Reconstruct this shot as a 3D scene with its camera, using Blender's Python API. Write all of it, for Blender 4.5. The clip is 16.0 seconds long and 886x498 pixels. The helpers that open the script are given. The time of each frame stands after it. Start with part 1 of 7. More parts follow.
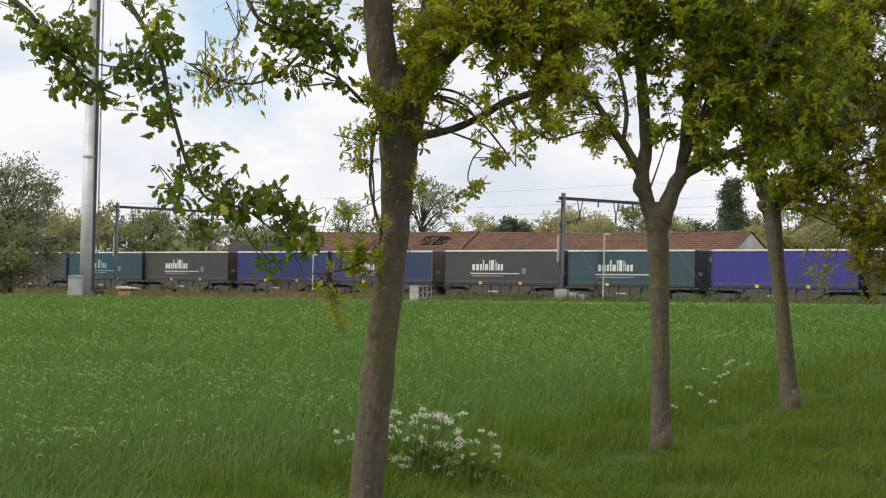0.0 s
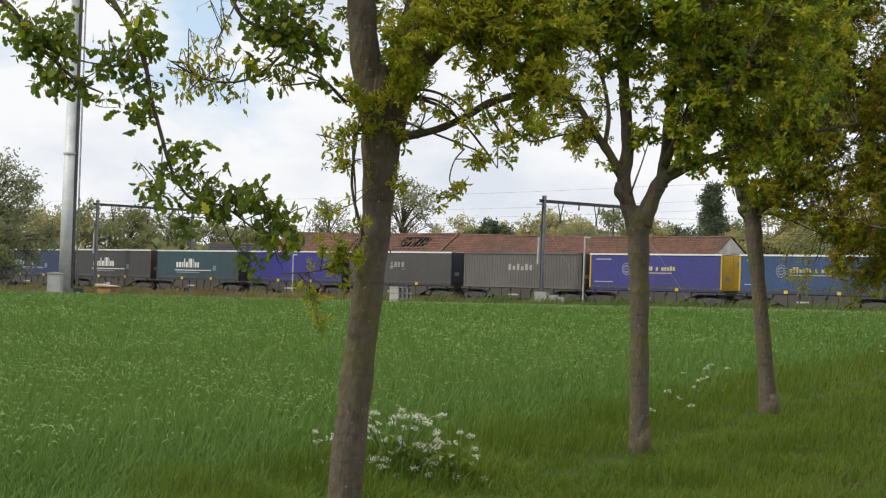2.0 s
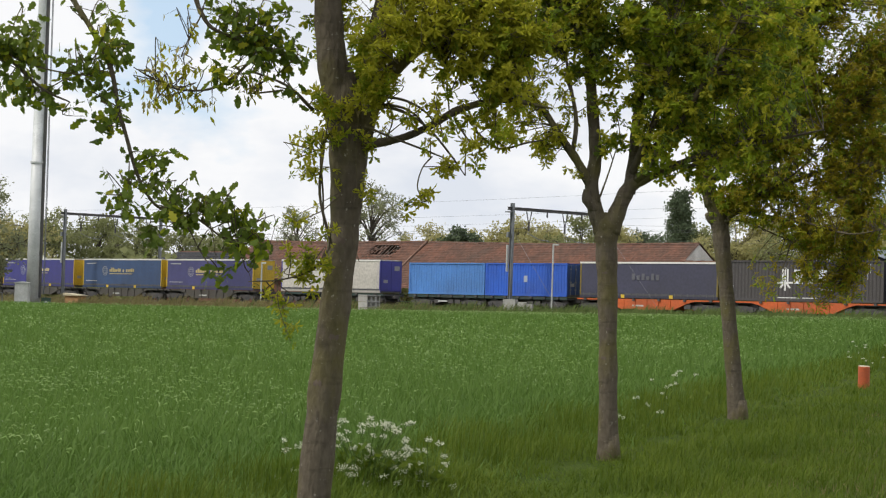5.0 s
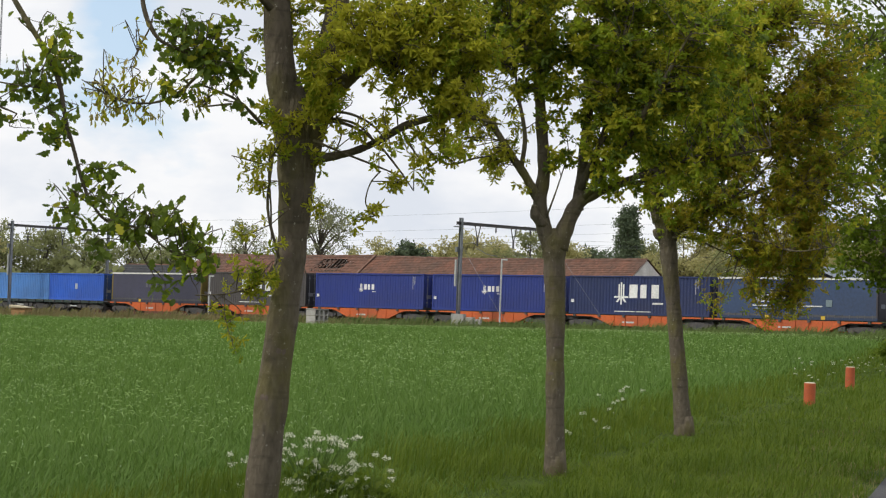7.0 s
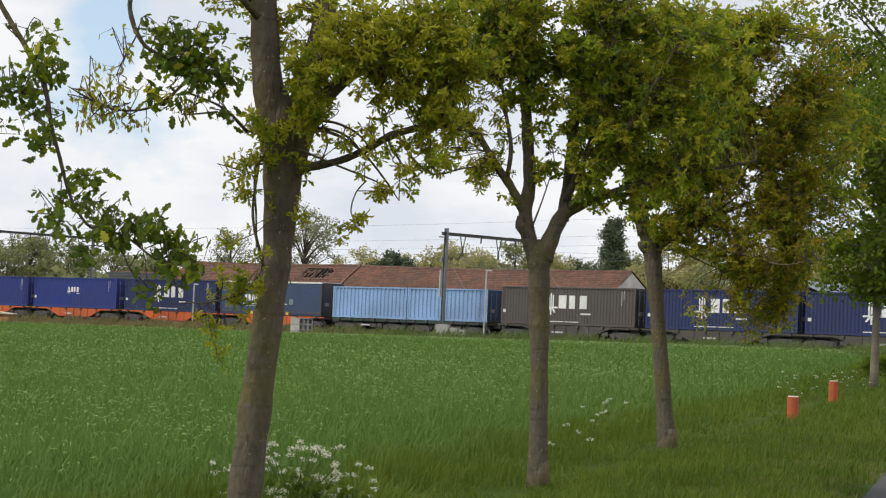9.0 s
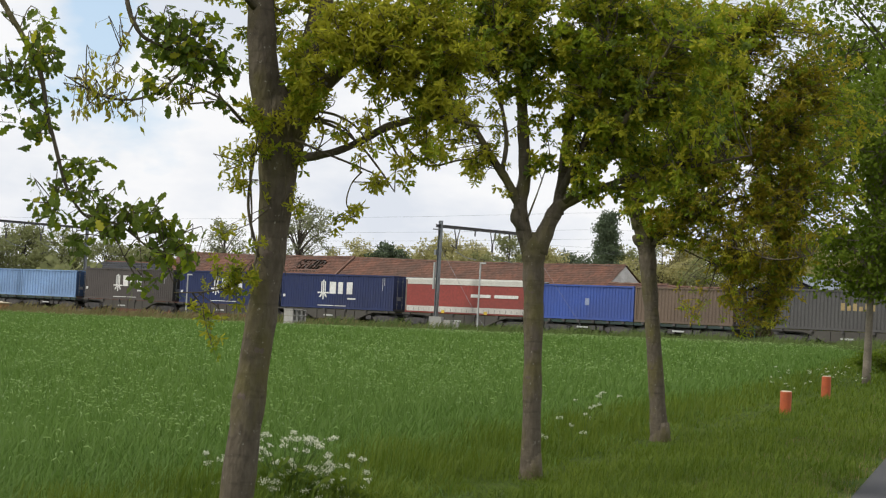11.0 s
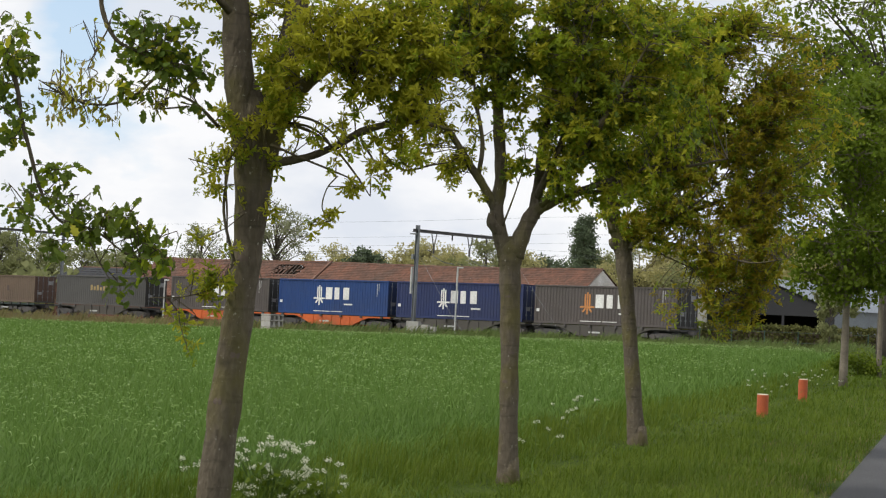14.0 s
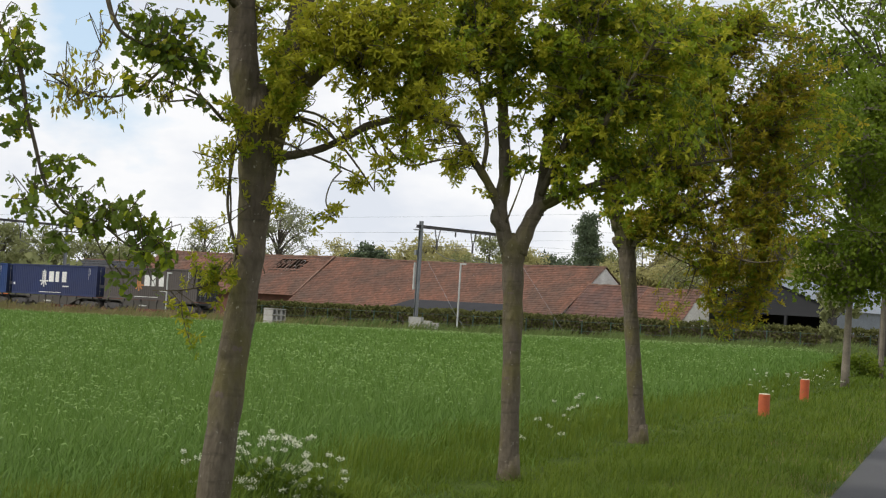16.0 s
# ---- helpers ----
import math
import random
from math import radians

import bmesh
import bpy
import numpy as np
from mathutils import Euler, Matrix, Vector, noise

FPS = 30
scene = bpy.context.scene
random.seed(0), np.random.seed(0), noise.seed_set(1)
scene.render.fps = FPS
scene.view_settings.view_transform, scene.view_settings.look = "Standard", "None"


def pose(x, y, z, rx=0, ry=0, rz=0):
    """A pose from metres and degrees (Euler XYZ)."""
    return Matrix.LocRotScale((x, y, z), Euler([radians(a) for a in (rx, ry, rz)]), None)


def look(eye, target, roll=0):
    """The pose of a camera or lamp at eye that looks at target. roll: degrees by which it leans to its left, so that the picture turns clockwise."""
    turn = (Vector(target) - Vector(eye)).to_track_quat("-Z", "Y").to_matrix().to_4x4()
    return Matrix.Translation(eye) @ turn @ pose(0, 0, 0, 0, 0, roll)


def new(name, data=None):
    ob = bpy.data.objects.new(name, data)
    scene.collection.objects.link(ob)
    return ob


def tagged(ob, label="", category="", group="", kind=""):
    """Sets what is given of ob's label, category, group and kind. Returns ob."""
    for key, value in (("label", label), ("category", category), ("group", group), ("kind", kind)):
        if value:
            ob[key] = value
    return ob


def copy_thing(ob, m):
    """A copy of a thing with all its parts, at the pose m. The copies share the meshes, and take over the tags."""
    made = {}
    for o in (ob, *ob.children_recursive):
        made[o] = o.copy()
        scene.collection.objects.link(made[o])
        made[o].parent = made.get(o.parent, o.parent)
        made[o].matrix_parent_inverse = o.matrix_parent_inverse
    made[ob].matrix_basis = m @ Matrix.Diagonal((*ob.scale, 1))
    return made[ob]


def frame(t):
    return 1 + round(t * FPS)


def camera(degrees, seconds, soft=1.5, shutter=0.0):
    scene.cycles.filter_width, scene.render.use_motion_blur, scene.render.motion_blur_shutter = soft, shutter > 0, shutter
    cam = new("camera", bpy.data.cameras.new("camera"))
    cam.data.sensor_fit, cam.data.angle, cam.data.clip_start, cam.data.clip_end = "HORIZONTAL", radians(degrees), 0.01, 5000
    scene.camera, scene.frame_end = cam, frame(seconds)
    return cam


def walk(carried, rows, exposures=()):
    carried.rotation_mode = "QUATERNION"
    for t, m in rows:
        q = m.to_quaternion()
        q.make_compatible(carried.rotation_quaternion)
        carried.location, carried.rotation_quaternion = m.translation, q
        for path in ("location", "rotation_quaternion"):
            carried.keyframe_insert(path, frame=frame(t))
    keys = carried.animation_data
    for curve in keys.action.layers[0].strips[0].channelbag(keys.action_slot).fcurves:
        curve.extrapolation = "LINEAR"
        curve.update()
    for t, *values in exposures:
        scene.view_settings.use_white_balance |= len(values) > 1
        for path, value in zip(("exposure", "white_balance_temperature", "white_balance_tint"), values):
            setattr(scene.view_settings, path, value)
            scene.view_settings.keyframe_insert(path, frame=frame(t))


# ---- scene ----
import itertools

# ================= camera =================
cam = camera(24, 16.0, soft=1.2)
EYE = 1.6
# seconds, yaw to the right, pitch up, roll, sway aside, sway up
HEADING = [
    (0, 0.001, 0.992, 1.438, 0.015, 0.016), (0.5, 0.137, 1.101, 1.773, 0.017, 0.015), (1, 0.179, 1.079, 1.789, 0.017, 0.016),
    (1.5, 0.385, 1.079, 1.753, 0.012, 0.013), (2, 0.543, 1.050, 2.090, 0.011, 0.013), (2.5, 0.767, 1.072, 2.177, 0.006, 0.010),
    (3, 1.116, 0.956, 2.543, 0.003, 0.011), (3.2, 1.194, 0.936, 2.695, 0.0, 0.014), (5.3, 1.574, 1.360, 1.633, 0.019, 0.011),
    (5.5, 1.920, 1.395, 1.683, 0.022, 0.010), (6, 2.663, 1.422, 1.911, 0.026, 0.012), (6.5, 2.757, 1.505, 2.129, 0.026, 0.013),
    (7, 2.795, 1.738, 2.205, 0.019, 0.016), (7.5, 2.795, 1.882, 2.444, 0.020, 0.012), (8, 2.933, 1.962, 2.416, 0.024, 0.012),
    (8.5, 3.042, 1.928, 2.484, 0.023, 0.014), (9, 3.195, 2.040, 2.726, 0.019, 0.015), (9.5, 3.396, 2.030, 3.019, 0.012, 0.014),
    (9.7, 3.457, 2.033, 3.116, 0.009, 0.011), (11.8, 3.356, 1.752, 3.182, 0.022, 0.011), (12, 3.697, 1.906, 3.071, 0.025, 0.013),
    (12.5, 4.281, 1.906, 2.990, 0.024, 0.007), (13, 4.252, 1.870, 3.157, 0.028, 0.008), (13.5, 4.217, 1.888, 3.128, 0.025, 0.005),
    (14, 3.989, 1.999, 2.974, 0.021, 0.009), (14.5, 3.719, 2.054, 3.180, 0.019, 0.008), (15, 3.787, 2.038, 3.378, 0.019, 0.008),
    (15.5, 3.768, 2.048, 3.659, 0.020, 0.005), (16, 3.909, 1.889, 3.612, 0.020, 0.007)]


def head(yaw, pitch, roll, aside, up):
    y, p = radians(yaw), radians(pitch)
    eye = Vector((aside, 0, EYE + up))
    return look(eye, eye + Vector((math.sin(y) * math.cos(p), math.cos(y) * math.cos(p), math.sin(p))), roll)


walk(cam, [(t, head(*r)) for t, *r in HEADING], exposures=[(0, 0.11), (4.5, 0.11), (6, 0.11), (9.5, 0.07), (12, 0.12), (16, 0.13)])

# ================= light =================
SUN_AZ, SUN_EL = -105.0, 48.0        # degrees clockwise from +y, and above the horizon
world = bpy.data.worlds.new("world")
scene.world = world
world.use_nodes = True
wn = world.node_tree
wn.nodes.clear()


def wnode(kind, **props):
    n = wn.nodes.new(kind)
    for k, val in props.items():
        n.inputs[k].default_value = val
    return n


sky = wn.nodes.new("ShaderNodeTexSky")
sky.sky_type, sky.sun_disc = "NISHITA", False
sky.sun_elevation, sky.sun_rotation = radians(SUN_EL), radians(SUN_AZ)
sky.air_density, sky.dust_density = 1.0, 1.5
coord = wn.nodes.new("ShaderNodeTexCoord")
stretch = wn.nodes.new("ShaderNodeMapping")
stretch.inputs["Scale"].default_value = (1.0, 1.0, 2.1)
stretch.inputs["Location"].default_value = (0.9, 0.35, 0.4)
wn.links.new(coord.outputs["Generated"], stretch.inputs[0])
clouds = wnode("ShaderNodeTexNoise", Scale=6.0, Detail=7.0, Roughness=0.52)
shade = wnode("ShaderNodeTexNoise", Scale=9.0, Detail=5.0, Roughness=0.55)
for n in (clouds, shade):
    wn.links.new(stretch.outputs[0], n.inputs["Vector"])
cover = wn.nodes.new("ShaderNodeMapRange")
cover.inputs[1].default_value, cover.inputs[2].default_value, cover.inputs[3].default_value = 0.36, 0.46, 0.1
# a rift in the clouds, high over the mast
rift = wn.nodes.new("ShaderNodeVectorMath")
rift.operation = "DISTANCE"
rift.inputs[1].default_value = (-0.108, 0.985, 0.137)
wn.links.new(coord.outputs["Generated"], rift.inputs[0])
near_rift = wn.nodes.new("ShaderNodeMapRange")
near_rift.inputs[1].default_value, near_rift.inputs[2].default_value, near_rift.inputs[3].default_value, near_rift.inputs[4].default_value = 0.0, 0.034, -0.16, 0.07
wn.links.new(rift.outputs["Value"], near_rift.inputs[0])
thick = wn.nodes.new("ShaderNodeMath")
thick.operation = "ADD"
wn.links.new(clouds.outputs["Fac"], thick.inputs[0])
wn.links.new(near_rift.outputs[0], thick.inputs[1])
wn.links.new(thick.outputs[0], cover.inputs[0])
grey = wn.nodes.new("ShaderNodeValToRGB")
grey.color_ramp.elements[0].position, grey.color_ramp.elements[1].position = 0.36, 0.56
grey.color_ramp.elements[0].color, grey.color_ramp.elements[1].color = (6.9, 7.3, 8.0, 1), (8.85, 8.9, 9.05, 1)
wn.links.new(shade.outputs["Fac"], grey.inputs[0])
mix = wn.nodes.new("ShaderNodeMix")
mix.data_type = "RGBA"
wn.links.new(cover.outputs[0], mix.inputs[0])
haze = wn.nodes.new("ShaderNodeMix")
haze.data_type = "RGBA"
haze.inputs[0].default_value = 0.75
haze.inputs[7].default_value = (5.6, 7.5, 9.6, 1)
wn.links.new(sky.outputs[0], haze.inputs[6])
wn.links.new(haze.outputs[2], mix.inputs[6])
wn.links.new(grey.outputs[0], mix.inputs[7])
back = wnode("ShaderNodeBackground", Strength=0.1)
wout = wn.nodes.new("ShaderNodeOutputWorld")
wn.links.new(mix.outputs[2], back.inputs[0])
wn.links.new(back.outputs[0], wout.inputs[0])

sun = new("sun", bpy.data.lights.new("sun", "SUN"))
sun.data.energy, sun.data.angle, sun.data.color = 2.3, radians(9), (1.0, 0.95, 0.86)
sd = Vector((math.sin(radians(SUN_AZ)) * math.cos(radians(SUN_EL)), math.cos(radians(SUN_AZ)) * math.cos(radians(SUN_EL)), math.sin(radians(SUN_EL))))
sun.matrix_world = look(sd * 300, (0, 0, 0))


# ================= materials =================
def material(name, c1, c2=None, scale=3.0, fine=40.0, rough=0.7, metal=0.0, bump=0.2, spread=0.0, island=0.0, stain=0.0, spec=0.4, flat=(1, 1, 1), contrast=(0.8, 1.15)):
    """Two-scale noise between c1 and c2, fine grain, dark stains, and a spread of brightness from piece to piece."""
    m = bpy.data.materials.new(name)
    m.use_nodes = True
    nt = m.node_tree
    b = nt.nodes["Principled BSDF"]
    b.inputs["Roughness"].default_value, b.inputs["Metallic"].default_value = rough, metal
    b.inputs["Specular IOR Level"].default_value = spec
    tc = nt.nodes.new("ShaderNodeTexCoord")
    mp = nt.nodes.new("ShaderNodeMapping")
    mp.inputs["Scale"].default_value = flat
    nt.links.new(tc.outputs["Object"], mp.inputs[0])

    def noise_of(size, detail):
        n = nt.nodes.new("ShaderNodeTexNoise")
        n.inputs["Scale"].default_value, n.inputs["Detail"].default_value = size, detail
        nt.links.new(mp.outputs[0], n.inputs["Vector"])
        return n

    def blend(fac, a, bcol, how="MIX"):
        x = nt.nodes.new("ShaderNodeMix")
        x.data_type, x.blend_type = "RGBA", how
        for sock, val in ((x.inputs[0], fac), (x.inputs[6], a), (x.inputs[7], bcol)):
            if hasattr(val, "is_linked"):
                nt.links.new(val, sock)
            else:
                sock.default_value = val if isinstance(val, float) else (*val, 1)
        return x.outputs[2]

    def ramp(src, lo, hi, a=0.0, z=1.0):
        r = nt.nodes.new("ShaderNodeMapRange")
        for k, val in ((1, lo), (2, hi), (3, a), (4, z)):
            r.inputs[k].default_value = val
        nt.links.new(src, r.inputs[0])
        return r.outputs[0]

    c2 = c2 or tuple(0.75 * c for c in c1)
    big, small = noise_of(scale, 4.0), noise_of(fine, 3.0)
    col = blend(ramp(big.outputs["Fac"], 0.35, 0.65), c1, c2)
    grain = nt.nodes.new("ShaderNodeCombineColor")
    g = ramp(small.outputs["Fac"], 0.3, 0.7, *contrast)
    for k in range(3):
        nt.links.new(g, grain.inputs[k])
    col = blend(1.0, col, grain.outputs[0], "MULTIPLY")
    if stain:
        dirt = noise_of(scale * 0.37, 6.0)
        col = blend(ramp(dirt.outputs["Fac"], 0.5, 0.75, 0.0, stain), col, (0.06, 0.05, 0.04))
    for amount, node, out in ((spread, "ShaderNodeObjectInfo", "Random"), (island, "ShaderNodeNewGeometry", "Random Per Island")):
        if amount:
            src = nt.nodes.new(node)
            v = ramp(src.outputs[out], 0.0, 1.0, 1 - amount, 1 + amount)
            cc = nt.nodes.new("ShaderNodeCombineColor")
            for k in range(3):
                nt.links.new(v, cc.inputs[k])
            col = blend(1.0, col, cc.outputs[0], "MULTIPLY")
    nt.links.new(col, b.inputs["Base Color"])
    rr = ramp(small.outputs["Fac"], 0.3, 0.7, max(0.05, rough - 0.1), min(1.0, rough + 0.1))
    nt.links.new(rr, b.inputs["Roughness"])
    if bump:
        bp = nt.nodes.new("ShaderNodeBump")
        bp.inputs["Strength"].default_value, bp.inputs["Distance"].default_value = bump, 0.02
        nt.links.new(small.outputs["Fac"], bp.inputs["Height"])
        nt.links.new(bp.outputs[0], b.inputs["Normal"])
    return m


def leafy(name, c1, c2, clear=0.45, rough=0.55):
    """Leaves and blades: a colour from piece to piece, with light coming through."""
    m = bpy.data.materials.new(name)
    m.use_nodes = True
    nt = m.node_tree
    b = nt.nodes["Principled BSDF"]
    geo = nt.nodes.new("ShaderNodeNewGeometry")
    tc = nt.nodes.new("ShaderNodeTexCoord")
    n = nt.nodes.new("ShaderNodeTexNoise")
    n.inputs["Scale"].default_value, n.inputs["Detail"].default_value = 0.9, 3.0
    nt.links.new(tc.outputs["Object"], n.inputs["Vector"])
    add = nt.nodes.new("ShaderNodeMath")
    add.operation = "MULTIPLY_ADD"
    add.inputs[1].default_value = 0.55
    nt.links.new(geo.outputs["Random Per Island"], add.inputs[0])
    sub = nt.nodes.new("ShaderNodeMapRange")
    sub.inputs[1].default_value, sub.inputs[2].default_value, sub.inputs[3].default_value, sub.inputs[4].default_value = 0.35, 0.65, 0.0, 0.45
    nt.links.new(n.outputs["Fac"], sub.inputs[0])
    nt.links.new(sub.outputs[0], add.inputs[2])
    mx = nt.nodes.new("ShaderNodeMix")
    mx.data_type = "RGBA"
    mx.inputs[6].default_value, mx.inputs[7].default_value = (*c1, 1), (*c2, 1)
    nt.links.new(add.outputs[0], mx.inputs[0])
    nt.links.new(mx.outputs[2], b.inputs["Base Color"])
    b.inputs["Roughness"].default_value = rough
    b.inputs["Specular IOR Level"].default_value = 0.2
    tr = nt.nodes.new("ShaderNodeBsdfTranslucent")
    nt.links.new(mx.outputs[2], tr.inputs[0])
    ms = nt.nodes.new("ShaderNodeMixShader")
    ms.inputs[0].default_value = clear
    nt.links.new(b.outputs[0], ms.inputs[1])
    nt.links.new(tr.outputs[0], ms.inputs[2])
    nt.links.new(ms.outputs[0], nt.nodes["Material Output"].inputs[0])
    return m


def bark(name, dark, mid, moss, lichen):
    """Smooth young bark: upright streaks, cross bands, mossy patches and pale lichen specks."""
    m = bpy.data.materials.new(name)
    m.use_nodes = True
    nt = m.node_tree
    b = nt.nodes["Principled BSDF"]
    b.inputs["Roughness"].default_value, b.inputs["Specular IOR Level"].default_value = 0.9, 0.15
    tc = nt.nodes.new("ShaderNodeTexCoord")

    def layer(size, squeeze, lo, hi, a=0.0, z=1.0):
        mp = nt.nodes.new("ShaderNodeMapping")
        mp.inputs["Scale"].default_value = squeeze
        n = nt.nodes.new("ShaderNodeTexNoise")
        n.inputs["Scale"].default_value, n.inputs["Detail"].default_value = size, 5.0
        r = nt.nodes.new("ShaderNodeMapRange")
        for k, val in ((1, lo), (2, hi), (3, a), (4, z)):
            r.inputs[k].default_value = val
        nt.links.new(tc.outputs["Object"], mp.inputs[0])
        nt.links.new(mp.outputs[0], n.inputs["Vector"])
        nt.links.new(n.outputs["Fac"], r.inputs[0])
        return r.outputs[0]

    def over(fac, below, colour):
        x = nt.nodes.new("ShaderNodeMix")
        x.data_type = "RGBA"
        nt.links.new(fac, x.inputs[0])
        if hasattr(below, "is_linked"):
            nt.links.new(below, x.inputs[6])
        else:
            x.inputs[6].default_value = (*below, 1)
        x.inputs[7].default_value = (*colour, 1)
        return x.outputs[2]

    streak = layer(30.0, (1, 1, 0.42), 0.3, 0.7)
    col = over(streak, dark, mid)
    col = over(layer(7.0, (0.5, 0.5, 3.2), 0.56, 0.7, 0.0, 0.55), col, tuple(0.55 * c for c in dark))
    col = over(layer(3.4, (1, 1, 0.6), 0.47, 0.66, 0.0, 0.75), col, moss)
    col = over(layer(1.3, (1, 1, 0.8), 0.5, 0.68, 0.0, 0.6), col, tuple(0.6 * c for c in dark))
    col = over(layer(38.0, (1, 1, 0.9), 0.66, 0.72, 0.0, 0.75), col, lichen)
    nt.links.new(col, b.inputs["Base Color"])
    bp = nt.nodes.new("ShaderNodeBump")
    bp.inputs["Strength"].default_value, bp.inputs["Distance"].default_value = 0.8, 0.012
    nt.links.new(streak, bp.inputs["Height"])
    nt.links.new(bp.outputs[0], b.inputs["Normal"])
    return m


M_GROUND = material("dry_grass_soil", (0.10, 0.12, 0.04), (0.16, 0.13, 0.07), 0.25, 9.0, 0.95, bump=0.5, spec=0.05)
M_CROP = material("crop_bed", (0.075, 0.145, 0.02), (0.058, 0.118, 0.017), 0.18, 6.0, 0.95, bump=0.6, spec=0.05)
M_VERGE = material("verge_turf", (0.036, 0.062, 0.009), (0.055, 0.078, 0.013), 1.1, 14.0, 0.95, bump=0.6, spec=0.05)
M_ROAD = material("asphalt", (0.06, 0.06, 0.063), (0.045, 0.045, 0.048), 0.6, 60.0, 0.85, bump=0.4)
M_BALLAST = material("ballast", (0.15, 0.135, 0.105), (0.10, 0.09, 0.07), 1.5, 8.0, 0.95, bump=0.8)
M_RAIL = material("rail_steel", (0.13, 0.09, 0.07), (0.2, 0.17, 0.15), 2.0, 30.0, 0.5, metal=0.6)
M_SLEEPER = material("sleeper_concrete", (0.3, 0.28, 0.25), None, 2.0, 20.0, 0.9, spread=0.15)
M_BARK = bark("oak_bark", (0.088, 0.072, 0.053), (0.138, 0.116, 0.085), (0.125, 0.112, 0.034), (0.32, 0.30, 0.25))
M_BARK_PALE = material("pale_bark", (0.21, 0.18, 0.14), (0.14, 0.12, 0.09), 2.0, 20.0, 0.95, bump=0.5)
M_BARK_FAR = material("grey_bark", (0.10, 0.085, 0.07), None, 2.0, 12.0, 0.95)
M_LEAF_Y = leafy("young_oak_leaf", (0.315, 0.33, 0.024), (0.49, 0.465, 0.042), 0.64)
M_LEAF_G = leafy("green_oak_leaf", (0.175, 0.25, 0.016), (0.32, 0.37, 0.027), 0.62)
M_LEAF_D = leafy("dark_oak_leaf", (0.095, 0.15, 0.024), (0.18, 0.235, 0.038), 0.5)
M_LEAF_F = leafy("fresh_leaf", (0.18, 0.25, 0.02), (0.32, 0.37, 0.034), 0.62)
M_LEAF_R = leafy("roadside_leaf", (0.09, 0.15, 0.013), (0.19, 0.245, 0.022), 0.52)
M_LEAF_B = leafy("bronze_oak_leaf", (0.29, 0.25, 0.02), (0.42, 0.345, 0.028), 0.64)
M_CATKIN = leafy("oak_catkin", (0.30, 0.25, 0.07), (0.42, 0.36, 0.14), 0.4)
M_WHEAT = leafy("wheat_blade", (0.105, 0.188, 0.036), (0.143, 0.232, 0.048), 0.4, 0.6)
M_GRASS = leafy("grass_blade", (0.062, 0.112, 0.010), (0.155, 0.205, 0.022), 0.45, 0.65)
# lighter than M_WHEAT: the glint on bent blades is put into the colour
M_GLINT = leafy("glint_bent_blade", (0.17, 0.28, 0.07), (0.30, 0.41, 0.15), 0.3, 0.3)
M_STRAW = leafy("dry_grass_blade", (0.26, 0.205, 0.105), (0.165, 0.17, 0.06), 0.35, 0.8)
M_BANK = leafy("bank_grass_blade", (0.15, 0.19, 0.06), (0.10, 0.15, 0.04), 0.35, 0.8)
M_PETAL = leafy("white_umbel", (0.6, 0.62, 0.45), (0.82, 0.82, 0.68), 0.3)
M_STALK = leafy("green_stalk", (0.08, 0.14, 0.03), (0.13, 0.2, 0.05), 0.3)
M_FAR_G = leafy("far_leaf_green", (0.2, 0.22, 0.09), (0.31, 0.325, 0.15), 0.5, 0.8)
M_FAR_Y = leafy("far_leaf_yellow", (0.36, 0.345, 0.14), (0.5, 0.46, 0.22), 0.52, 0.8)
M_FAR_D = leafy("far_leaf_dark", (0.085, 0.115, 0.065), (0.145, 0.185, 0.105), 0.25, 0.8)
M_FAR_P = leafy("far_leaf_pale", (0.21, 0.23, 0.125), (0.32, 0.335, 0.195), 0.45, 0.8)
M_HEDGE = leafy("hedge_leaf", (0.075, 0.085, 0.025), (0.13, 0.13, 0.04), 0.3, 0.8)
M_STEEL = material("galvanised_steel", (0.24, 0.255, 0.27), (0.18, 0.19, 0.2), 2.0, 30.0, 0.5, metal=0.4, bump=0.1)
M_MAST = material("mast_white", (0.62, 0.63, 0.64), (0.5, 0.51, 0.52), 0.8, 14.0, 0.45, bump=0.05)
M_DARKSTEEL = material("dark_steel", (0.07, 0.07, 0.075), (0.11, 0.10, 0.095), 2.0, 20.0, 0.6, metal=0.3)
M_WIRE = material("wire", (0.10, 0.11, 0.11), None, 2.0, 10.0, 0.6, metal=0.3, bump=0)
M_CONCRETE = material("concrete", (0.42, 0.41, 0.38), (0.33, 0.32, 0.30), 1.6, 18.0, 0.9, bump=0.4, spread=0.12)
M_TILE = material("clay_tile", (0.158, 0.072, 0.046), (0.102, 0.056, 0.04), 0.5, 7.0, 0.88, bump=0.3, island=0.24, stain=0.6)
M_TILE_DARK = material("dark_clay_tile", (0.13, 0.06, 0.042), (0.085, 0.05, 0.042), 0.6, 9.0, 0.85, bump=0.3, island=0.25, stain=0.5)
M_BRICK = material("red_brick", (0.15, 0.066, 0.044), (0.11, 0.05, 0.036), 0.8, 9.0, 0.9, bump=0.4, stain=0.35)
M_WHITEWASH = material("whitewash", (0.72, 0.70, 0.66), (0.58, 0.55, 0.5), 0.8, 12.0, 0.9, stain=0.25)
M_RIDGE = material("ridge_mortar", (0.26, 0.17, 0.13), (0.19, 0.1, 0.07), 2.0, 15.0, 0.9)
M_SHEET = material("grey_sheet_metal", (0.20, 0.23, 0.26), (0.16, 0.18, 0.21), 0.5, 8.0, 0.5, metal=0.2)
M_SHEET_D = material("dark_sheet_metal", (0.026, 0.027, 0.031), (0.02, 0.021, 0.024), 0.5, 8.0, 0.85)
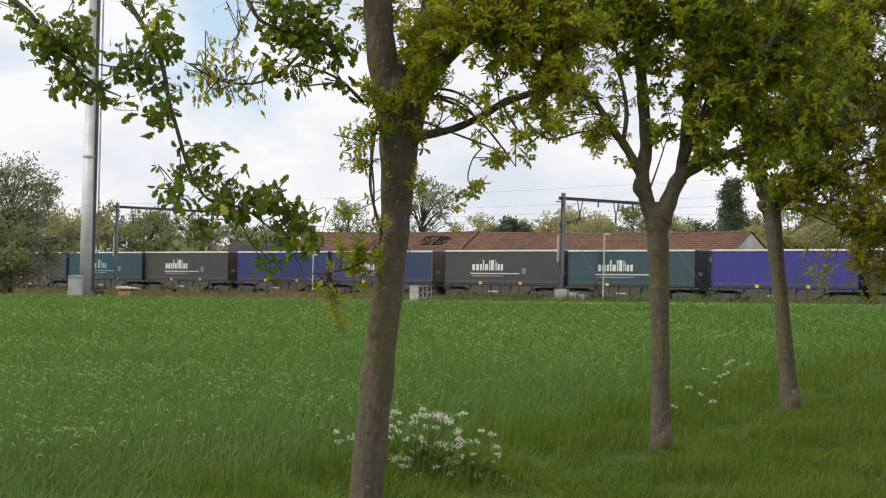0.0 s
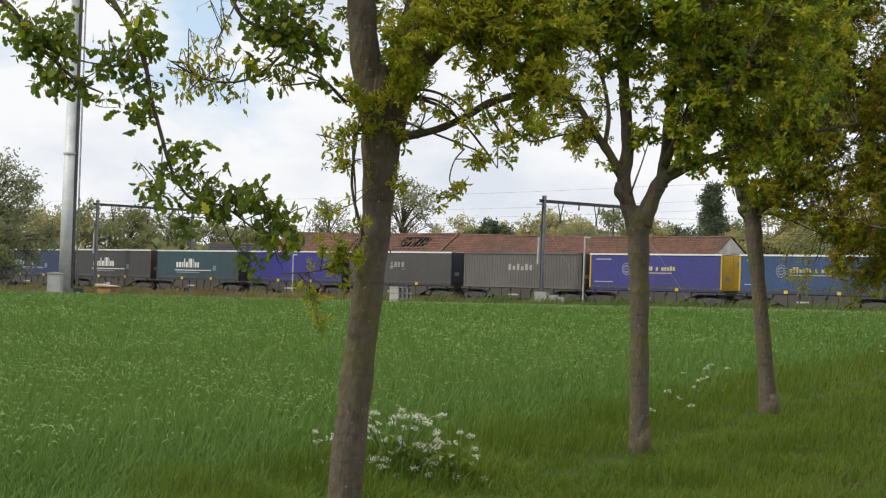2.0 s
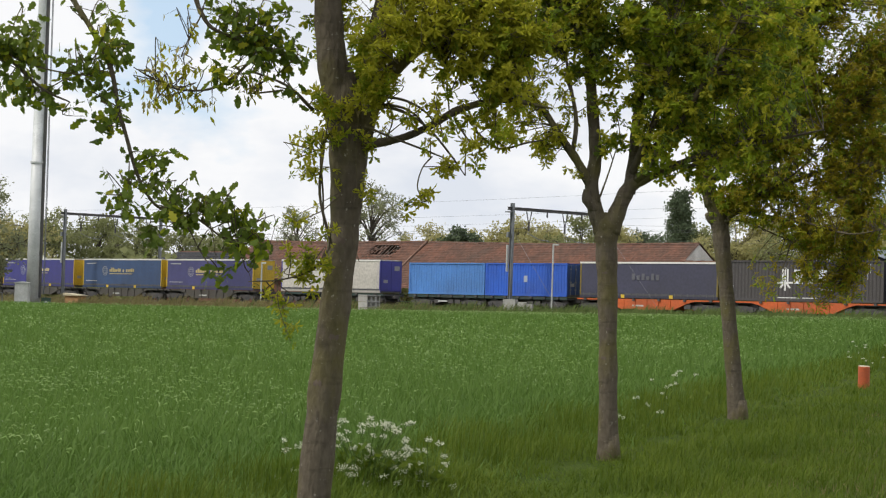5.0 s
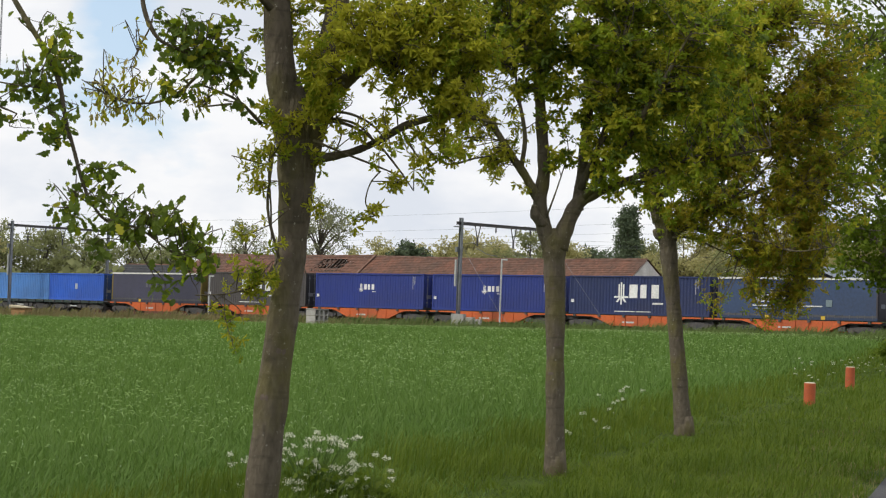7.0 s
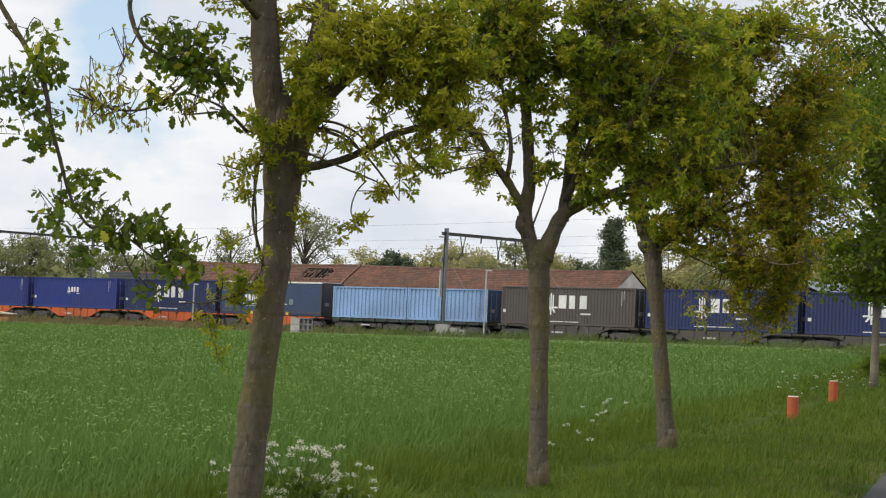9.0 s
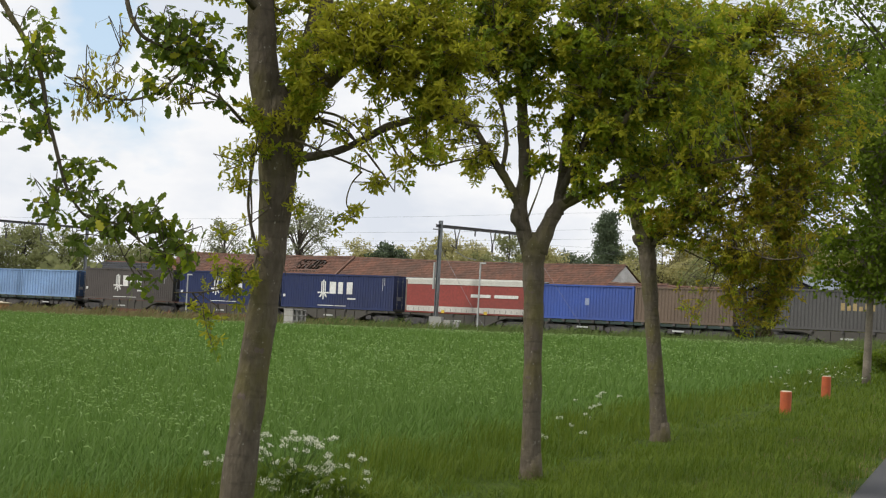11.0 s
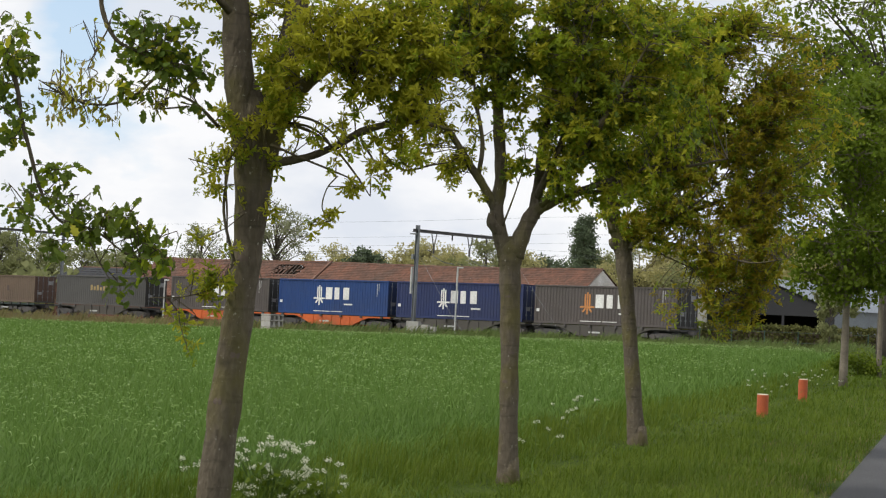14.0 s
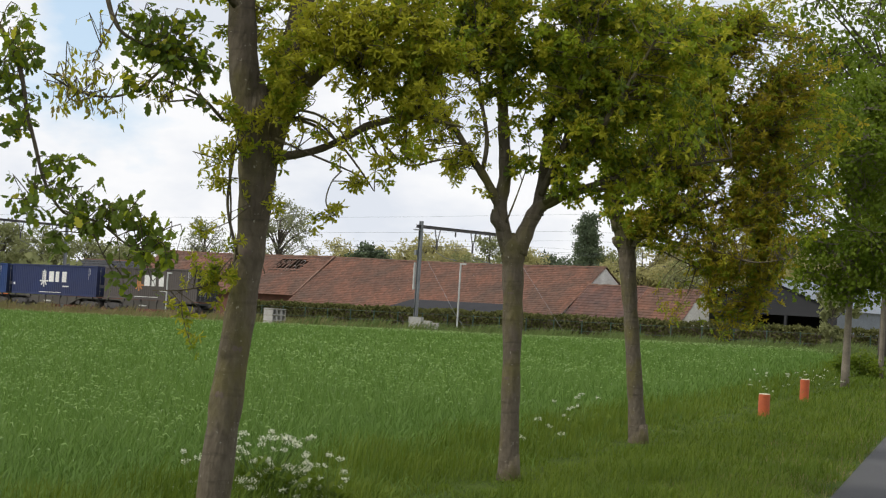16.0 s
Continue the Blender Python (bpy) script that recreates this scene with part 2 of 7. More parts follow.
# black for the fascia, and for shade painted on the shed's inner walls
M_BLACK = material("black_trim_and_shade", (0.012, 0.012, 0.013), None, 1.0, 6.0, 0.95)
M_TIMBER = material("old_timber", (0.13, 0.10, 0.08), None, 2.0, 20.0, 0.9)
M_ORANGE = material("orange_paint", (0.47, 0.1, 0.033), (0.4, 0.09, 0.035), 6.0, 50.0, 0.6, bump=0.1)
M_CREAM = material("cream_cap", (0.6, 0.52, 0.36), None, 6.0, 50.0, 0.6)
M_FENCE = material("green_wire_fence", (0.05, 0.10, 0.075), None, 2.0, 20.0, 0.6)
M_CABINET = material("cabinet_paint", (0.50, 0.51, 0.50), (0.4, 0.41, 0.4), 1.5, 20.0, 0.6)
M_WOODBOX = material("tan_wood", (0.45, 0.27, 0.12), (0.34, 0.19, 0.09), 2.0, 20.0, 0.8)

_paints = {}


def paint(rgb, rough=0.55, worn=0.28):
    """Vehicle and container paint, one for each colour, with grime."""
    key = (rgb, rough)
    if key not in _paints:
        _paints[key] = material("paint", rgb, tuple(0.82 * c + 0.008 for c in rgb), 0.45, 11.0, rough, bump=0.04, stain=worn)
    return _paints[key]


# ================= building blocks =================
class Shape:
    """Collects boxes, tubes and sheets for one mesh."""

    def __init__(self):
        self.v, self.f = [], []

    def add(self, verts, faces):
        k = len(self.v)
        self.v += [tuple(p) for p in verts]
        self.f += [tuple(i + k for i in f) for f in faces]
        return self

    def box(self, x0, x1, y0, y1, z0, z1):
        vs = [(x, y, z) for z in (z0, z1) for y in (y0, y1) for x in (x0, x1)]
        return self.add(vs, [(0, 2, 3, 1), (4, 5, 7, 6), (0, 1, 5, 4), (1, 3, 7, 5), (3, 2, 6, 7), (2, 0, 4, 6)])

    def prism(self, outline, y0, y1):
        """An outline in x and z, drawn out along y."""
        n = len(outline)
        vs = [(x, y0, z) for x, z in outline] + [(x, y1, z) for x, z in outline]
        return self.add(vs, [tuple(range(n)), tuple(range(2 * n - 1, n - 1, -1))] + [(i, i + n, (i + 1) % n + n, (i + 1) % n) for i in range(n)])

    def tube(self, path, radii, n=8, cap=True):
        path = [Vector(p) for p in path]
        if not hasattr(radii, "__len__"):
            radii = [radii] * len(path)
        k, side = len(self.v), None
        for i, p in enumerate(path):
            d = (path[min(i + 1, len(path) - 1)] - path[max(i - 1, 0)]).normalized()
            if side is None:
                side = d.orthogonal().normalized()
            side = (side - d * side.dot(d)).normalized()
            up = d.cross(side)
            for j in range(n):
                a = 2 * math.pi * j / n
                self.v.append(tuple(p + (side * math.cos(a) + up * math.sin(a)) * radii[i]))
        for i in range(len(path) - 1):
            for j in range(n):
                a, b = k + i * n + j, k + i * n + (j + 1) % n
                self.f.append((a, b, b + n, a + n))
        if cap:
            self.f.append(tuple(range(k + n - 1, k - 1, -1)))
            self.f.append(tuple(range(k + (len(path) - 1) * n, k + len(path) * n)))
        return self

    def disc(self, centre, axis, r, width, n=16):
        c, a = Vector(centre), Vector(axis).normalized()
        return self.tube([c - a * width / 2, c + a * width / 2], r, n)

    def mesh(self, name, mat, smooth=False):
        me = bpy.data.meshes.new(name)
        me.from_pydata(self.v, [], self.f)
        me.materials.append(mat)
        if smooth:
            me.polygons.foreach_set("use_smooth", [True] * len(me.polygons))
        me.update()
        return me


def part(name, shape, mat, parent, label="", smooth=False):
    me = shape.mesh(name, mat, smooth) if isinstance(shape, Shape) else shape
    ob = new(name, me)
    ob.parent = parent
    if label:
        tagged(ob, label)
    return ob


def thing(name, m=None, label="", category="", group="", kind=""):
    ob = new(name)
    ob.empty_display_size = 0.2
    if m is not None:
        ob.matrix_world = m
    return tagged(ob, label, category, group, kind)


def solid(name, shape, mat, label="", category="", group="", kind="", m=None, smooth=False):
    ob = new(name, shape.mesh(name, mat, smooth) if isinstance(shape, Shape) else shape)
    if m is not None:
        ob.matrix_world = m
    return tagged(ob, label, category, group, kind)


def big_mesh(name, verts, faces, mat):
    """A mesh from arrays: faces all of one size."""
    me = bpy.data.meshes.new(name)
    n, k = faces.shape
    me.vertices.add(len(verts))
    me.vertices.foreach_set("co", np.ascontiguousarray(verts, np.float32).ravel())
    me.loops.add(n * k)
    me.loops.foreach_set("vertex_index", np.ascontiguousarray(faces, np.int32).ravel())
    me.polygons.add(n)
    me.polygons.foreach_set("loop_start", np.arange(0, n * k, k, dtype=np.int32))
    me.materials.append(mat)
    me.update(calc_edges=True)
    return me


def turns(rng, n, droop=0.0, loose=1.0):
    """n random turns, as matrices; droop leans the leaf's axis down."""
    ax = rng.normal(size=(n, 3)) * loose
    ax[:, 2] -= droop
    ax /= np.linalg.norm(ax, axis=1)[:, None]
    other = rng.normal(size=(n, 3))
    nz = np.cross(ax, other)
    nz /= np.linalg.norm(nz, axis=1)[:, None]
    return np.stack([np.cross(ax, nz), ax, nz], axis=2)


def strew(name, template, tris, places, rots, sizes, mat):
    """Copies of a small template joined into one mesh."""
    v = np.einsum("nij,kj->nki", rots, template) * sizes[:, None, None] + places[:, None, :]
    f = (np.arange(len(places)) * len(template))[:, None, None] + tris[None]
    return big_mesh(name, v.reshape(-1, 3), f.reshape(-1, tris.shape[1]), mat)


# a lobed leaf along y, one unit long, creased along the rib
def leaf_shape():
    half = [(0.05, 0.12), (0.2, 0.24), (0.13, 0.36), (0.31, 0.52), (0.19, 0.64), (0.24, 0.82), (0.1, 0.9)]
    rib = [(0, 0.0, 0), (0, 0.5, 0.05), (0, 1.0, 0)]
    vs = rib + [(x, y, 0.08 * x / 0.3) for x, y in half] + [(-x, y, 0.08 * x / 0.3) for x, y in half]
    tris = []
    for o, flip in ((3, False), (10, True)):
        ids = [o + i for i in range(7)]
        t = [(0, ids[0], 1), (ids[0], ids[1], 1), (ids[1], ids[2], 1), (ids[2], ids[3], 1), (ids[3], ids[4], 1), (1, ids[4], 2), (ids[4], ids[5], 2), (ids[5], ids[6], 2)]
        tris += [(a, c, b) if flip else (a, b, c) for a, b, c in t]
    return np.array(vs), np.array(tris)


LEAF_V, LEAF_F = leaf_shape()
# a lobed oak leaf, cupped along its rib
OAK_V = np.array([(0, 0, 0), (0.1, 0.2, 0.05), (0.24, 0.42, 0.08), (0.13, 0.5, 0.04), (0.27, 0.74, 0.07), (0, 1, -0.08), (-0.27, 0.74, 0.07), (-0.13, 0.5, 0.04), (-0.24, 0.42, 0.08), (-0.1, 0.2, 0.05), (0, 0.5, -0.03)], float)
OAK_V[:, 0] *= 0.72
OAK_F = np.array([(10, i, (i + 1) % 10) for i in range(10)])


def rosette(n, seed, narrow=0.8):
    """A shoot tip: n lobed leaves spread about the y axis and hanging back a little."""
    rng = np.random.default_rng(seed)
    vs, fs = [], []
    for k in range(n):
        lean, a = radians(rng.uniform(25, 105)), 2.4 * k + rng.uniform(-0.3, 0.3)
        d = np.array([math.sin(lean) * math.cos(a), math.cos(lean), math.sin(lean) * math.sin(a)])
        side = np.cross(d, rng.normal(size=3))
        side /= np.linalg.norm(side)
        up = np.cross(side, d)
        size = rng.uniform(0.7, 1.15)
        p = OAK_V * (narrow, 1, 1)
        bend = -0.18 * p[:, 1] ** 2
        vs.append((p[:, :1] * side + p[:, 1:2] * d + (p[:, 2:] + bend[:, None]) * up) * size + d * 0.06)
        fs.append(OAK_F + 11 * k)
    return np.concatenate(vs), np.concatenate(fs)


CARD_V = np.array([(0, 0, 0), (0.36, 0.45, 0.1), (0, 1, 0), (-0.36, 0.45, 0.1)], float)
CARD_F = np.array([(0, 1, 2, 3)])
SLIM_V = np.array([(0, 0, 0), (0.13, 0.3, 0.05), (0.2, 0.66, 0.06), (0, 1, -0.06), (-0.2, 0.66, 0.06), (-0.13, 0.3, 0.05)], float)
SLIM_F = np.array([(0, 1, 2, 3), (0, 3, 4, 5)])


TUFT = rosette(6, 3, 1.3)
TUFT_SLIM = rosette(6, 8, 1.0)


def bezier(points, steps=5):
    """A smooth path through a few points."""
    p = [Vector(q) for q in points]
    p = [p[0] * 2 - p[1]] + p + [p[-1] * 2 - p[-2]]
    out = []
    for i in range(1, len(p) - 2):
        for k in range(steps):
            t = k / steps
            out.append(0.5 * (2 * p[i] + (p[i + 1] - p[i - 1]) * t + (2 * p[i - 1] - 5 * p[i] + 4 * p[i + 1] - p[i + 2]) * t * t + (3 * p[i] - p[i - 1] - 3 * p[i + 1] + p[i + 2]) * t ** 3))
    return out + [p[-2]]


# ================= the lie of the land =================
TH = 47.42                              # the railway's cross direction, degrees clockwise from +y
NX, NY = math.sin(radians(TH)), math.cos(radians(TH))     # away across the track
AX, AY = NY, -NX                                          # along the track, to where it comes nearer
ROW = 18.07                             # the row of trees and the road
RX, RY = math.sin(radians(ROW)), math.cos(radians(ROW))
TREE_2 = Vector((2.24, 20.77, 0))


def at(s, q, z=0.0):
    return Vector((s * AX + q * NX, s * AY + q * NY, z))


def lying(s, q, z, turn=0.0):
    """A pose with x along the track and y across it."""
    p = at(s, q, z)
    return pose(p.x, p.y, p.z, 0, 0, -TH + turn)


def rail_z(s):
    return 0.8 + 0.0075 * (np.clip(s, -720, 480) + 100)


def smooth(a, b, x):
    t = np.clip((x - a) / (b - a), 0.0, 1.0)
    return t * t * (3 - 2 * t)


def field_end(s):
    """How far across towards the track the crop reaches."""
    return 103.0 - 8.0 * smooth(-115, -185, s)


def ground_z(x, y):
    x, y = np.asarray(x, float), np.asarray(y, float)
    s, q = x * AX + y * AY, x * NX + y * NY
    edge = np.clip(-0.2 + 0.018 * (s + 121), -1.5, 0.75)
    bank = rail_z(s) - 0.42
    z = smooth(45, 110, q) * edge
    return z + smooth(110.5, 117, q) * (bank - edge)


def aside(x, y):
    """Metres to the right of the row of trees."""
    return (x - TREE_2.x) * RY - (y - TREE_2.y) * RX


def sheet(name, xs, ys, mat, keep=None, lift=0.0, wobble=0.0):
    X, Y = np.meshgrid(xs, ys)
    Z = ground_z(X, Y) + lift
    if wobble:
        Z = Z + wobble * np.random.default_rng(5).normal(size=Z.shape)
    nx, ny = len(xs), len(ys)
    v = np.stack([X, Y, Z], -1).reshape(-1, 3)
    i, j = np.meshgrid(np.arange(nx - 1), np.arange(ny - 1))
    a = (j * nx + i).ravel()
    f = np.stack([a, a + 1, a + nx + 1, a + nx], 1)
    if keep is not None:
        c = v[f].mean(1)
        f = f[keep(c[:, 0], c[:, 1])]
    return big_mesh(name, v, f, mat)


def build_ground():
    xs = np.unique(np.concatenate([np.linspace(-2500, -260, 16), np.linspace(-260, 200, 150), np.linspace(200, 2500, 16)]))
    ys = np.unique(np.concatenate([np.linspace(-600, -20, 8), np.linspace(-20, 330, 150), np.linspace(330, 3500, 16)]))
    solid("ground", sheet("ground", xs, ys, M_GROUND), M_GROUND, "rough grass land reaching to the horizon", "ground", kind="structure")

    # strips that follow the row of trees: along it (d) and aside of it (w)
    def strip(name, w0, w1, d0, d1, mat, lift, nw, nd, cut=False):
        W, Dd = np.meshgrid(w1 + (w0 - w1) * np.linspace(1, 0, nw) ** (2.2 if cut else 1), np.linspace(d0, d1, nd))
        X, Y = TREE_2.x + W * RY + Dd * RX, TREE_2.y - W * RX + Dd * RY
        if cut:
            q = X * NX + Y * NY
            over = np.maximum(q - field_end(X * AX + Y * AY), 0) / (RX * NX + RY * NY)
            X, Y = X - over * RX, Y - over * RY
        rise = lift if lift < 0.1 else 0.02 + lift * smooth(-1.4, -5.5, W)
        v = np.stack([X, Y, ground_z(X, Y) + rise], -1).reshape(-1, 3)
        i, j = np.meshgrid(np.arange(nw - 1), np.arange(nd - 1))
        a = (j * nw + i).ravel()
        return big_mesh(name, v, np.stack([a, a + 1, a + nw + 1, a + nw], 1), mat)

    solid("crop_field", strip("crop_field", -260, -1.4, -130, 240, M_CROP, 0.2, 120, 170, cut=True), M_CROP, "dense bed of green cereal crop", "field", kind="structure")
    solid("grass_verge", strip("grass_verge", -1.4, 3.1, -30, 130, M_VERGE, 0.03, 10, 90), M_VERGE, "rough grass verge under the row of trees", "verge", kind="structure")
    solid("road", strip("road", 3.1, 7.2, -40, 140, M_ROAD, 0.035, 8, 90), M_ROAD, "narrow grey asphalt lane beside the trees", "road", kind="structure")


def blades(rng, X, Y, Z, height, width, lean, wind=(0.25, 0.1)):
    """Bent blades: five points each, a quad and a tip, as triangles."""
    n = len(X)
    a = rng.uniform(0, 2 * np.pi, n)
    side = np.stack([np.cos(a), np.sin(a), np.zeros(n)], 1) * (width / 2)[:, None]
    out = np.stack([-np.sin(a) * lean + wind[0] * height, np.cos(a) * lean + wind[1] * height, np.zeros(n)], 1)
    base = np.stack([X, Y, Z], 1)
    up = np.array([0, 0, 1.0])
    mid = base + out * 0.3 + up * (height * 0.62)[:, None]
    tip = base + out + up * (height * 0.95)[:, None]
    v = np.stack([base - side, base + side, mid - side * 0.8, mid + side * 0.8, tip], 1)
    f = np.array([(0, 1, 3), (0, 3, 2), (2, 3, 4)])
    f = (np.arange(n) * 5)[:, None, None] + f[None]
    return v.reshape(-1, 3), f.reshape(-1, 3)


def spread_in_view(rng, n, r0, r1, a0=-14.5, a1=18.5, power=1.0):
    """Places in a wedge before the lane, thinner far away."""
    az = np.radians(rng.uniform(a0, a1, n))
    r = r0 * (r1 / r0) ** (rng.uniform(0, 1, n) ** power)
    return r * np.sin(az), r * np.cos(az), r


def build_grass():
    rng = np.random.default_rng(11)
    X, Y, r = spread_in_view(rng, 360000, 11.0, 150.0)
    w, q = aside(X, Y), X * NX + Y * NY
    edge = -1.7 + 0.5 * np.sin(X * 1.9 + Y * 0.7) + rng.normal(0, 0.6, len(X))
    k = (w < edge) & (q < field_end(X * AX + Y * AY) + rng.normal(0, 0.6, len(X)))
    X, Y, r = X[k], Y[k], r[k]
    n = len(X)
    grow = np.clip(r / 22, 1, 4.5)
    h = rng.uniform(0.30, 0.52, n) * (1 + 0.10 * np.sin(X * 0.35 + 2) * np.sin(Y * 0.22)) * (0.42 + 0.58 * smooth(-1.4, -4.2, aside(X, Y) + rng.normal(0, 0.3, n)))
    v, f = blades(rng, X, Y, ground_z(X, Y), h, rng.uniform(0.008, 0.016, n) * grow, rng.uniform(0.06, 0.3, n), (0.02, 0.0))
    solid("wheat_crop", big_mesh("wheat_crop", v, f, M_WHEAT), M_WHEAT, "young green wheat with drooping blades", "crop", kind="stuff")

    # short bent-over blades, their glints painted as a paler colour than the crop
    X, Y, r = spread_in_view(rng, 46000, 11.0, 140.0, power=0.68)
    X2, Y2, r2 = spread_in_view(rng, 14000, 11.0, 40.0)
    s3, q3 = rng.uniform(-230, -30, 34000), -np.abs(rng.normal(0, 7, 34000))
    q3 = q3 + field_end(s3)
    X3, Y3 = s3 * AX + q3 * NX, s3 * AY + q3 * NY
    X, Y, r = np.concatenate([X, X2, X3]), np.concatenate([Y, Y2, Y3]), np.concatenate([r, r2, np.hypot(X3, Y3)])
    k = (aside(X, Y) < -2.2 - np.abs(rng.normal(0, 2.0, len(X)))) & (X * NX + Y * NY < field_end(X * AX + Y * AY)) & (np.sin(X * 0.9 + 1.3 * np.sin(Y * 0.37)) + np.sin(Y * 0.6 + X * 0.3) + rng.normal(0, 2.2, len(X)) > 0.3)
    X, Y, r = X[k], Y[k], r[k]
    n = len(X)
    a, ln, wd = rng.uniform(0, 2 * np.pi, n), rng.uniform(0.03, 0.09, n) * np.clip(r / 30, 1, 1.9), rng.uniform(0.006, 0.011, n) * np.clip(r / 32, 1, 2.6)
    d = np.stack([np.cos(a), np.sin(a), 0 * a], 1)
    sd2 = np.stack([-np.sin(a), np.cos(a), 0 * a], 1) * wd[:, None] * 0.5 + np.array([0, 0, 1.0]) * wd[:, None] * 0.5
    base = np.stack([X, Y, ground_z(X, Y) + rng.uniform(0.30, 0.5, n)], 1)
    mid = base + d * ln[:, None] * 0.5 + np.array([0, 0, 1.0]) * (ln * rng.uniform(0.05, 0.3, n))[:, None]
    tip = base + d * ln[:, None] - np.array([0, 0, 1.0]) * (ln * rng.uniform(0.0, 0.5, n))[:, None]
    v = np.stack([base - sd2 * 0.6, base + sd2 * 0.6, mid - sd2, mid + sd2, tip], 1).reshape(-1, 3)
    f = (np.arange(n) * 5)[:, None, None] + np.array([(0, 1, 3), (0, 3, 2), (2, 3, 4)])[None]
    solid("bent_wheat", big_mesh("bent_wheat", v, f.reshape(-1, 3), M_GLINT), M_GLINT, "bent wheat blades with glints put into their pale colour", "crop", kind="stuff")

    X, Y, r = spread_in_view(rng, 300000, 11.0, 120.0, -8, 18.5)
    w = aside(X, Y)
    k = (w > -2.2 + 0.5 * np.sin(Y * 1.3) + rng.normal(0, 0.8, len(X))) & (w < 2.95 + 0.15 * np.sin(Y * 3.0)) | (w > 7.1) & (w < 12)
    X, Y, r = X[k], Y[k], r[k]
    n = len(X)
    tuft = 0.5 + 0.5 * np.sin(X * 2.3 + 0.8 * np.sin(Y * 1.7)) * np.sin(Y * 1.9 + X)
    h = rng.uniform(0.06, 0.22, n) * (0.45 + 1.0 * tuft) * (1 + 0.8 * np.exp(-((w[k] + 1.2) / 0.9) ** 2)) * (1 - 0.55 * np.exp(-(w[k] / 0.4) ** 2))
    v, f = blades(rng, X, Y, ground_z(X, Y), h, rng.uniform(0.005, 0.011, n) * np.clip(r / 20, 1, 4), rng.uniform(0.04, 0.2, n), (0.1, 0.03))
    solid("verge_grass", big_mesh("verge_grass", v, f, M_GRASS), M_GRASS, "long uneven green grass of the verge", "grass", kind="stuff")

    # worn, half-dry grass towards the lane
    X, Y, r = spread_in_view(rng, 32000, 14.0, 110.0, 2, 18.5)
    w = aside(X, Y)
    k = (w > 1.2 + np.abs(rng.normal(0, 0.9, len(X)))) & (w < 3.1)
    X, Y, r = X[k], Y[k], r[k]
    n = len(X)
    v, f = blades(rng, X, Y, ground_z(X, Y), rng.uniform(0.05, 0.15, n), rng.uniform(0.005, 0.01, n) * np.clip(r / 20, 1, 4), rng.uniform(0.03, 0.14, n), (0.1, 0.03))
    solid("worn_grass", big_mesh("worn_grass", v, f, M_STRAW), M_STRAW, "thin half-dry grass along the lane's edge", "grass", kind="stuff")

    n = 170000
    s = rng.uniform(-260, -40, n)
    q = field_end(s) - 0.3 + (116.6 - field_end(s)) * rng.uniform(0, 1, n)
    dry = s < -128 + rng.normal(0, 12, n)
    for name, mat, keep, label in (("trackside_grass", M_STRAW, dry, "dry yellowish grass on the railway bank"), ("bank_grass", M_BANK, ~dry, "rough green grass on the railway bank")):
        sk, qk, m = s[keep], q[keep], int(keep.sum())
        X, Y = sk * AX + qk * NX, sk * AY + qk * NY
        h = rng.uniform(0.15, 0.68, m) * (0.6 + 0.5 * np.sin(sk * 0.5) ** 2) * (1 + 0.8 * smooth(109, 113, qk))
        v, f = blades(rng, X, Y, ground_z(X, Y), h, rng.uniform(0.04, 0.08, m), rng.uniform(0.05, 0.3, m))
        solid(name, big_mesh(name, v, f, mat), mat, label, "grass", kind="stuff")


# ================= railway =================
TRAIN_Q = 121.64
SLOPE = math.degrees(math.atan(0.0075))


def build_track():
    for q in (TRAIN_Q, TRAIN_Q + 4.3):
        a, b = -720, 480
        vs = []
        for s in (a, b):
            for x, z in [(q - 2.6, -0.8), (q - 1.5, -0.22), (q + 1.5, -0.22), (q + 2.6, -0.8)]:
                vs.append(at(s, x, float(rail_z(s)) + z))
        shp = Shape().add(vs, [(0, 1, 5, 4), (1, 2, 6, 5), (2, 3, 7, 6), (0, 3, 2, 1), (4, 5, 6, 7)])
        solid("track_bed", shp, M_BALLAST, "brown stone ballast bed of the railway", "ballast", "railway tracks", "structure")
        track = thing("railway_track", None, "pair of rusty steel rails on concrete sleepers", "track", "railway tracks", "structure")
        for off in (-0.7175, 0.7175):
            sh = Shape()
            vs = []
            for s in (a, b):
                for x, z in [(-0.07, -0.17), (0.07, -0.17), (0.036, 0), (-0.036, 0)]:
                    vs.append(at(s, q + off + x, float(rail_z(s)) + z))
            sh.add(vs, [(0, 1, 5, 4), (1, 2, 6, 5), (2, 3, 7, 6), (3, 0, 4, 7), (3, 2, 1, 0), (4, 5, 6, 7)])
            part("rail", sh, M_RAIL, track)
        sl = Shape().box(-0.13, 0.13, -1.25, 1.25, -0.22, 0).mesh("sleeper", M_SLEEPER)
        for k in range(150):
            s = -215 + k * 1.0
            o = part("sleeper", sl, M_SLEEPER, track)
            o.matrix_world = lying(s, q, float(rail_z(s)) - 0.17)


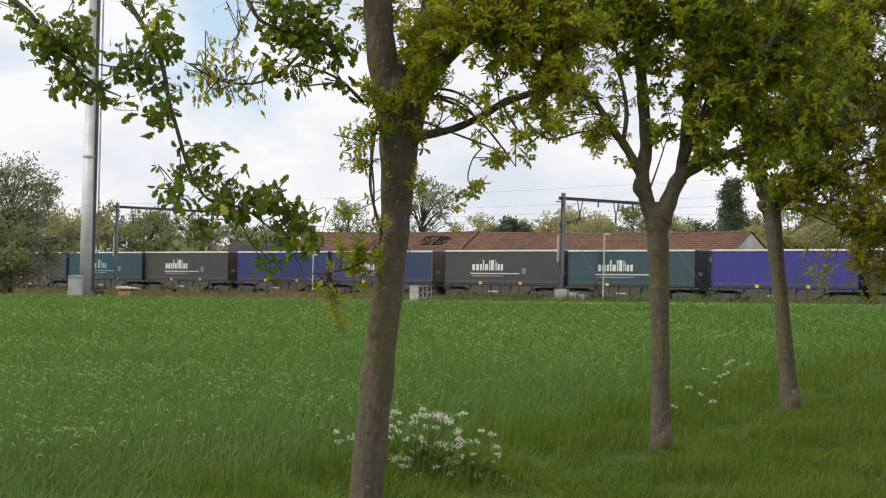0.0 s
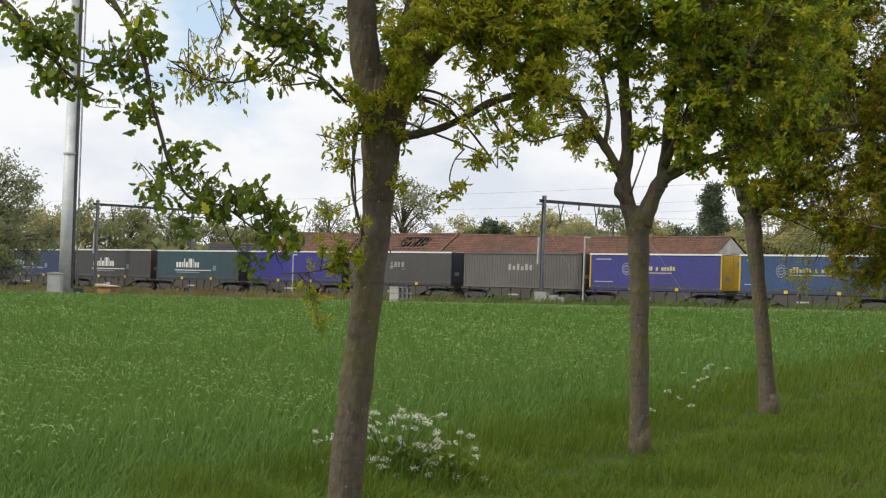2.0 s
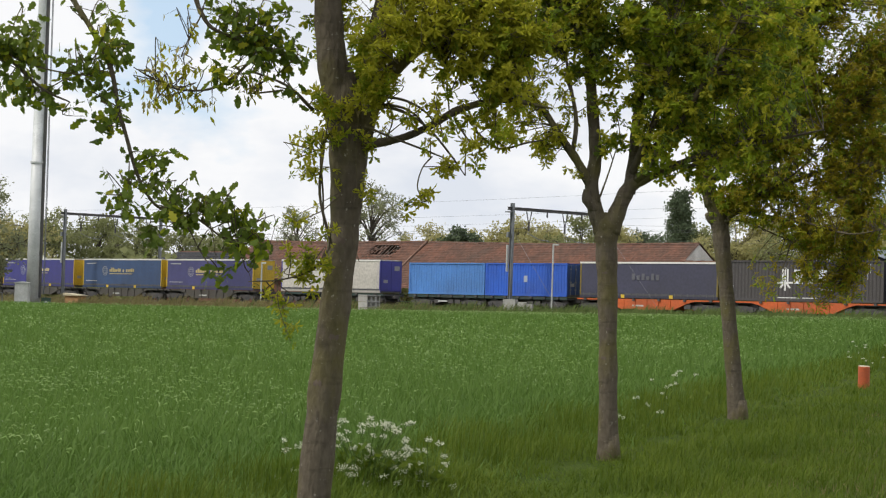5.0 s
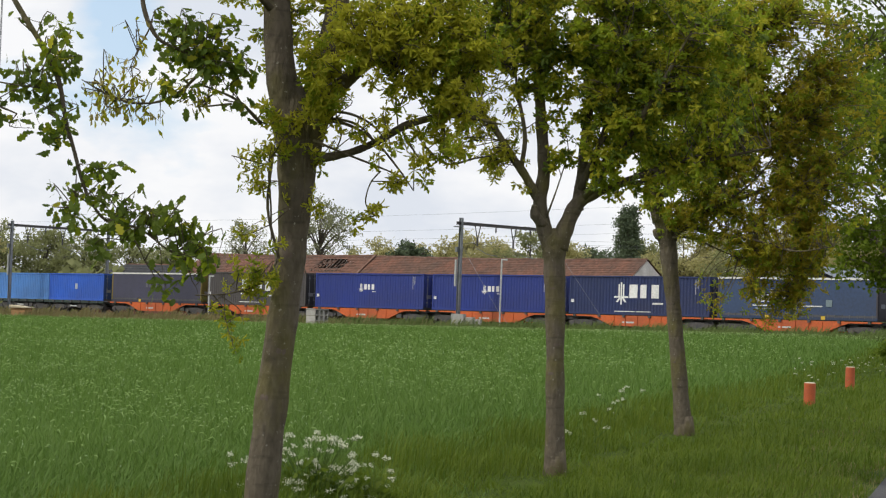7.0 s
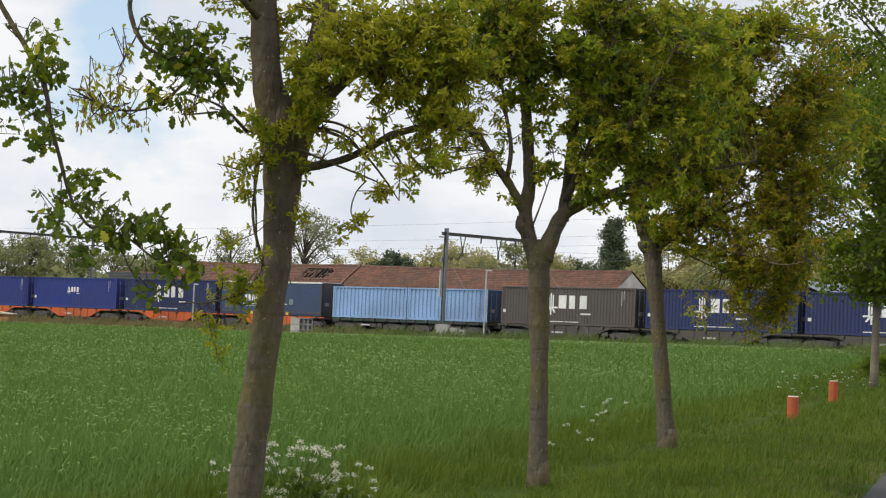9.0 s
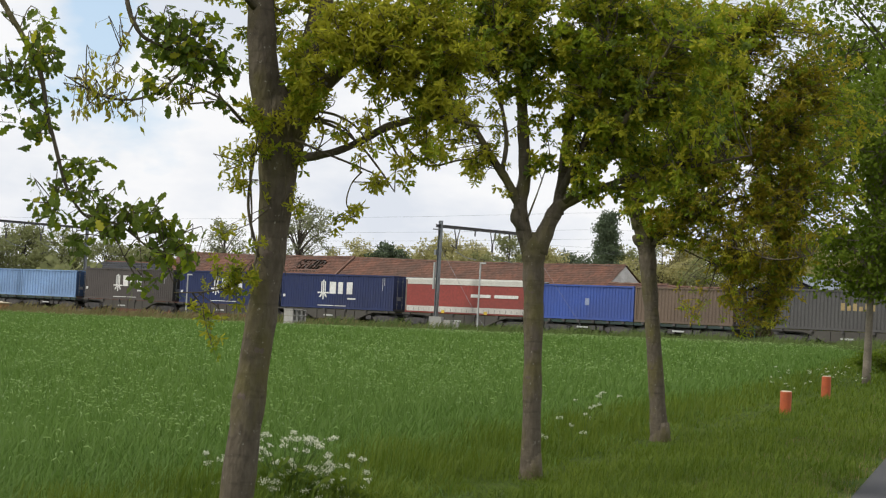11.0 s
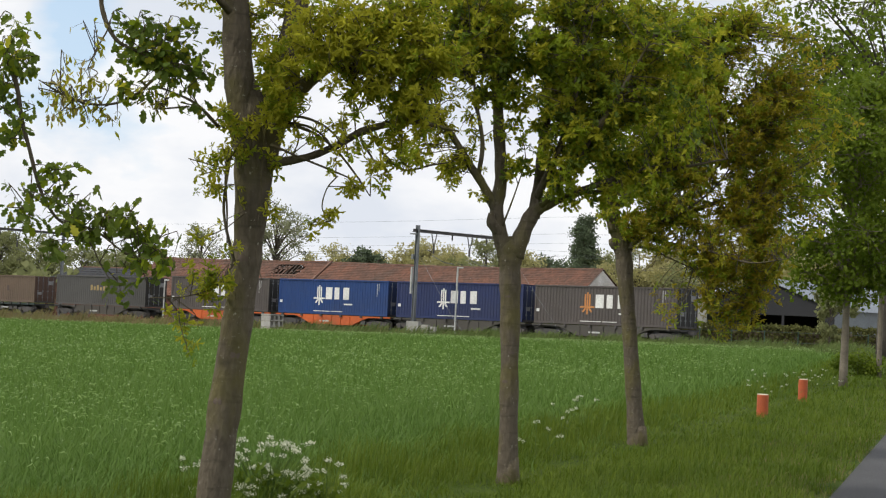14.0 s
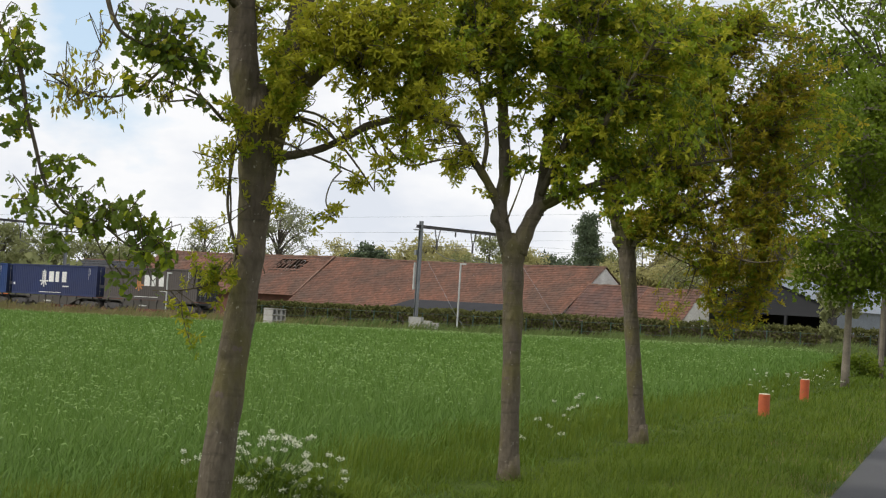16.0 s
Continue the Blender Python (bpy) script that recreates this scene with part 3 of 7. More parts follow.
def build_portal(s, with_guy):
    """Catenary portal: two steel masts and a lattice beam with hangers."""
    z0 = float(rail_z(s)) - 0.45
    top = 9.1 - z0
    th = thing("catenary_portal", lying(s, 117.6, z0), "grey steel catenary portal over two railway tracks", "catenary portal", "catenary portals")
    for name, y in (("mast", 0.0), ("mast", 11.8)):
        sh = Shape().box(-0.13, -0.1, y - 0.12, y + 0.12, 0, top).box(0.1, 0.13, y - 0.12, y + 0.12, 0, top).box(-0.1, 0.1, y - 0.02, y + 0.02, 0, top)
        part(name, sh, M_STEEL, th, "H-section galvanised steel mast")
        part("footing", Shape().box(-0.45, 0.45, y - 0.45, y + 0.45, -0.3, 0.25), M_CONCRETE, th, "concrete footing")
    beam = Shape().box(-0.1, 0.1, -0.5, 12.3, top - 0.56, top - 0.53).box(-0.1, 0.1, -0.5, 12.3, top - 0.34, top - 0.31).box(-0.04, 0.04, -0.5, 12.3, top - 0.53, top - 0.34)
    part("beam", beam, M_DARKSTEEL, th, "dark steel cross beam")
    for y in (1.9, 6.1, 10.2):
        hg = Shape().tube([(0, y - 0.3, top - 0.55), (0, y, top - 1.7)], 0.042, 6).tube([(0, y + 0.3, top - 0.55), (0, y, top - 1.7)], 0.042, 6).tube([(0, y, top - 1.65), (0, y, top - 2.15)], 0.08, 6)
        part("hanger", hg, M_DARKSTEEL, th)
    for y in (4.0, 8.1):
        part("insulator", Shape().tube([(0, y, top - 0.5), (0, y, top - 0.9), (0, y, top - 1.0)], [0.05, 0.07, 0.02], 8), M_DARKSTEEL, th)
    for y in (4.0, 8.3):
        part("steady_arm", Shape().tube([(0, y - 2.2, top - 2.3), (0, y - 0.9, top - 2.75), (0, y + 0.3, top - 2.85)], 0.03, 6), M_STEEL, th)
    part("bracket", Shape().box(-0.35, 0.35, -0.5, -0.1, top - 0.75, top - 0.66), M_STEEL, th)
    part("bracket", Shape().box(-0.3, -0.1, -0.3, -0.1, top - 2.7, top - 2.3), M_STEEL, th)
    part("counterweight", Shape().tube([(-0.42, 0, top - 5.4), (-0.42, 0, top - 3.3)], 0.1, 8), M_CABINET, th, "pale stacked balance weight")
    if with_guy:
        part("guy", Shape().tube([(0.15, 0, top - 2.2), (4.6, -0.3, 1.6), (6.6, -0.4, -0.1)], 0.013, 5), M_STEEL, th, "pale guy wire")
    return th


def build_wires():
    for q, (dz, r) in itertools.product((TRAIN_Q, TRAIN_Q + 4.3), ((5.15, 0.007), (6.35, 0.007))):
        path = []
        for span in range(-5, 2):
            s0 = -114.1 + span * 62.5
            for k in range(6):
                t = k / 6
                sag = 0.55 * 4 * t * (1 - t) if dz > 6 else 0
                s = s0 + 62.5 * t
                path.append(at(s, q + (0.15 if k % 2 else -0.1), float(rail_z(s)) + dz - sag + 0.35))
        solid("contact_wire" if dz < 6 else "messenger_wire", Shape().tube(path, r, 5), M_WIRE, "thin dark overhead railway wire", "wire", "overhead wires")
    for k, (q, z) in enumerate(((215, 15.0), (216, 12.8), (217, 11.6), (205, 10.0))):
        path = [at(-420 + 30 * i, q, z + 1.6 * ((i % 8) / 4 - 1) ** 2) for i in range(17)]
        solid("power_line", Shape().tube(path, 0.012, 5), M_WIRE, "distant overhead power line cable", "wire", "power lines")


def build_posts():
    for s, top, guy in ((117.6 * math.tan(radians(4.48 - TH)), 5.9, True), (117.6 * math.tan(radians(-3.5 - TH)), 4.1, False)):
        z0 = float(rail_z(s)) - 0.5
        th = thing("track_post", lying(s, 117.4, z0), "slim pale steel post beside the railway", "post", "trackside posts")
        part("pole", Shape().tube([(0, 0, -0.1), (0, 0, top - z0)], 0.065, 10), M_CABINET, th)
        part("cap", Shape().box(-0.05, 0.55, -0.05, 0.05, top - z0 - 0.12, top - z0), M_CABINET, th)
    # guy from beyond the second portal leg
    s1 = 118 * math.tan(radians(7.5 - TH))
    a, b = at(118 * math.tan(radians(5.94 - TH)) , 118, 6.6), at(s1, 118, float(rail_z(s1)) - 0.2)
    solid("guy_wire", Shape().tube([a, b], 0.009, 5), M_STEEL, "thin pale guy wire slanting to the ground", "wire")


def build_blocks():
    """Stacks of concrete cable troughs."""
    s = 113.5 * math.tan(radians(-0.57 - TH))
    p = at(s, 113.5)
    z0 = float(ground_z(p.x, p.y))
    th = thing("trough_stack", lying(s, 113.5, z0), "stack of pale concrete cable troughs with open ends", "concrete troughs", "concrete stacks")
    for i, j in itertools.product(range(3), range(3)):
        x, z = -0.8 + i * 0.52, 0.12 + j * 0.46
        tr = Shape().box(x, x + 0.5, -0.5, 0.5, z, z + 0.09).box(x, x + 0.09, -0.5, 0.5, z + 0.09, z + 0.43).box(x + 0.41, x + 0.5, -0.5, 0.5, z + 0.09, z + 0.43).box(x + 0.09, x + 0.41, 0.35, 0.5, z + 0.09, z + 0.43)
        o = part("trough", tr, M_CONCRETE, th)
        o.matrix_parent_inverse = Matrix()
    part("lid", Shape().box(-0.82, -0.3, -0.52, 0.52, 1.5, 1.6).box(-0.27, 0.22, -0.52, 0.52, 1.5, 1.6).box(0.25, 0.75, -0.52, 0.52, 1.5, 1.58), M_CONCRETE, th)
    th.matrix_world = lying(s, 113.5, z0, 94)
    s = 114.5 * math.tan(radians(3.42 - TH))
    p = at(s, 114.5)
    z0 = float(ground_z(p.x, p.y))
    th = thing("concrete_blocks", lying(s, 114.5, z0, 30), "low heap of pale concrete blocks at a mast foot", "concrete blocks", "concrete stacks")
    for x, y, z, w, d, h, r in ((-0.35, 0, 0, 0.95, 0.9, 1.35, 0), (0.55, -0.2, 0, 0.7, 0.6, 0.7, 8), (0.6, -0.1, 0.7, 0.6, 0.5, 0.42, -10), (1.2, -0.1, 0, 0.55, 0.6, 0.66, 15), (1.22, -0.05, 0.66, 0.45, 0.4, 0.34, -6)):
        o = part("block", Shape().box(-w / 2, w / 2, -d / 2, d / 2, 0, h), M_CONCRETE, th)
        o.matrix_local = pose(x, y, z, 0, 0, r)


def build_mast():
    """White tubular telecom mast with a climbing ladder and cables, and its cabinets."""
    q = 104.0
    s = q * math.tan(radians(-9.68 - TH))
    p = at(s, q)
    z0 = float(ground_z(p.x, p.y))
    th = thing("telecom_mast", lying(s, q, z0, 45), "tall white tubular steel mast with ladder", "mast")
    zs = [0, 13.3, 13.31, 22, 31, 42]
    rs = [0.66, 0.58, 0.56, 0.50, 0.42, 0.34]
    part("tube", Shape().tube([(0, 0, z) for z in zs], rs, 28), M_MAST, th, "white painted steel tube", smooth=True)
    for z, r in ((13.3, 0.67), (26, 0.52)):
        part("flange", Shape().tube([(0, 0, z), (0, 0, z + 0.14)], r, 28), M_MAST, th, "bolted flange ring")
    lad = Shape().tube([(0.95, -0.2, 1.5), (0.80, -0.2, 42)], 0.035, 6).tube([(0.95, 0.2, 1.5), (0.80, 0.2, 42)], 0.035, 6)
    for k in range(80):
        z = 1.7 + k * 0.5
        x = 0.95 - 0.15 * (z - 1.5) / 40.5
        lad.tube([(x, -0.2, z), (x, 0.2, z)], 0.02, 5)
    part("ladder", lad, M_STEEL, th, "steel climbing ladder")
    part("cable_run", Shape().box(0.5, 0.74, -0.35, -0.05, 1.2, 20).box(0.36, 0.62, -0.35, -0.05, 20, 42), M_DARKSTEEL, th, "black feeder cables")
    part("plinth", Shape().box(-1.3, 1.3, -1.3, 1.3, -0.5, 0.15), M_CONCRETE, th, "concrete plinth")
    cab = thing("equipment_cabinet", lying(s + 1.7, q - 2.2, z0, 45), "pale grey steel equipment cabinet at the mast foot", "cabinet", "mast cabinets")
    part("body", Shape().box(-0.62, 0.62, -0.4, 0.4, 0, 2.45), M_CABINET, cab)
    part("roof", Shape().prism([(-0.7, 2.45), (0.7, 2.45), (0.7, 2.5), (0, 2.6), (-0.7, 2.5)], -0.47, 0.47), M_CABINET, cab)
    part("door", Shape().box(-0.54, 0.54, -0.425, -0.402, 0.1, 2.35), M_CABINET, cab)
    box = thing("meter_box", pose(p.x + 1.35, p.y - 1.0, z0, 0, 0, 10), "small dark green meter box beside the mast", "cabinet", "mast cabinets")
    part("body", Shape().box(-0.42, 0.42, -0.25, 0.25, 0, 1.15), M_FENCE, box)
    part("lid", Shape().box(-0.46, 0.46, -0.29, 0.29, 1.15, 1.22), M_FENCE, box)
    part("label_plate", Shape().box(-0.12, 0.12, -0.256, -0.252, 0.7, 0.9), M_CABINET, box, "pale label plate")
    for z in (1.25, ):
        fence = thing("mast_fence", lying(s - 1.0, q - 3.2, z0), "low steel rail fence beside the mast", "fence")
        part("rail", Shape().tube([(-3.5, 0, 1.55), (1.0, 0, 1.55)], 0.04, 6), M_STEEL, fence)
        for x in (-3.5, -1.2, 1.0):
            part("post", Shape().tube([(x, 0, -0.2), (x, 0, 1.55)], 0.045, 6), M_STEEL, fence)
    sh_s = 114.2 * math.tan(radians(-8.55 - TH))
    p = at(sh_s, 114.2)
    zb = float(ground_z(p.x, p.y))
    hut = thing("wooden_crate", lying(sh_s, 114.2, zb, 20), "tan wooden box with a pale lid in dry grass", "crate")
    part("box", Shape().box(-0.8, 0.8, -0.6, 0.6, 0, 1.0), M_WOODBOX, hut)
    part("lid", Shape().prism([(-0.95, 1.0), (0.95, 1.0), (0.95, 1.08), (-0.95, 1.25)], -0.75, 0.75), M_CREAM, hut)


# ================= the train =================
SPEED = 26.87
GREY, ORANGE, GREEN = (0.078, 0.072, 0.063), (0.58, 0.12, 0.03), (0.03, 0.055, 0.05)
TRAIN = []          # each moving thing with its place along the train


def wheelset(x, parent):
    w = Shape()
    for y in (-0.75, 0.75):
        w.disc((x, y, -0.69), (0, 1, 0), 0.46, 0.13, 18).disc((x, y * 1.04, -0.69), (0, 1, 0), 0.2, 0.16, 10)
    w.tube([(x, -1.0, -0.69), (x, 1.0, -0.69)], 0.08, 8)
    return part("wheelset", w, M_DARKSTEEL, parent)


def wagon(half, rgb, belly):
    """A container flat wagon: its floor level is z = 0 and it reaches half its length either way."""
    th = thing("container_wagon", None, "", "wagon", "wagons of the train")
    p = paint(rgb, 0.6, 0.4)
    for y0, y1 in ((-1.22, -1.12), (1.12, 1.22)):
        if belly:
            ln = half
            out = [(-ln, -0.06), (ln, -0.06), (ln, -0.16), (ln * 0.64, -0.18), (ln * 0.54, -0.36), (ln * 0.36, -0.84), (-ln * 0.36, -0.84), (-ln * 0.54, -0.36), (-ln * 0.64, -0.18), (-ln, -0.16)]
        else:
            out = [(-half, -0.06), (half, -0.06), (half, -0.26), (-half, -0.26)]
        part("side_sill", Shape().prism(out, y0, y1), p, th)
    for x in [(-0.32 + 0.16 * k) * half for k in range(5)] if belly else []:
        part("sill_rib", Shape().box(x - 0.05, x + 0.05, -1.27, -1.2, -0.82, -0.1), p, th)
    part("deck", Shape().box(-half, half, -1.1, 1.1, -0.26, -0.1).box(-half, half, -0.3, 0.3, -0.5, -0.26), paint((0.05, 0.05, 0.05), 0.7), th, "dark grimy deck and centre beam")
    for k in (-1, 1):
        c = k * (half - 1.5)
        bg = Shape()
        for y in (-1.08, 1.0):
            bg.prism([(c - 1.35, -0.55), (c - 0.45, -0.42), (c + 0.45, -0.42), (c + 1.35, -0.55), (c + 1.2, -0.8), (c + 0.5, -0.75), (c + 0.35, -0.95), (c - 0.35, -0.95), (c - 0.5, -0.75), (c - 1.2, -0.8)], y, y + 0.08)
            for dx in (-0.9, 0.9):
                bg.box(c + dx - 0.16, c + dx + 0.16, y - 0.06, y + 0.14, -0.86, -0.55)
        bg.box(c - 0.25, c + 0.25, -1.0, 1.0, -0.75, -0.4)
        bogie = part("bogie", bg, M_DARKSTEEL, th, "dark cast steel bogie")
        wheelset(c - 0.9, bogie)
        wheelset(c + 0.9, bogie)
    for x in (-half + 3.4, half * 0.12, half - 3.2):
        part("brake_gear", Shape().box(x - 0.3, x + 0.3, -1.16, -0.9, -0.74, -0.42), M_DARKSTEEL, th)
    for k in range(6):
        x = -half + 0.9 + k * (2 * half - 1.8) / 5
        part("twist_lock", Shape().box(x - 0.11, x + 0.11, -1.34, -1.2, -0.2, -0.03), M_DARKSTEEL, th)
    for x in (-half - 0.5, half):
        part("coupling", Shape().box(x, x + 0.5, -0.2, 0.2, -0.45, -0.2), M_DARKSTEEL, th)
    part("number_panel", Shape().box(-half * 0.2, -half * 0.2 + 1.1, -1.225, -1.221, -0.62, -0.5), M_CABINET, th, "faded white stencilled bars")
    return th


def emblem(x, z, k, y):
    """A fan of strokes, wide k."""
    sh = Shape()
    for dx, h in ((-0.17, 0.86), (0.0, 1.0), (0.17, 0.86)):
        sh.box(x + dx * k - 0.055 * k, x + dx * k + 0.055 * k, y - 0.006, y, z - 0.12 * k, z + h * k * 0.72)
    for sgn in (-1, 1):
        vs = [(sgn * 0.08, -0.1), (sgn * 0.55, -0.1), (sgn * 0.55, -0.2), (sgn * 0.2, -0.2), (sgn * 0.4, -0.44), (sgn * 0.28, -0.48), (sgn * 0.05, -0.22)]
        n = len(vs)
        pts = [(x + a * k, y - 0.006, z + b * k) for a, b in vs] + [(x + a * k, y, z + b * k) for a, b in vs]
        sh.add(pts, [tuple(range(n)), tuple(range(2 * n - 1, n - 1, -1))] + [(i, i + n, (i + 1) % n + n, (i + 1) % n) for i in range(n)])
    sh.box(x - 0.06 * k, x + 0.06 * k, y - 0.006, y, z - 0.6 * k, z - 0.1 * k)
    return sh


def marks(parent, half, high, y, style, ink, ink2):
    """Logos as plain shapes, and bars for lettering."""
    pi = paint(ink, 0.5, 0.12)
    if style == "big" or style == "small":
        k = 1.25 if style == "big" else 0.55
        x0, z0 = (-0.2 * half if style == "big" else -0.12 * half), high * (0.52 if style == "big" else 0.57)
        part("emblem", emblem(x0 - 0.2 * k, z0, k, y), paint(ink2, 0.5, 0.12), parent, "fan-shaped emblem")
        for i in range(3):
            a, w, z1 = x0 + 0.42 * k + i * 0.84 * k, (0.62, 0.46, 0.56)[i] * k, z0 - 0.2 * k
            lt = Shape().box(a, a + w, y - 0.006, y, z1, z1 + 0.8 * k)
            part("logo_block", lt, pi, parent)
        part("text_bar", Shape().box(x0 + 2.2 * k, x0 + 3.0 * k, y - 0.006, y, z0 - 0.56 * k, z0 - 0.46 * k), pi, parent)
        if style == "big":
            part("text_bar", Shape().box(x0 - 0.9, x0 + 1.1, y - 0.006, y, 0.22, 0.28), pi, parent)
            part("text_bar", Shape().box(x0 + 1.25, x0 + 2.6, y - 0.006, y, 0.22, 0.28), pi, parent)
    elif style == "word":
        x0, z0 = -0.5 * half, high * 0.41
        for i, (w, h) in enumerate(((0.4, 0.52), (0.42, 0.52), (0.26, 0.52), (0.2, 0.86), (0.42, 0.52), (0.16, 0.86), (0.4, 0.86), (0.09, 0.86), (0.09, 0.66), (0.3, 0.52), (0.34, 0.52))):
            a = x0 + sum((0.46, 0.48, 0.32, 0.27, 0.48, 0.23, 0.46, 0.17, 0.17, 0.37, 0.4)[:i])
            part("logo_stroke", Shape().box(a, a + w * 0.8, y - 0.006, y, z0, z0 + h), pi, parent)
        part("underline", Shape().box(x0 - 0.25, x0 + 5.6, y - 0.006, y, z0 - 0.3, z0 - 0.22), pi, parent)
        part("text_bar", Shape().box(x0, x0 + 3.8, y - 0.006, y, z0 - 0.5, z0 - 0.43), paint((0.35, 0.37, 0.38)), parent)
        part("placard", Shape().box(x0 + 5.9, x0 + 6.4, y - 0.006, y, z0 - 0.28, z0 + 0.2), paint((0.2, 0.27, 0.3)), parent)
    elif style == "globe":
        x0, z0 = -0.42 * half, high * 0.58
        ring = Shape()
        for r0 in (0.25, 0.42):
            for i in range(20):
                a0, a1 = 2 * math.pi * i / 20, 2 * math.pi * (i + 1) / 20
                vs = [(x0 + r * math.cos(a), y - 0.006, z0 + r * math.sin(a)) for a in (a0, a1) for r in (r0, r0 + 0.05)]
                ring.add(vs, [(0, 1, 3, 2)])
        for dz in (-0.2, 0, 0.2):
            ring.box(x0 - 0.4, x0 + 0.4, y - 0.005, y, z0 + dz - 0.02, z0 + dz + 0.02)
        part("emblem", ring, paint(ink2, 0.5, 0.1), parent, "pale ring-shaped emblem")
        for i, h in enumerate((0.26, 0.4, 0.4, 0.26, 0.26, 0.34, 0.3, 0.0, 0.26, 0.0, 0.26, 0.26, 0.26, 0.34, 0.3)):
            if h:
                a = x0 + 0.75 + i * 0.28
                part("logo_stroke", Shape().box(a, a + 0.21, y - 0.006, y, z0 - 0.1, z0 - 0.1 + h), pi, parent)
        part("text_bar", Shape().box(x0 + 0.8, x0 + 4.6, y - 0.006, y, z0 - 0.32, z0 - 0.25), pi, parent)
        for x1, x2, z1, z2 in ((-0.92, -0.62, 0.62, 0.68), (-0.9, -0.66, high - 0.5, high - 0.42)):
            part("text_bar", Shape().box(x1 * half, x2 * half, y - 0.006, y, z1, z2), paint((0.5, 0.5, 0.5)), parent)
    elif style == "faded":
        x0, z0 = -0.22 * half, high * 0.5
        for i, h in enumerate((0.5, 0.36, 0.5, 0.3, 0.5, 0.42)):
            part("logo_stroke", Shape().box(x0 + i * 0.48, x0 + i * 0.48 + 0.3, y - 0.006, y, z0, z0 + h), pi, parent)
    elif style == "sign":
        part("logo_block", Shape().box(-0.2, 0.2, y - 0.006, y, high * 0.42, high * 0.62), pi, parent, "small square logo")
    elif style == "panel":
        part("stripe", Shape().box(-half + 0.2, half - 0.2, y - 0.006, y, high - 0.5, high - 0.1), paint((0.62, 0.6, 0.55)), parent, "off-white upper stripe")
        part("stripe", Shape().box(-half + 0.2, half - 0.2, y - 0.006, y, 0.12, 0.55), paint((0.6, 0.58, 0.54)), parent, "off-white lower stripe")
        for x1, x2 in ((0.1, 0.42), (0.48, 0.86)):
            part("logo_block", Shape().box(half * x1, half * x2, y - 0.008, y, 1.35, 1.6), pi, parent)


def ends(th, half, high, rgb, rods=True):
    """The door end that shows, and the plain one behind."""
    p = paint(rgb)
    for x0, x1 in ((half - 0.03, half), (-half, -half + 0.03)):
        part("end_wall", Shape().box(x0, x1, -1.2, 1.2, 0.14, high - 0.1), p, th)
    for y0, y1 in ((-1.15, -0.02), (0.02, 1.15)):
        d = part("door", Shape().box(half, half + 0.035, y0, y1, 0.2, high - 0.16), p, th)
        if rods:
            for y in (y0 + 0.28, y1 - 0.28):
                rod = Shape().tube([(half + 0.075, y, 0.15), (half + 0.075, y, high - 0.12)], 0.022, 6)
                for z in (0.5, 1.1, high - 0.5):
                    rod.box(half + 0.035, half + 0.11, y - 0.07, y + 0.07, z, z + 0.09)
                part("lock_rod", rod, M_STEEL, d)
    for y1, y2, z1, z2 in ((0.35, 0.95, 0.68, 0.82), (-0.9, -0.4, 0.3, 0.4)):
        part("placard", Shape().box(half + 0.036, half + 0.042, y1, y2, high * z1, high * z2), paint((0.3, 0.3, 0.31)), th)


def box_container(half, high, rgb, style, ink, ink2, end, label, pitch=0.28, deep=0.036):
    """A corrugated steel container."""
    th = thing("shipping_container", None, label, "container", "containers of the train")
    p = paint(rgb, 0.5)
    for side in (-1, 1):
        sh, vs, n = Shape(), [], int((2 * half - 0.3) / pitch)
        step = (2 * half - 0.3) / n
        for i in range(n):
            x = -half + 0.15 + i * step
            for fx, dy in ((0.0, 0.0), (0.36, 0.0), (0.5, deep), (0.86, deep)):
                vs.append((x + fx * step, side * (1.205 - dy)))
        vs.append((half - 0.15, side * 1.205))
        m = len(vs)
        sh.add([(x, y, 0.15) for x, y in vs] + [(x, y, high - 0.1) for x, y in vs], [(i, i + 1, i + 1 + m, i + m) for i in range(m - 1)])
        part("side_wall", sh, p, th)
        part("bottom_rail", Shape().box(-half, half, side * 1.22 - 0.04, side * 1.22 + 0.02, 0.0, 0.16), p, th)
        part("top_rail", Shape().box(-half, half, side * 1.215 - 0.04, side * 1.215 + 0.02, high - 0.11, high), p, th)
    for x, y in itertools.product((-half, half), (-1.22, 1.22)):
        c = Shape().box(x - (0.16 if x > 0 else 0), x + (0 if x > 0 else 0.16), y - 0.02 if y < 0 else y - 0.12, y + 0.12 if y < 0 else y + 0.02, 0, high)
        part("corner_post", c, p, th)
    part("roof", Shape().box(-half, half, -1.2, 1.2, high - 0.06, high - 0.01), p, th)
    part("floor", Shape().box(-half, half, -1.18, 1.18, 0.02, 0.16), M_DARKSTEEL, th)
    ends(th, half, high, end or rgb)
    marks(th, half, high, -1.207, style, ink, ink2)
    if style in ("big", "small"):
        part("data_mark", Shape().box(half * 0.80, half * 0.80 + 0.05, -1.212, -1.207, high * 0.55, high * 0.92).box(half * 0.83, half * 0.83 + 0.05, -1.212, -1.207, high * 0.7, high * 0.92), paint((0.55, 0.55, 0.55)), th)
        part("plate", Shape().box(-half * 0.97, -half * 0.97 + 0.3, -1.245, -1.243, high * 0.3, high * 0.38), paint((0.7, 0.7, 0.7)), th)
    return th


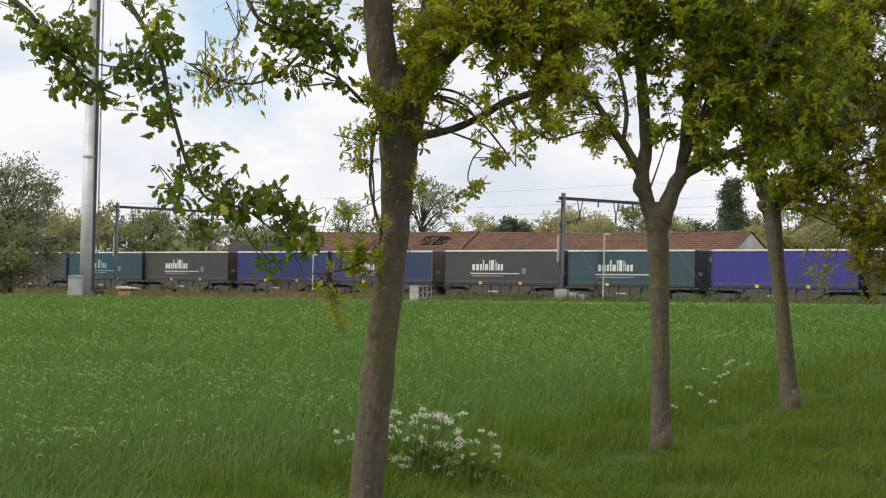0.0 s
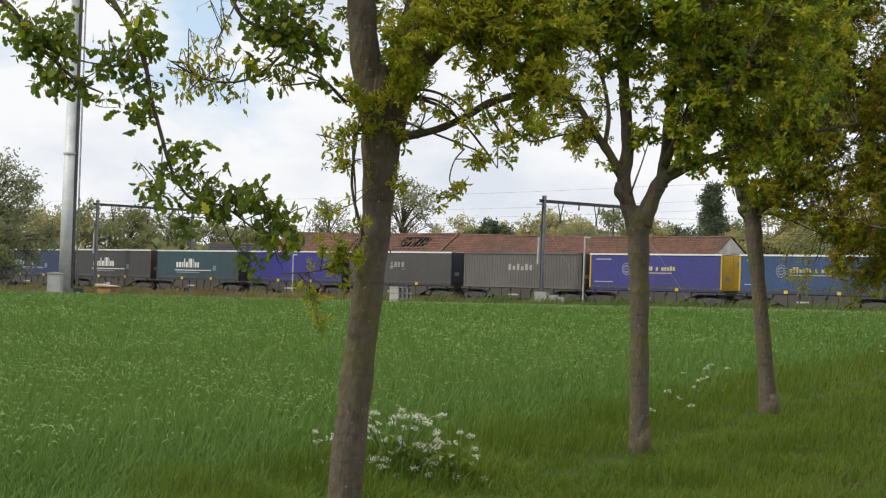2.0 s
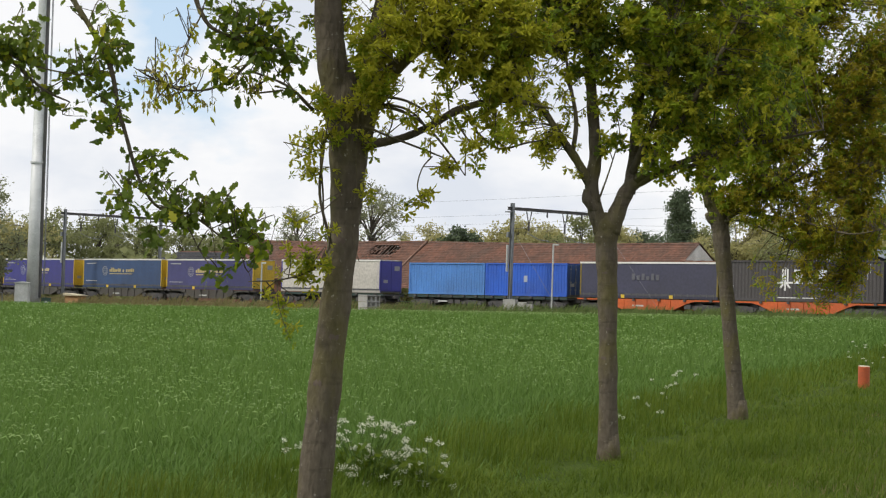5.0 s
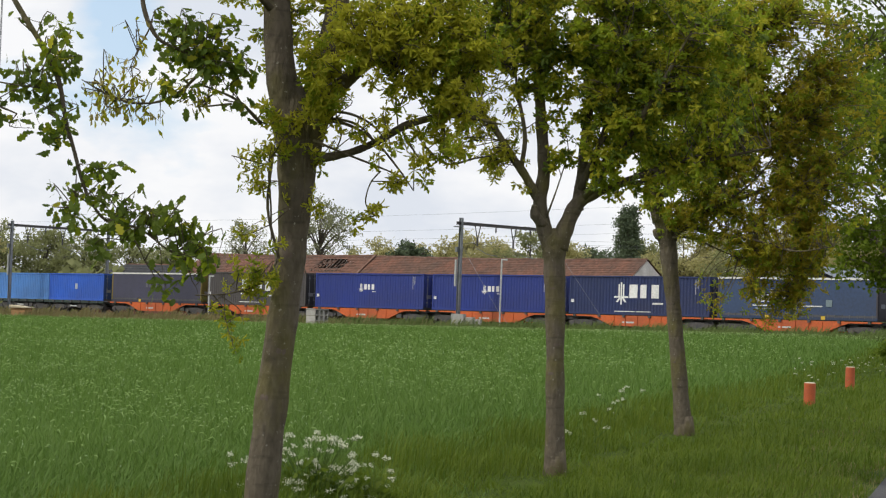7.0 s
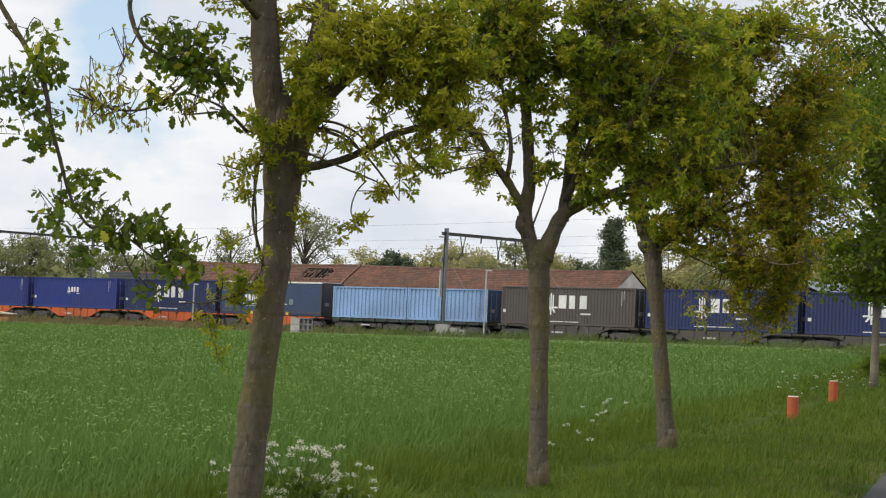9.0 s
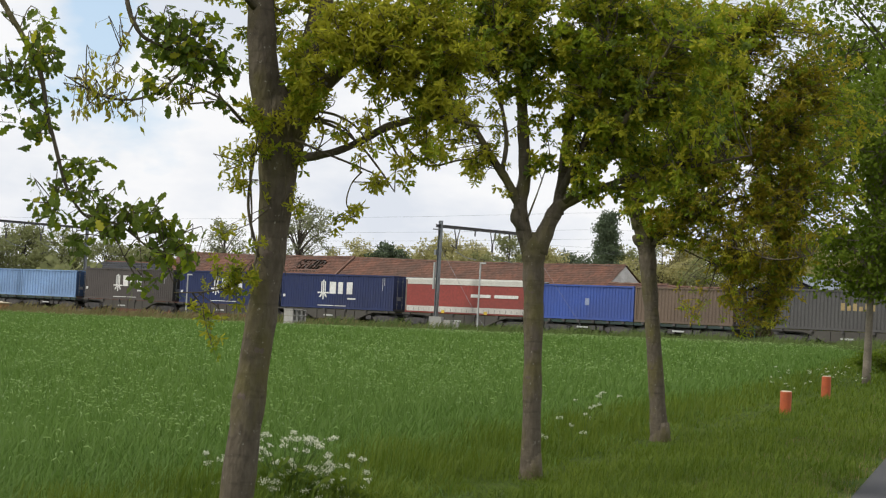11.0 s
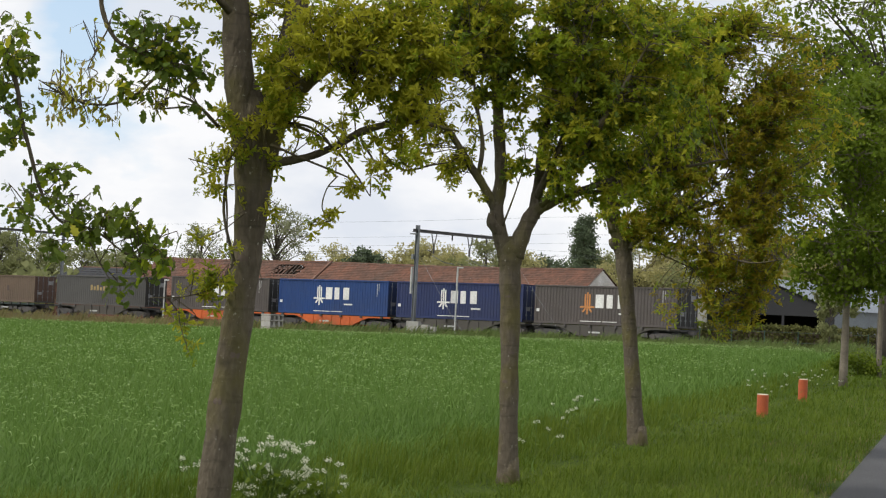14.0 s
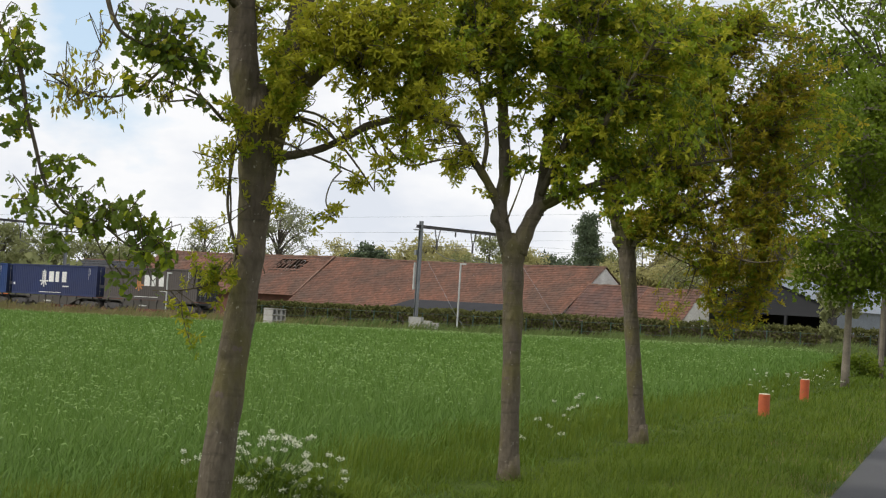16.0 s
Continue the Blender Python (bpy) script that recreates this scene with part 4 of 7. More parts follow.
def curtain_body(half, high, rgb, style, ink, ink2, end, label, rim=(0.76, 0.75, 0.71)):
    """A curtain-sided swap body: smooth tarpaulin, pale roof edge, strap row and buckles."""
    th = thing("curtain_sided_container", None, label, "container", "containers of the train")
    tarp = material("tarpaulin", rgb, tuple(0.8 * c + 0.006 for c in rgb), 0.5, 5.0, 0.6, bump=0.12, stain=0.25)
    for side in (-1, 1):
        n = 40
        vs = [(-half + 0.12 + (2 * half - 0.24) * i / n, side * (1.225 + 0.012 * math.sin(i * 1.7) + 0.008 * math.sin(i * 0.6 + 1))) for i in range(n + 1)]
        sh = Shape().add([(x, y, 0.34) for x, y in vs] + [(x, y - side * 0.01, high - 0.12) for x, y in vs], [(i, i + 1, i + n + 2, i + n + 1) for i in range(n)])
        part("curtain", sh, tarp, th, smooth=True)
        part("roof_rail", Shape().box(-half, half, side * 1.235 - 0.03, side * 1.235 + 0.03, high - 0.13, high), paint(rim), th, "pale roof edge rail")
        part("side_rail", Shape().box(-half, half, side * 1.225 - 0.03, side * 1.225 + 0.03, 0.0, 0.2), paint(tuple(0.7 * c for c in rgb)), th)
        part("skirt", Shape().box(-half, half, side * 1.2 - 0.02, side * 1.2 + 0.02, 0.2, 0.36), paint((0.09, 0.09, 0.10)), th)
    strap = Shape().box(-0.02, 0.02, -1.26, -1.245, 0.14, 0.4).mesh("strap", paint((0.13, 0.135, 0.145)))
    for i in range(22):
        part("strap", strap, None, th).location.x = -half + 0.4 + i * (2 * half - 0.8) / 21
    for x in (-half * 0.35, half * 0.35):
        part("load_plate", Shape().box(x - 0.17, x + 0.17, -1.265, -1.25, 0.02, 0.26), paint((0.72, 0.5, 0.05)), th, "small yellow plate")
    part("roof", Shape().box(-half, half, -1.22, 1.22, high - 0.05, high), paint(rim), th)
    part("floor", Shape().box(-half, half, -1.18, 1.18, 0.02, 0.16), M_DARKSTEEL, th)
    for x, y in itertools.product((-half, half), (-1.22, 1.22)):
        part("corner_post", Shape().box(x - (0.13 if x > 0 else 0), x + (0 if x > 0 else 0.13), y - 0.03 if y < 0 else y - 0.1, y + 0.1 if y < 0 else y + 0.03, 0, high), paint(end or rgb), th)
    ends(th, half, high, end or rgb, rods=end is None)
    marks(th, half, high, -1.25, style, ink, ink2)
    return th


WHITE, FADE = (0.78, 0.78, 0.76), (0.32, 0.30, 0.28)
D_GREY, TEAL, BLUE, PURPLE = (0.064, 0.063, 0.064), (0.024, 0.072, 0.095), (0.034, 0.044, 0.16), (0.046, 0.043, 0.25)
NAVY, BOX_GREY, BOX_BLUE, SKY = (0.022, 0.035, 0.115), (0.098, 0.084, 0.079), (0.025, 0.045, 0.24), (0.26, 0.41, 0.68)
ALB, YEL = (0.055, 0.055, 0.24), (0.62, 0.42, 0.03)
# kind, start and end along the train, height, colour, marks, ink, second ink, end colour, wagon, label
# end colours that only darken the side's hue have shade painted in
LOAD = [
    ("c", -579.3, -566.0, 2.85, (0.05, 0.06, 0.075), "", WHITE, WHITE, (0.05, 0.05, 0.2), GREY, "dark blue-grey curtain-sided container on a wagon"),
    ("c", -565.5, -551.9, 2.85, TEAL, "word", (0.3, 0.45, 0.5), WHITE, None, GREY, "teal curtain-sided container with faded white wordmark"),
    ("c", -551.2, -537.4, 2.85, D_GREY, "word", WHITE, WHITE, (0.07, 0.05, 0.05), GREY, "dark grey curtain-sided container with white wordmark"),
    ("c", -535.9, -522.4, 2.85, BLUE, "", WHITE, WHITE, None, GREY, "plain blue curtain-sided container on a wagon"),
    ("c", -521.7, -508.2, 2.85, (0.034, 0.052, 0.125), "word", (0.5, 0.56, 0.6), WHITE, (0.12, 0.1, 0.09), GREY, "dark blue curtain-sided container with pale wordmark"),
    ("c", -506.6, -493.1, 2.88, D_GREY, "word", WHITE, WHITE, (0.09, 0.06, 0.05), GREY, "dark grey curtain-sided container with white wordmark"),
    ("c", -492.1, -478.8, 2.85, (0.04, 0.08, 0.10), "word", WHITE, WHITE, (0.04, 0.04, 0.05), GREY, "teal-grey curtain-sided container with white wordmark"),
    ("c", -477.2, -463.8, 2.85, PURPLE, "", WHITE, WHITE, (0.03, 0.03, 0.15), GREY, "violet-blue curtain-sided container on a wagon"),
    ("c", -462.9, -449.6, 2.88, (0.082, 0.079, 0.078), "small", FADE, FADE, (0.03, 0.04, 0.05), GREY, "weathered grey curtain-sided container with faded logo"),
    ("b", -448.1, -434.7, 2.85, (0.15, 0.14, 0.135), "faded", (0.4, 0.38, 0.35), WHITE, (0.07, 0.055, 0.05), GREY, "weathered grey corrugated container with faded logo"),
    ("c", -433.8, -420.5, 2.85, ALB, "globe", (0.6, 0.52, 0.3), (0.35, 0.37, 0.45), YEL, GREY, "blue curtain-sided container with yellow end"),
    ("c", -418.9, -405.6, 2.85, (0.045, 0.085, 0.19), "globe", (0.5, 0.42, 0.2), (0.3, 0.32, 0.35), YEL, GREY, "faded blue curtain-sided container with yellow end"),
    ("c", -404.8, -391.5, 2.85, (0.07, 0.07, 0.19), "globe", (0.55, 0.45, 0.2), (0.3, 0.3, 0.35), YEL, GREY, "blue curtain-sided container with yellow end"),
    ("c", -387.5, -374.2, 2.85, (0.58, 0.55, 0.5), "sign", (0.3, 0.22, 0.12), WHITE, (0.05, 0.05, 0.28), GREEN, "dirty white curtain-sided container with blue end"),
    ("b", -370.6, -361.6, 2.62, (0.09, 0.25, 0.62), "", WHITE, WHITE, None, GREEN, "bright blue corrugated thirty-foot container"),
    ("b", -361.5, -352.5, 2.62, (0.035, 0.13, 0.60), "sign", (0.4, 0.45, 0.55), WHITE, (0.02, 0.06, 0.2), GREEN, "bright blue corrugated thirty-foot container with small logo"),
    ("c", -351.1, -337.5, 2.75, (0.06, 0.06, 0.10), "faded", (0.12, 0.12, 0.14), WHITE, (0.22, 0.17, 0.03), ORANGE, "dark blue-grey curtain-sided container with olive end"),
    ("b", -336.6, -323.2, 2.9, (0.082, 0.074, 0.074), "big", WHITE, WHITE, (0.03, 0.03, 0.035), ORANGE, "dark grey corrugated container with large white logo"),
    ("b", -321.9, -308.7, 2.9, BOX_BLUE, "small", WHITE, WHITE, None, ORANGE, "blue corrugated container with small white logo"),
    ("b", -307.7, -294.2, 2.9, BOX_BLUE, "small", WHITE, WHITE, None, ORANGE, "blue corrugated container with small white logo"),
    ("b", -292.9, -279.5, 2.9, NAVY, "big", WHITE, WHITE, None, ORANGE, "navy corrugated container with large white logo"),
    ("c", -278.8, -265.4, 2.9, (0.04, 0.07, 0.15), "word", WHITE, WHITE, (0.06, 0.05, 0.06), ORANGE, "slate blue curtain-sided container with white wordmark"),
    ("b", -264.0, -255.15, 2.6, SKY, "", WHITE, WHITE, None, GREEN, "pale blue corrugated container"),
    ("b", -255.05, -246.1, 2.6, SKY, "", WHITE, WHITE, (0.03, 0.07, 0.16), GREEN, "pale blue corrugated container"),
    ("b", -244.6, -231.2, 2.9, BOX_GREY, "big", WHITE, WHITE, (0.04, 0.04, 0.04), GREY, "dark grey corrugated container with large white logo"),
    ("b", -230.2, -216.8, 2.9, NAVY, "big", WHITE, WHITE, None, GREY, "navy corrugated container with large white logo"),
    ("b", -216.2, -202.4, 2.9, NAVY, "big", WHITE, WHITE, None, GREY, "navy corrugated container with large white logo"),
    ("c", -201.0, -187.7, 2.8, (0.30, 0.06, 0.05), "panel", WHITE, WHITE, (0.2, 0.16, 0.13), GREY, "red curtain-sided container with off-white stripes"),
    ("b", -186.2, -177.2, 2.6, (0.055, 0.105, 0.38), "sign", (0.3, 0.35, 0.5), WHITE, None, GREEN, "blue corrugated thirty-foot container with small logo"),
    ("b", -177.1, -168.2, 2.6, (0.165, 0.118, 0.085), "sign", (0.1, 0.07, 0.06), WHITE, (0.1, 0.055, 0.04), GREEN, "brown corrugated thirty-foot container with shade painted on its end"),
    ("b", -164.6, -151.0, 2.75, (0.095, 0.092, 0.09), "faded", (0.36, 0.27, 0.12), WHITE, (0.028, 0.026, 0.026), GREY, "dark grey corrugated container with faded ochre logo"),
    ("b", -147.3, -134.1, 2.9, BOX_GREY, "big", WHITE, (0.55, 0.24, 0.08), (0.03, 0.03, 0.03), ORANGE, "dark grey corrugated container with white and orange logo"),
    ("b", -132.8, -119.6, 2.9, (0.015, 0.055, 0.20), "big", WHITE, WHITE, (0.012, 0.03, 0.1), ORANGE, "deep blue corrugated container with white logo"),
    ("b", -118.6, -105.0, 2.9, NAVY, "big", WHITE, WHITE, None, GREY, "navy corrugated container with large white logo"),
    ("b", -103.8, -90.3, 2.9, BOX_GREY, "big", WHITE, (0.55, 0.24, 0.08), (0.025, 0.025, 0.027), GREY, "dark grey corrugated container with white and orange logo"),
]
WAGON_SAYS = {GREY: "grimy grey container wagon with fish-belly frame", ORANGE: "bright orange container wagon with fish-belly frame", GREEN: "dark green flat container wagon"}


def build_train():
    stock = {}
    for kind, u0, u1, high, rgb, style, ink, ink2, end, frame_rgb, label in LOAD:
        half, u = (u1 - u0) / 2, (u0 + u1) / 2
        wave = (0.44, 0.075) if rgb == SKY else (0.3, 0.04)
        load = box_container(half, high, rgb, style, ink, ink2, end, label, *wave) if kind == "b" else curtain_body(half, high, rgb, style, ink, ink2, end, label)
        TRAIN.append((load, u, 0.0))
        reach = round(half + 0.3, 1) if half > 6 else round(half + 0.02, 2)
        key = (reach, frame_rgb)
        if key not in stock:
            stock[key] = tagged(wagon(reach, frame_rgb, frame_rgb != GREEN), WAGON_SAYS[frame_rgb])
            w = stock[key]
        else:
            w = copy_thing(stock[key], Matrix())
        TRAIN.append((w, u, 0.0))


def train_pose(u, t):
    s = u - SPEED * (t - 14)
    if not (3.2 < t < 5.3 or 9.7 < t < 11.8):
        s += -0.22 if abs(t - round(t)) < 0.01 else 0.22
    p = at(s, TRAIN_Q, 0.8 + 0.0075 * (s + 100) + 1.15)
    return pose(p.x, p.y, p.z, 0, -SLOPE, -TH)


def motions():
    beats = [k * 0.5 for k in range(33)]
    for ob, u, _ in TRAIN:
        walk(ob, [(t, train_pose(u, t)) for t in beats])


# ================= farm behind the railway =================
def tiled_roof(parent, name, s0, s1, q_low, z_low, q_top, z_top, mat, base_z, q0, rows=16, sag=0.0, bite=None, rng=None):
    """A pitched roof face of overlapping tile courses, in the parent's space (x along, y across)."""
    rng = rng or np.random.default_rng(3)
    n = max(4, int((s1 - s0) / 0.26))
    sh = Shape()
    dy, dz = (q_top - q_low) / rows, (z_top - z_low) / rows
    for r in range(rows):
        for i in range(n):
            x0, x1 = s0 + (s1 - s0) * i / n, s0 + (s1 - s0) * (i + 1) / n
            if bite and bite[0] < (x0 + x1) / 2 < bite[1] and bite[2] <= r <= bite[3] and rng.random() < 0.72:
                continue
            d0 = -sag * math.sin(math.pi * i / n) * (r / rows)
            d1 = -sag * math.sin(math.pi * (i + 1) / n) * (r / rows)
            a = rng.uniform(-0.01, 0.03)
            y0, y1, za, zb = q_low + r * dy - 0.06, q_low + (r + 1) * dy, z_low + r * dz, z_low + (r + 1) * dz
            sh.add([(x0, y0, za + d0 + 0.022 + a), (x1, y0, za + d1 + 0.022 + a), (x1, y1, zb + d1 + 0.01), (x0, y1, zb + d0 + 0.01), (x0, y0, za + d0 - 0.02), (x1, y0, za + d1 - 0.02)], [(0, 1, 2, 3), (4, 5, 1, 0)])
    return part(name, sh, mat, parent)


def barn(label, s0, s1, q_low, z_low, q_top, z_top, q_back, z_back, wall, gable, tile, sag=0.0, bite=None, seed=1, rows=16):
    """A long tiled building parallel to the track."""
    z0 = float(rail_z((s0 + s1) / 2)) - 0.5
    th = thing("barn", lying((s0 + s1) / 2, 0, z0), label, "barn", "farm buildings")
    h = (s1 - s0) / 2
    lo, top, bk = z_low - z0, z_top - z0, z_back - z0
    for x0, x1, mat in ((-h, -h + 0.3, wall), (h - 0.3, h, gable)):
        ys = [(q_low + 0.5, 0), (q_low + 0.5, lo + 0.2), (q_top, top - 0.12), (q_back - 0.5, bk + 0.2), (q_back - 0.5, 0)]
        n = len(ys)
        sh = Shape().add([(x0, y, z) for y, z in ys] + [(x1, y, z) for y, z in ys], [tuple(range(n)), tuple(range(2 * n - 1, n - 1, -1))] + [(i, i + n, (i + 1) % n + n, (i + 1) % n) for i in range(n)])
        part("gable_wall", sh, mat, th)
    part("wall", Shape().box(-h + 0.3, h - 0.3, q_low + 0.5, q_low + 0.8, 0, lo + 0.25), wall, th)
    part("wall", Shape().box(-h + 0.3, h - 0.3, q_back - 0.8, q_back - 0.5, 0, bk + 0.25), wall, th)
    rng = np.random.default_rng(seed)
    front = tiled_roof(th, "roof_face", -h - 0.15, h + 0.12, q_low, lo, q_top, top, tile, z0, 0, rows, sag, bite, rng)
    tiled_roof(th, "roof_face", -h - 0.15, h + 0.12, q_back, bk, q_top, top, tile, z0, 0, 8, sag, None, rng)
    n = int(2 * h / 0.45)
    ridge = Shape()
    for i in range(n):
        x0, x1 = -h - 0.1 + 2 * h * i / n, -h - 0.1 + 2 * h * (i + 1) / n + 0.03
        d = -sag * math.sin(math.pi * (i + 0.5) / n) + rng.uniform(-0.025, 0.025)
        ridge.prism([(x0, top + d - 0.03), (x1, top + d - 0.03), (x1, top + d + 0.1), (x0, top + d + 0.08)], q_top - 0.16, q_top + 0.16)
    part("ridge", ridge, M_RIDGE, th, "pale mortared ridge tiles")
    if bite:
        raf = Shape()
        for k in range(9):
            x = bite[0] + (bite[1] - bite[0]) * k / 8
            raf.box(x - 0.06, x + 0.06, q_top - (q_top - q_low) * 0.42, q_top - 0.1, top - (top - lo) * 0.34 - 0.3, top - (top - lo) * 0.34 - 0.16)
            raf.tube([(x, q_low + 0.4, lo + 0.1), (x, q_top, top - 0.12)], 0.06, 4)
        part("rafter", raf, M_TIMBER, th, "bare timber rafters in a hole")
    return th, h, z0


def verge_board(th, x, q_low, lo, q_top, top):
    part("verge", Shape().tube([(x, q_low, lo + 0.1), (x, q_top, top + 0.1)], 0.1, 6), M_RIDGE, th, "pale mortar verge")


def build_farm():
    th, h, z0 = barn("long red-tiled barn with sagging ridge and a hole in its roof", -186, -157.9, 144.5, 2.95, 150, 7.25, 156, 2.8, M_BRICK, M_BRICK, M_TILE, 0.12, (6.6, 11.0, 16, 21), 4, 24)
    verge_board(th, h + 0.1, 144.5, 2.95 - z0, 150, 7.25 - z0)
    part("dark_doorway", Shape().box(h + 0.002, h + 0.03, 147.2, 148.0, 0.6, 2.6), M_TILE_DARK, th, "dark bricked-up doorway")
    th, h, z0 = barn("long red-tiled farmhouse barn with whitewashed gable", -157.4, -121.5, 143.2, 2.1, 150, 7.2, 157, 2.4, M_BRICK, M_WHITEWASH, M_TILE, 0.14, None, 7, 28)
    lean = thing("lean_to", lying(-133.8, 0, float(rail_z(-133)) - 0.5), "low dark corrugated lean-to roof on posts", "lean-to", "farm buildings")
    wave = [(-6.8 + 13.6 * i / 80, 0.05 * (i % 2)) for i in range(81)]
    rf = Shape().add([(x, 139.6, 1.95 + z) for x, z in wave] + [(x, 144.2, 3.15 + z) for x, z in wave], [(i, i + 1, i + 82, i + 81) for i in range(80)])
    part("roof_sheet", rf, M_SHEET_D, lean)
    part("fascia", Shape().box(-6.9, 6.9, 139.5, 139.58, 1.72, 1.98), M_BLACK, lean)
    for x in (-6.5, -2.2, 2.2, 6.5):
        part("post", Shape().box(x - 0.08, x + 0.08, 139.7, 139.86, -0.2, 1.8), M_TIMBER, lean)
    barn("lower red-tiled outbuilding with whitewashed gable", -121.3, -114.6, 143.5, 2.0, 147.6, 5.5, 149.3, 4.2, M_BRICK, M_WHITEWASH, M_TILE_DARK, 0.05, None, 9, 14)
    barn("lower red-tiled outbuilding with whitewashed gable", -114.3, -108.4, 143.8, 2.0, 147.4, 5.4, 149.0, 4.2, M_BRICK, M_WHITEWASH, M_TILE, 0.05, None, 10, 14)
    barn("long low building with dark tiled roof", -222, -190, 160, 4.4, 166, 6.35, 172, 4.2, M_BRICK, M_BRICK, M_SHEET_D, 0.0, None, 12, 6)
    # open metal shed, its gable to the railway
    z0 = float(rail_z(-104)) - 0.5
    sd_ = thing("metal_shed", lying(-103.6, 150, z0), "grey sheet-metal shed with a dark open front", "shed", "farm buildings")
    w, e, a, d = 7.2, 4.1, 6.5, 17.0
    part("front_wall", Shape().prism([(-w, 0), (-w, e), (0, a), (w, e), (w, 0), (w - 0.9, 0), (w - 0.9, 3.4), (-w + 0.9, 3.4), (-w + 0.9, 0)], 0, 0.15), M_SHEET_D, sd_)
    part("side_wall", Shape().box(-w, -w + 0.12, 0.15, d, 0, e), M_SHEET, sd_)
    part("side_wall", Shape().box(w - 0.12, w, 0.15, d, 0, e), M_SHEET, sd_)
    # back wall in near-black: the shed's inside shade is put into its colour
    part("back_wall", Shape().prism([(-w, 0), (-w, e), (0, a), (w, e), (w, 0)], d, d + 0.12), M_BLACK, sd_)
    for sgn in (-1, 1):
        wave = [(-0.3 + (d + 0.6) * i / 60, 0.05 * (i % 2)) for i in range(61)]
        rf = Shape().add([(sgn * (w + 0.3), y, e - 0.1 + z) for y, z in wave] + [(0, y, a + 0.05 + z) for y, z in wave], [(i, i + 1, i + 62, i + 61) for i in range(60)])
        part("roof_sheet", rf, M_SHEET, sd_)
    # near-black wall added across the shed to stand for the shade inside
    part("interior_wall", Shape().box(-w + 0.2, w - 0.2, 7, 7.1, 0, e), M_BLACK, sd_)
    for x in (-2.1, 2.1):
        part("post", Shape().box(x - 0.12, x + 0.12, 0.02, 0.2, 0, 3.4), M_SHEET_D, sd_)


def build_hedge():
    rng = np.random.default_rng(21)
    hedge = thing("hedge", None, "long clipped brownish-green hedge along the railway", "hedge")
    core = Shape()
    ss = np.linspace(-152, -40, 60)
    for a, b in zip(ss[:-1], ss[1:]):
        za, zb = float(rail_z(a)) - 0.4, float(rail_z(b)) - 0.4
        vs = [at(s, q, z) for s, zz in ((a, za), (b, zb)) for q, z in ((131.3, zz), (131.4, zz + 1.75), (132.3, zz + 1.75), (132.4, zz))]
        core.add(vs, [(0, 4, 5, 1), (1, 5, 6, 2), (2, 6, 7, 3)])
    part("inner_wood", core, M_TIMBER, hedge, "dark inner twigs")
    n = 46000
    s = rng.uniform(-152, -40, n)
    face = rng.random(n) < 0.7
    q = np.where(face, 131.25 + rng.normal(0, 0.12, n), rng.uniform(131.2, 132.5, n))
    top = 2.0 + 0.06 * np.sin(s * 0.9) + 0.05 * np.sin(s * 2.7)
    z = rail_z(s) - 0.4 + np.where(face, rng.uniform(0.05, 1.0, n) * top, top + rng.normal(0, 0.05, n))
    P = np.stack([s * AX + q * NX, s * AY + q * NY, z], 1)
    part("foliage", strew("foliage", CARD_V, CARD_F, P, turns(rng, n), rng.uniform(0.12, 0.3, n), M_HEDGE), M_HEDGE, hedge)
    fence = thing("mesh_fence", None, "thin green wire fence before the hedge", "fence")
    post = Shape().tube([(0, 0, -0.2), (0, 0, 1.75)], 0.045, 6).mesh("post", M_FENCE)
    for k in range(36):
        s0 = -150 + k * 3.0
        o = part("post", post, M_FENCE, fence)
        o.matrix_world = lying(s0, 130.7, float(rail_z(s0)) - 0.4)
    for dz in (0.3, 0.9, 1.65):
        part("wire", Shape().tube([at(s0, 130.68, float(rail_z(s0)) - 0.4 + dz) for s0 in range(-150, -40, 6)], 0.014, 4), M_FENCE, fence)


# ================= trees =================
def facing(base):
    """Unit directions to the right and away, as seen from the lane."""
    d = Vector((base[0], base[1], 0)).normalized()
    return Vector((d.y, -d.x, 0)), d


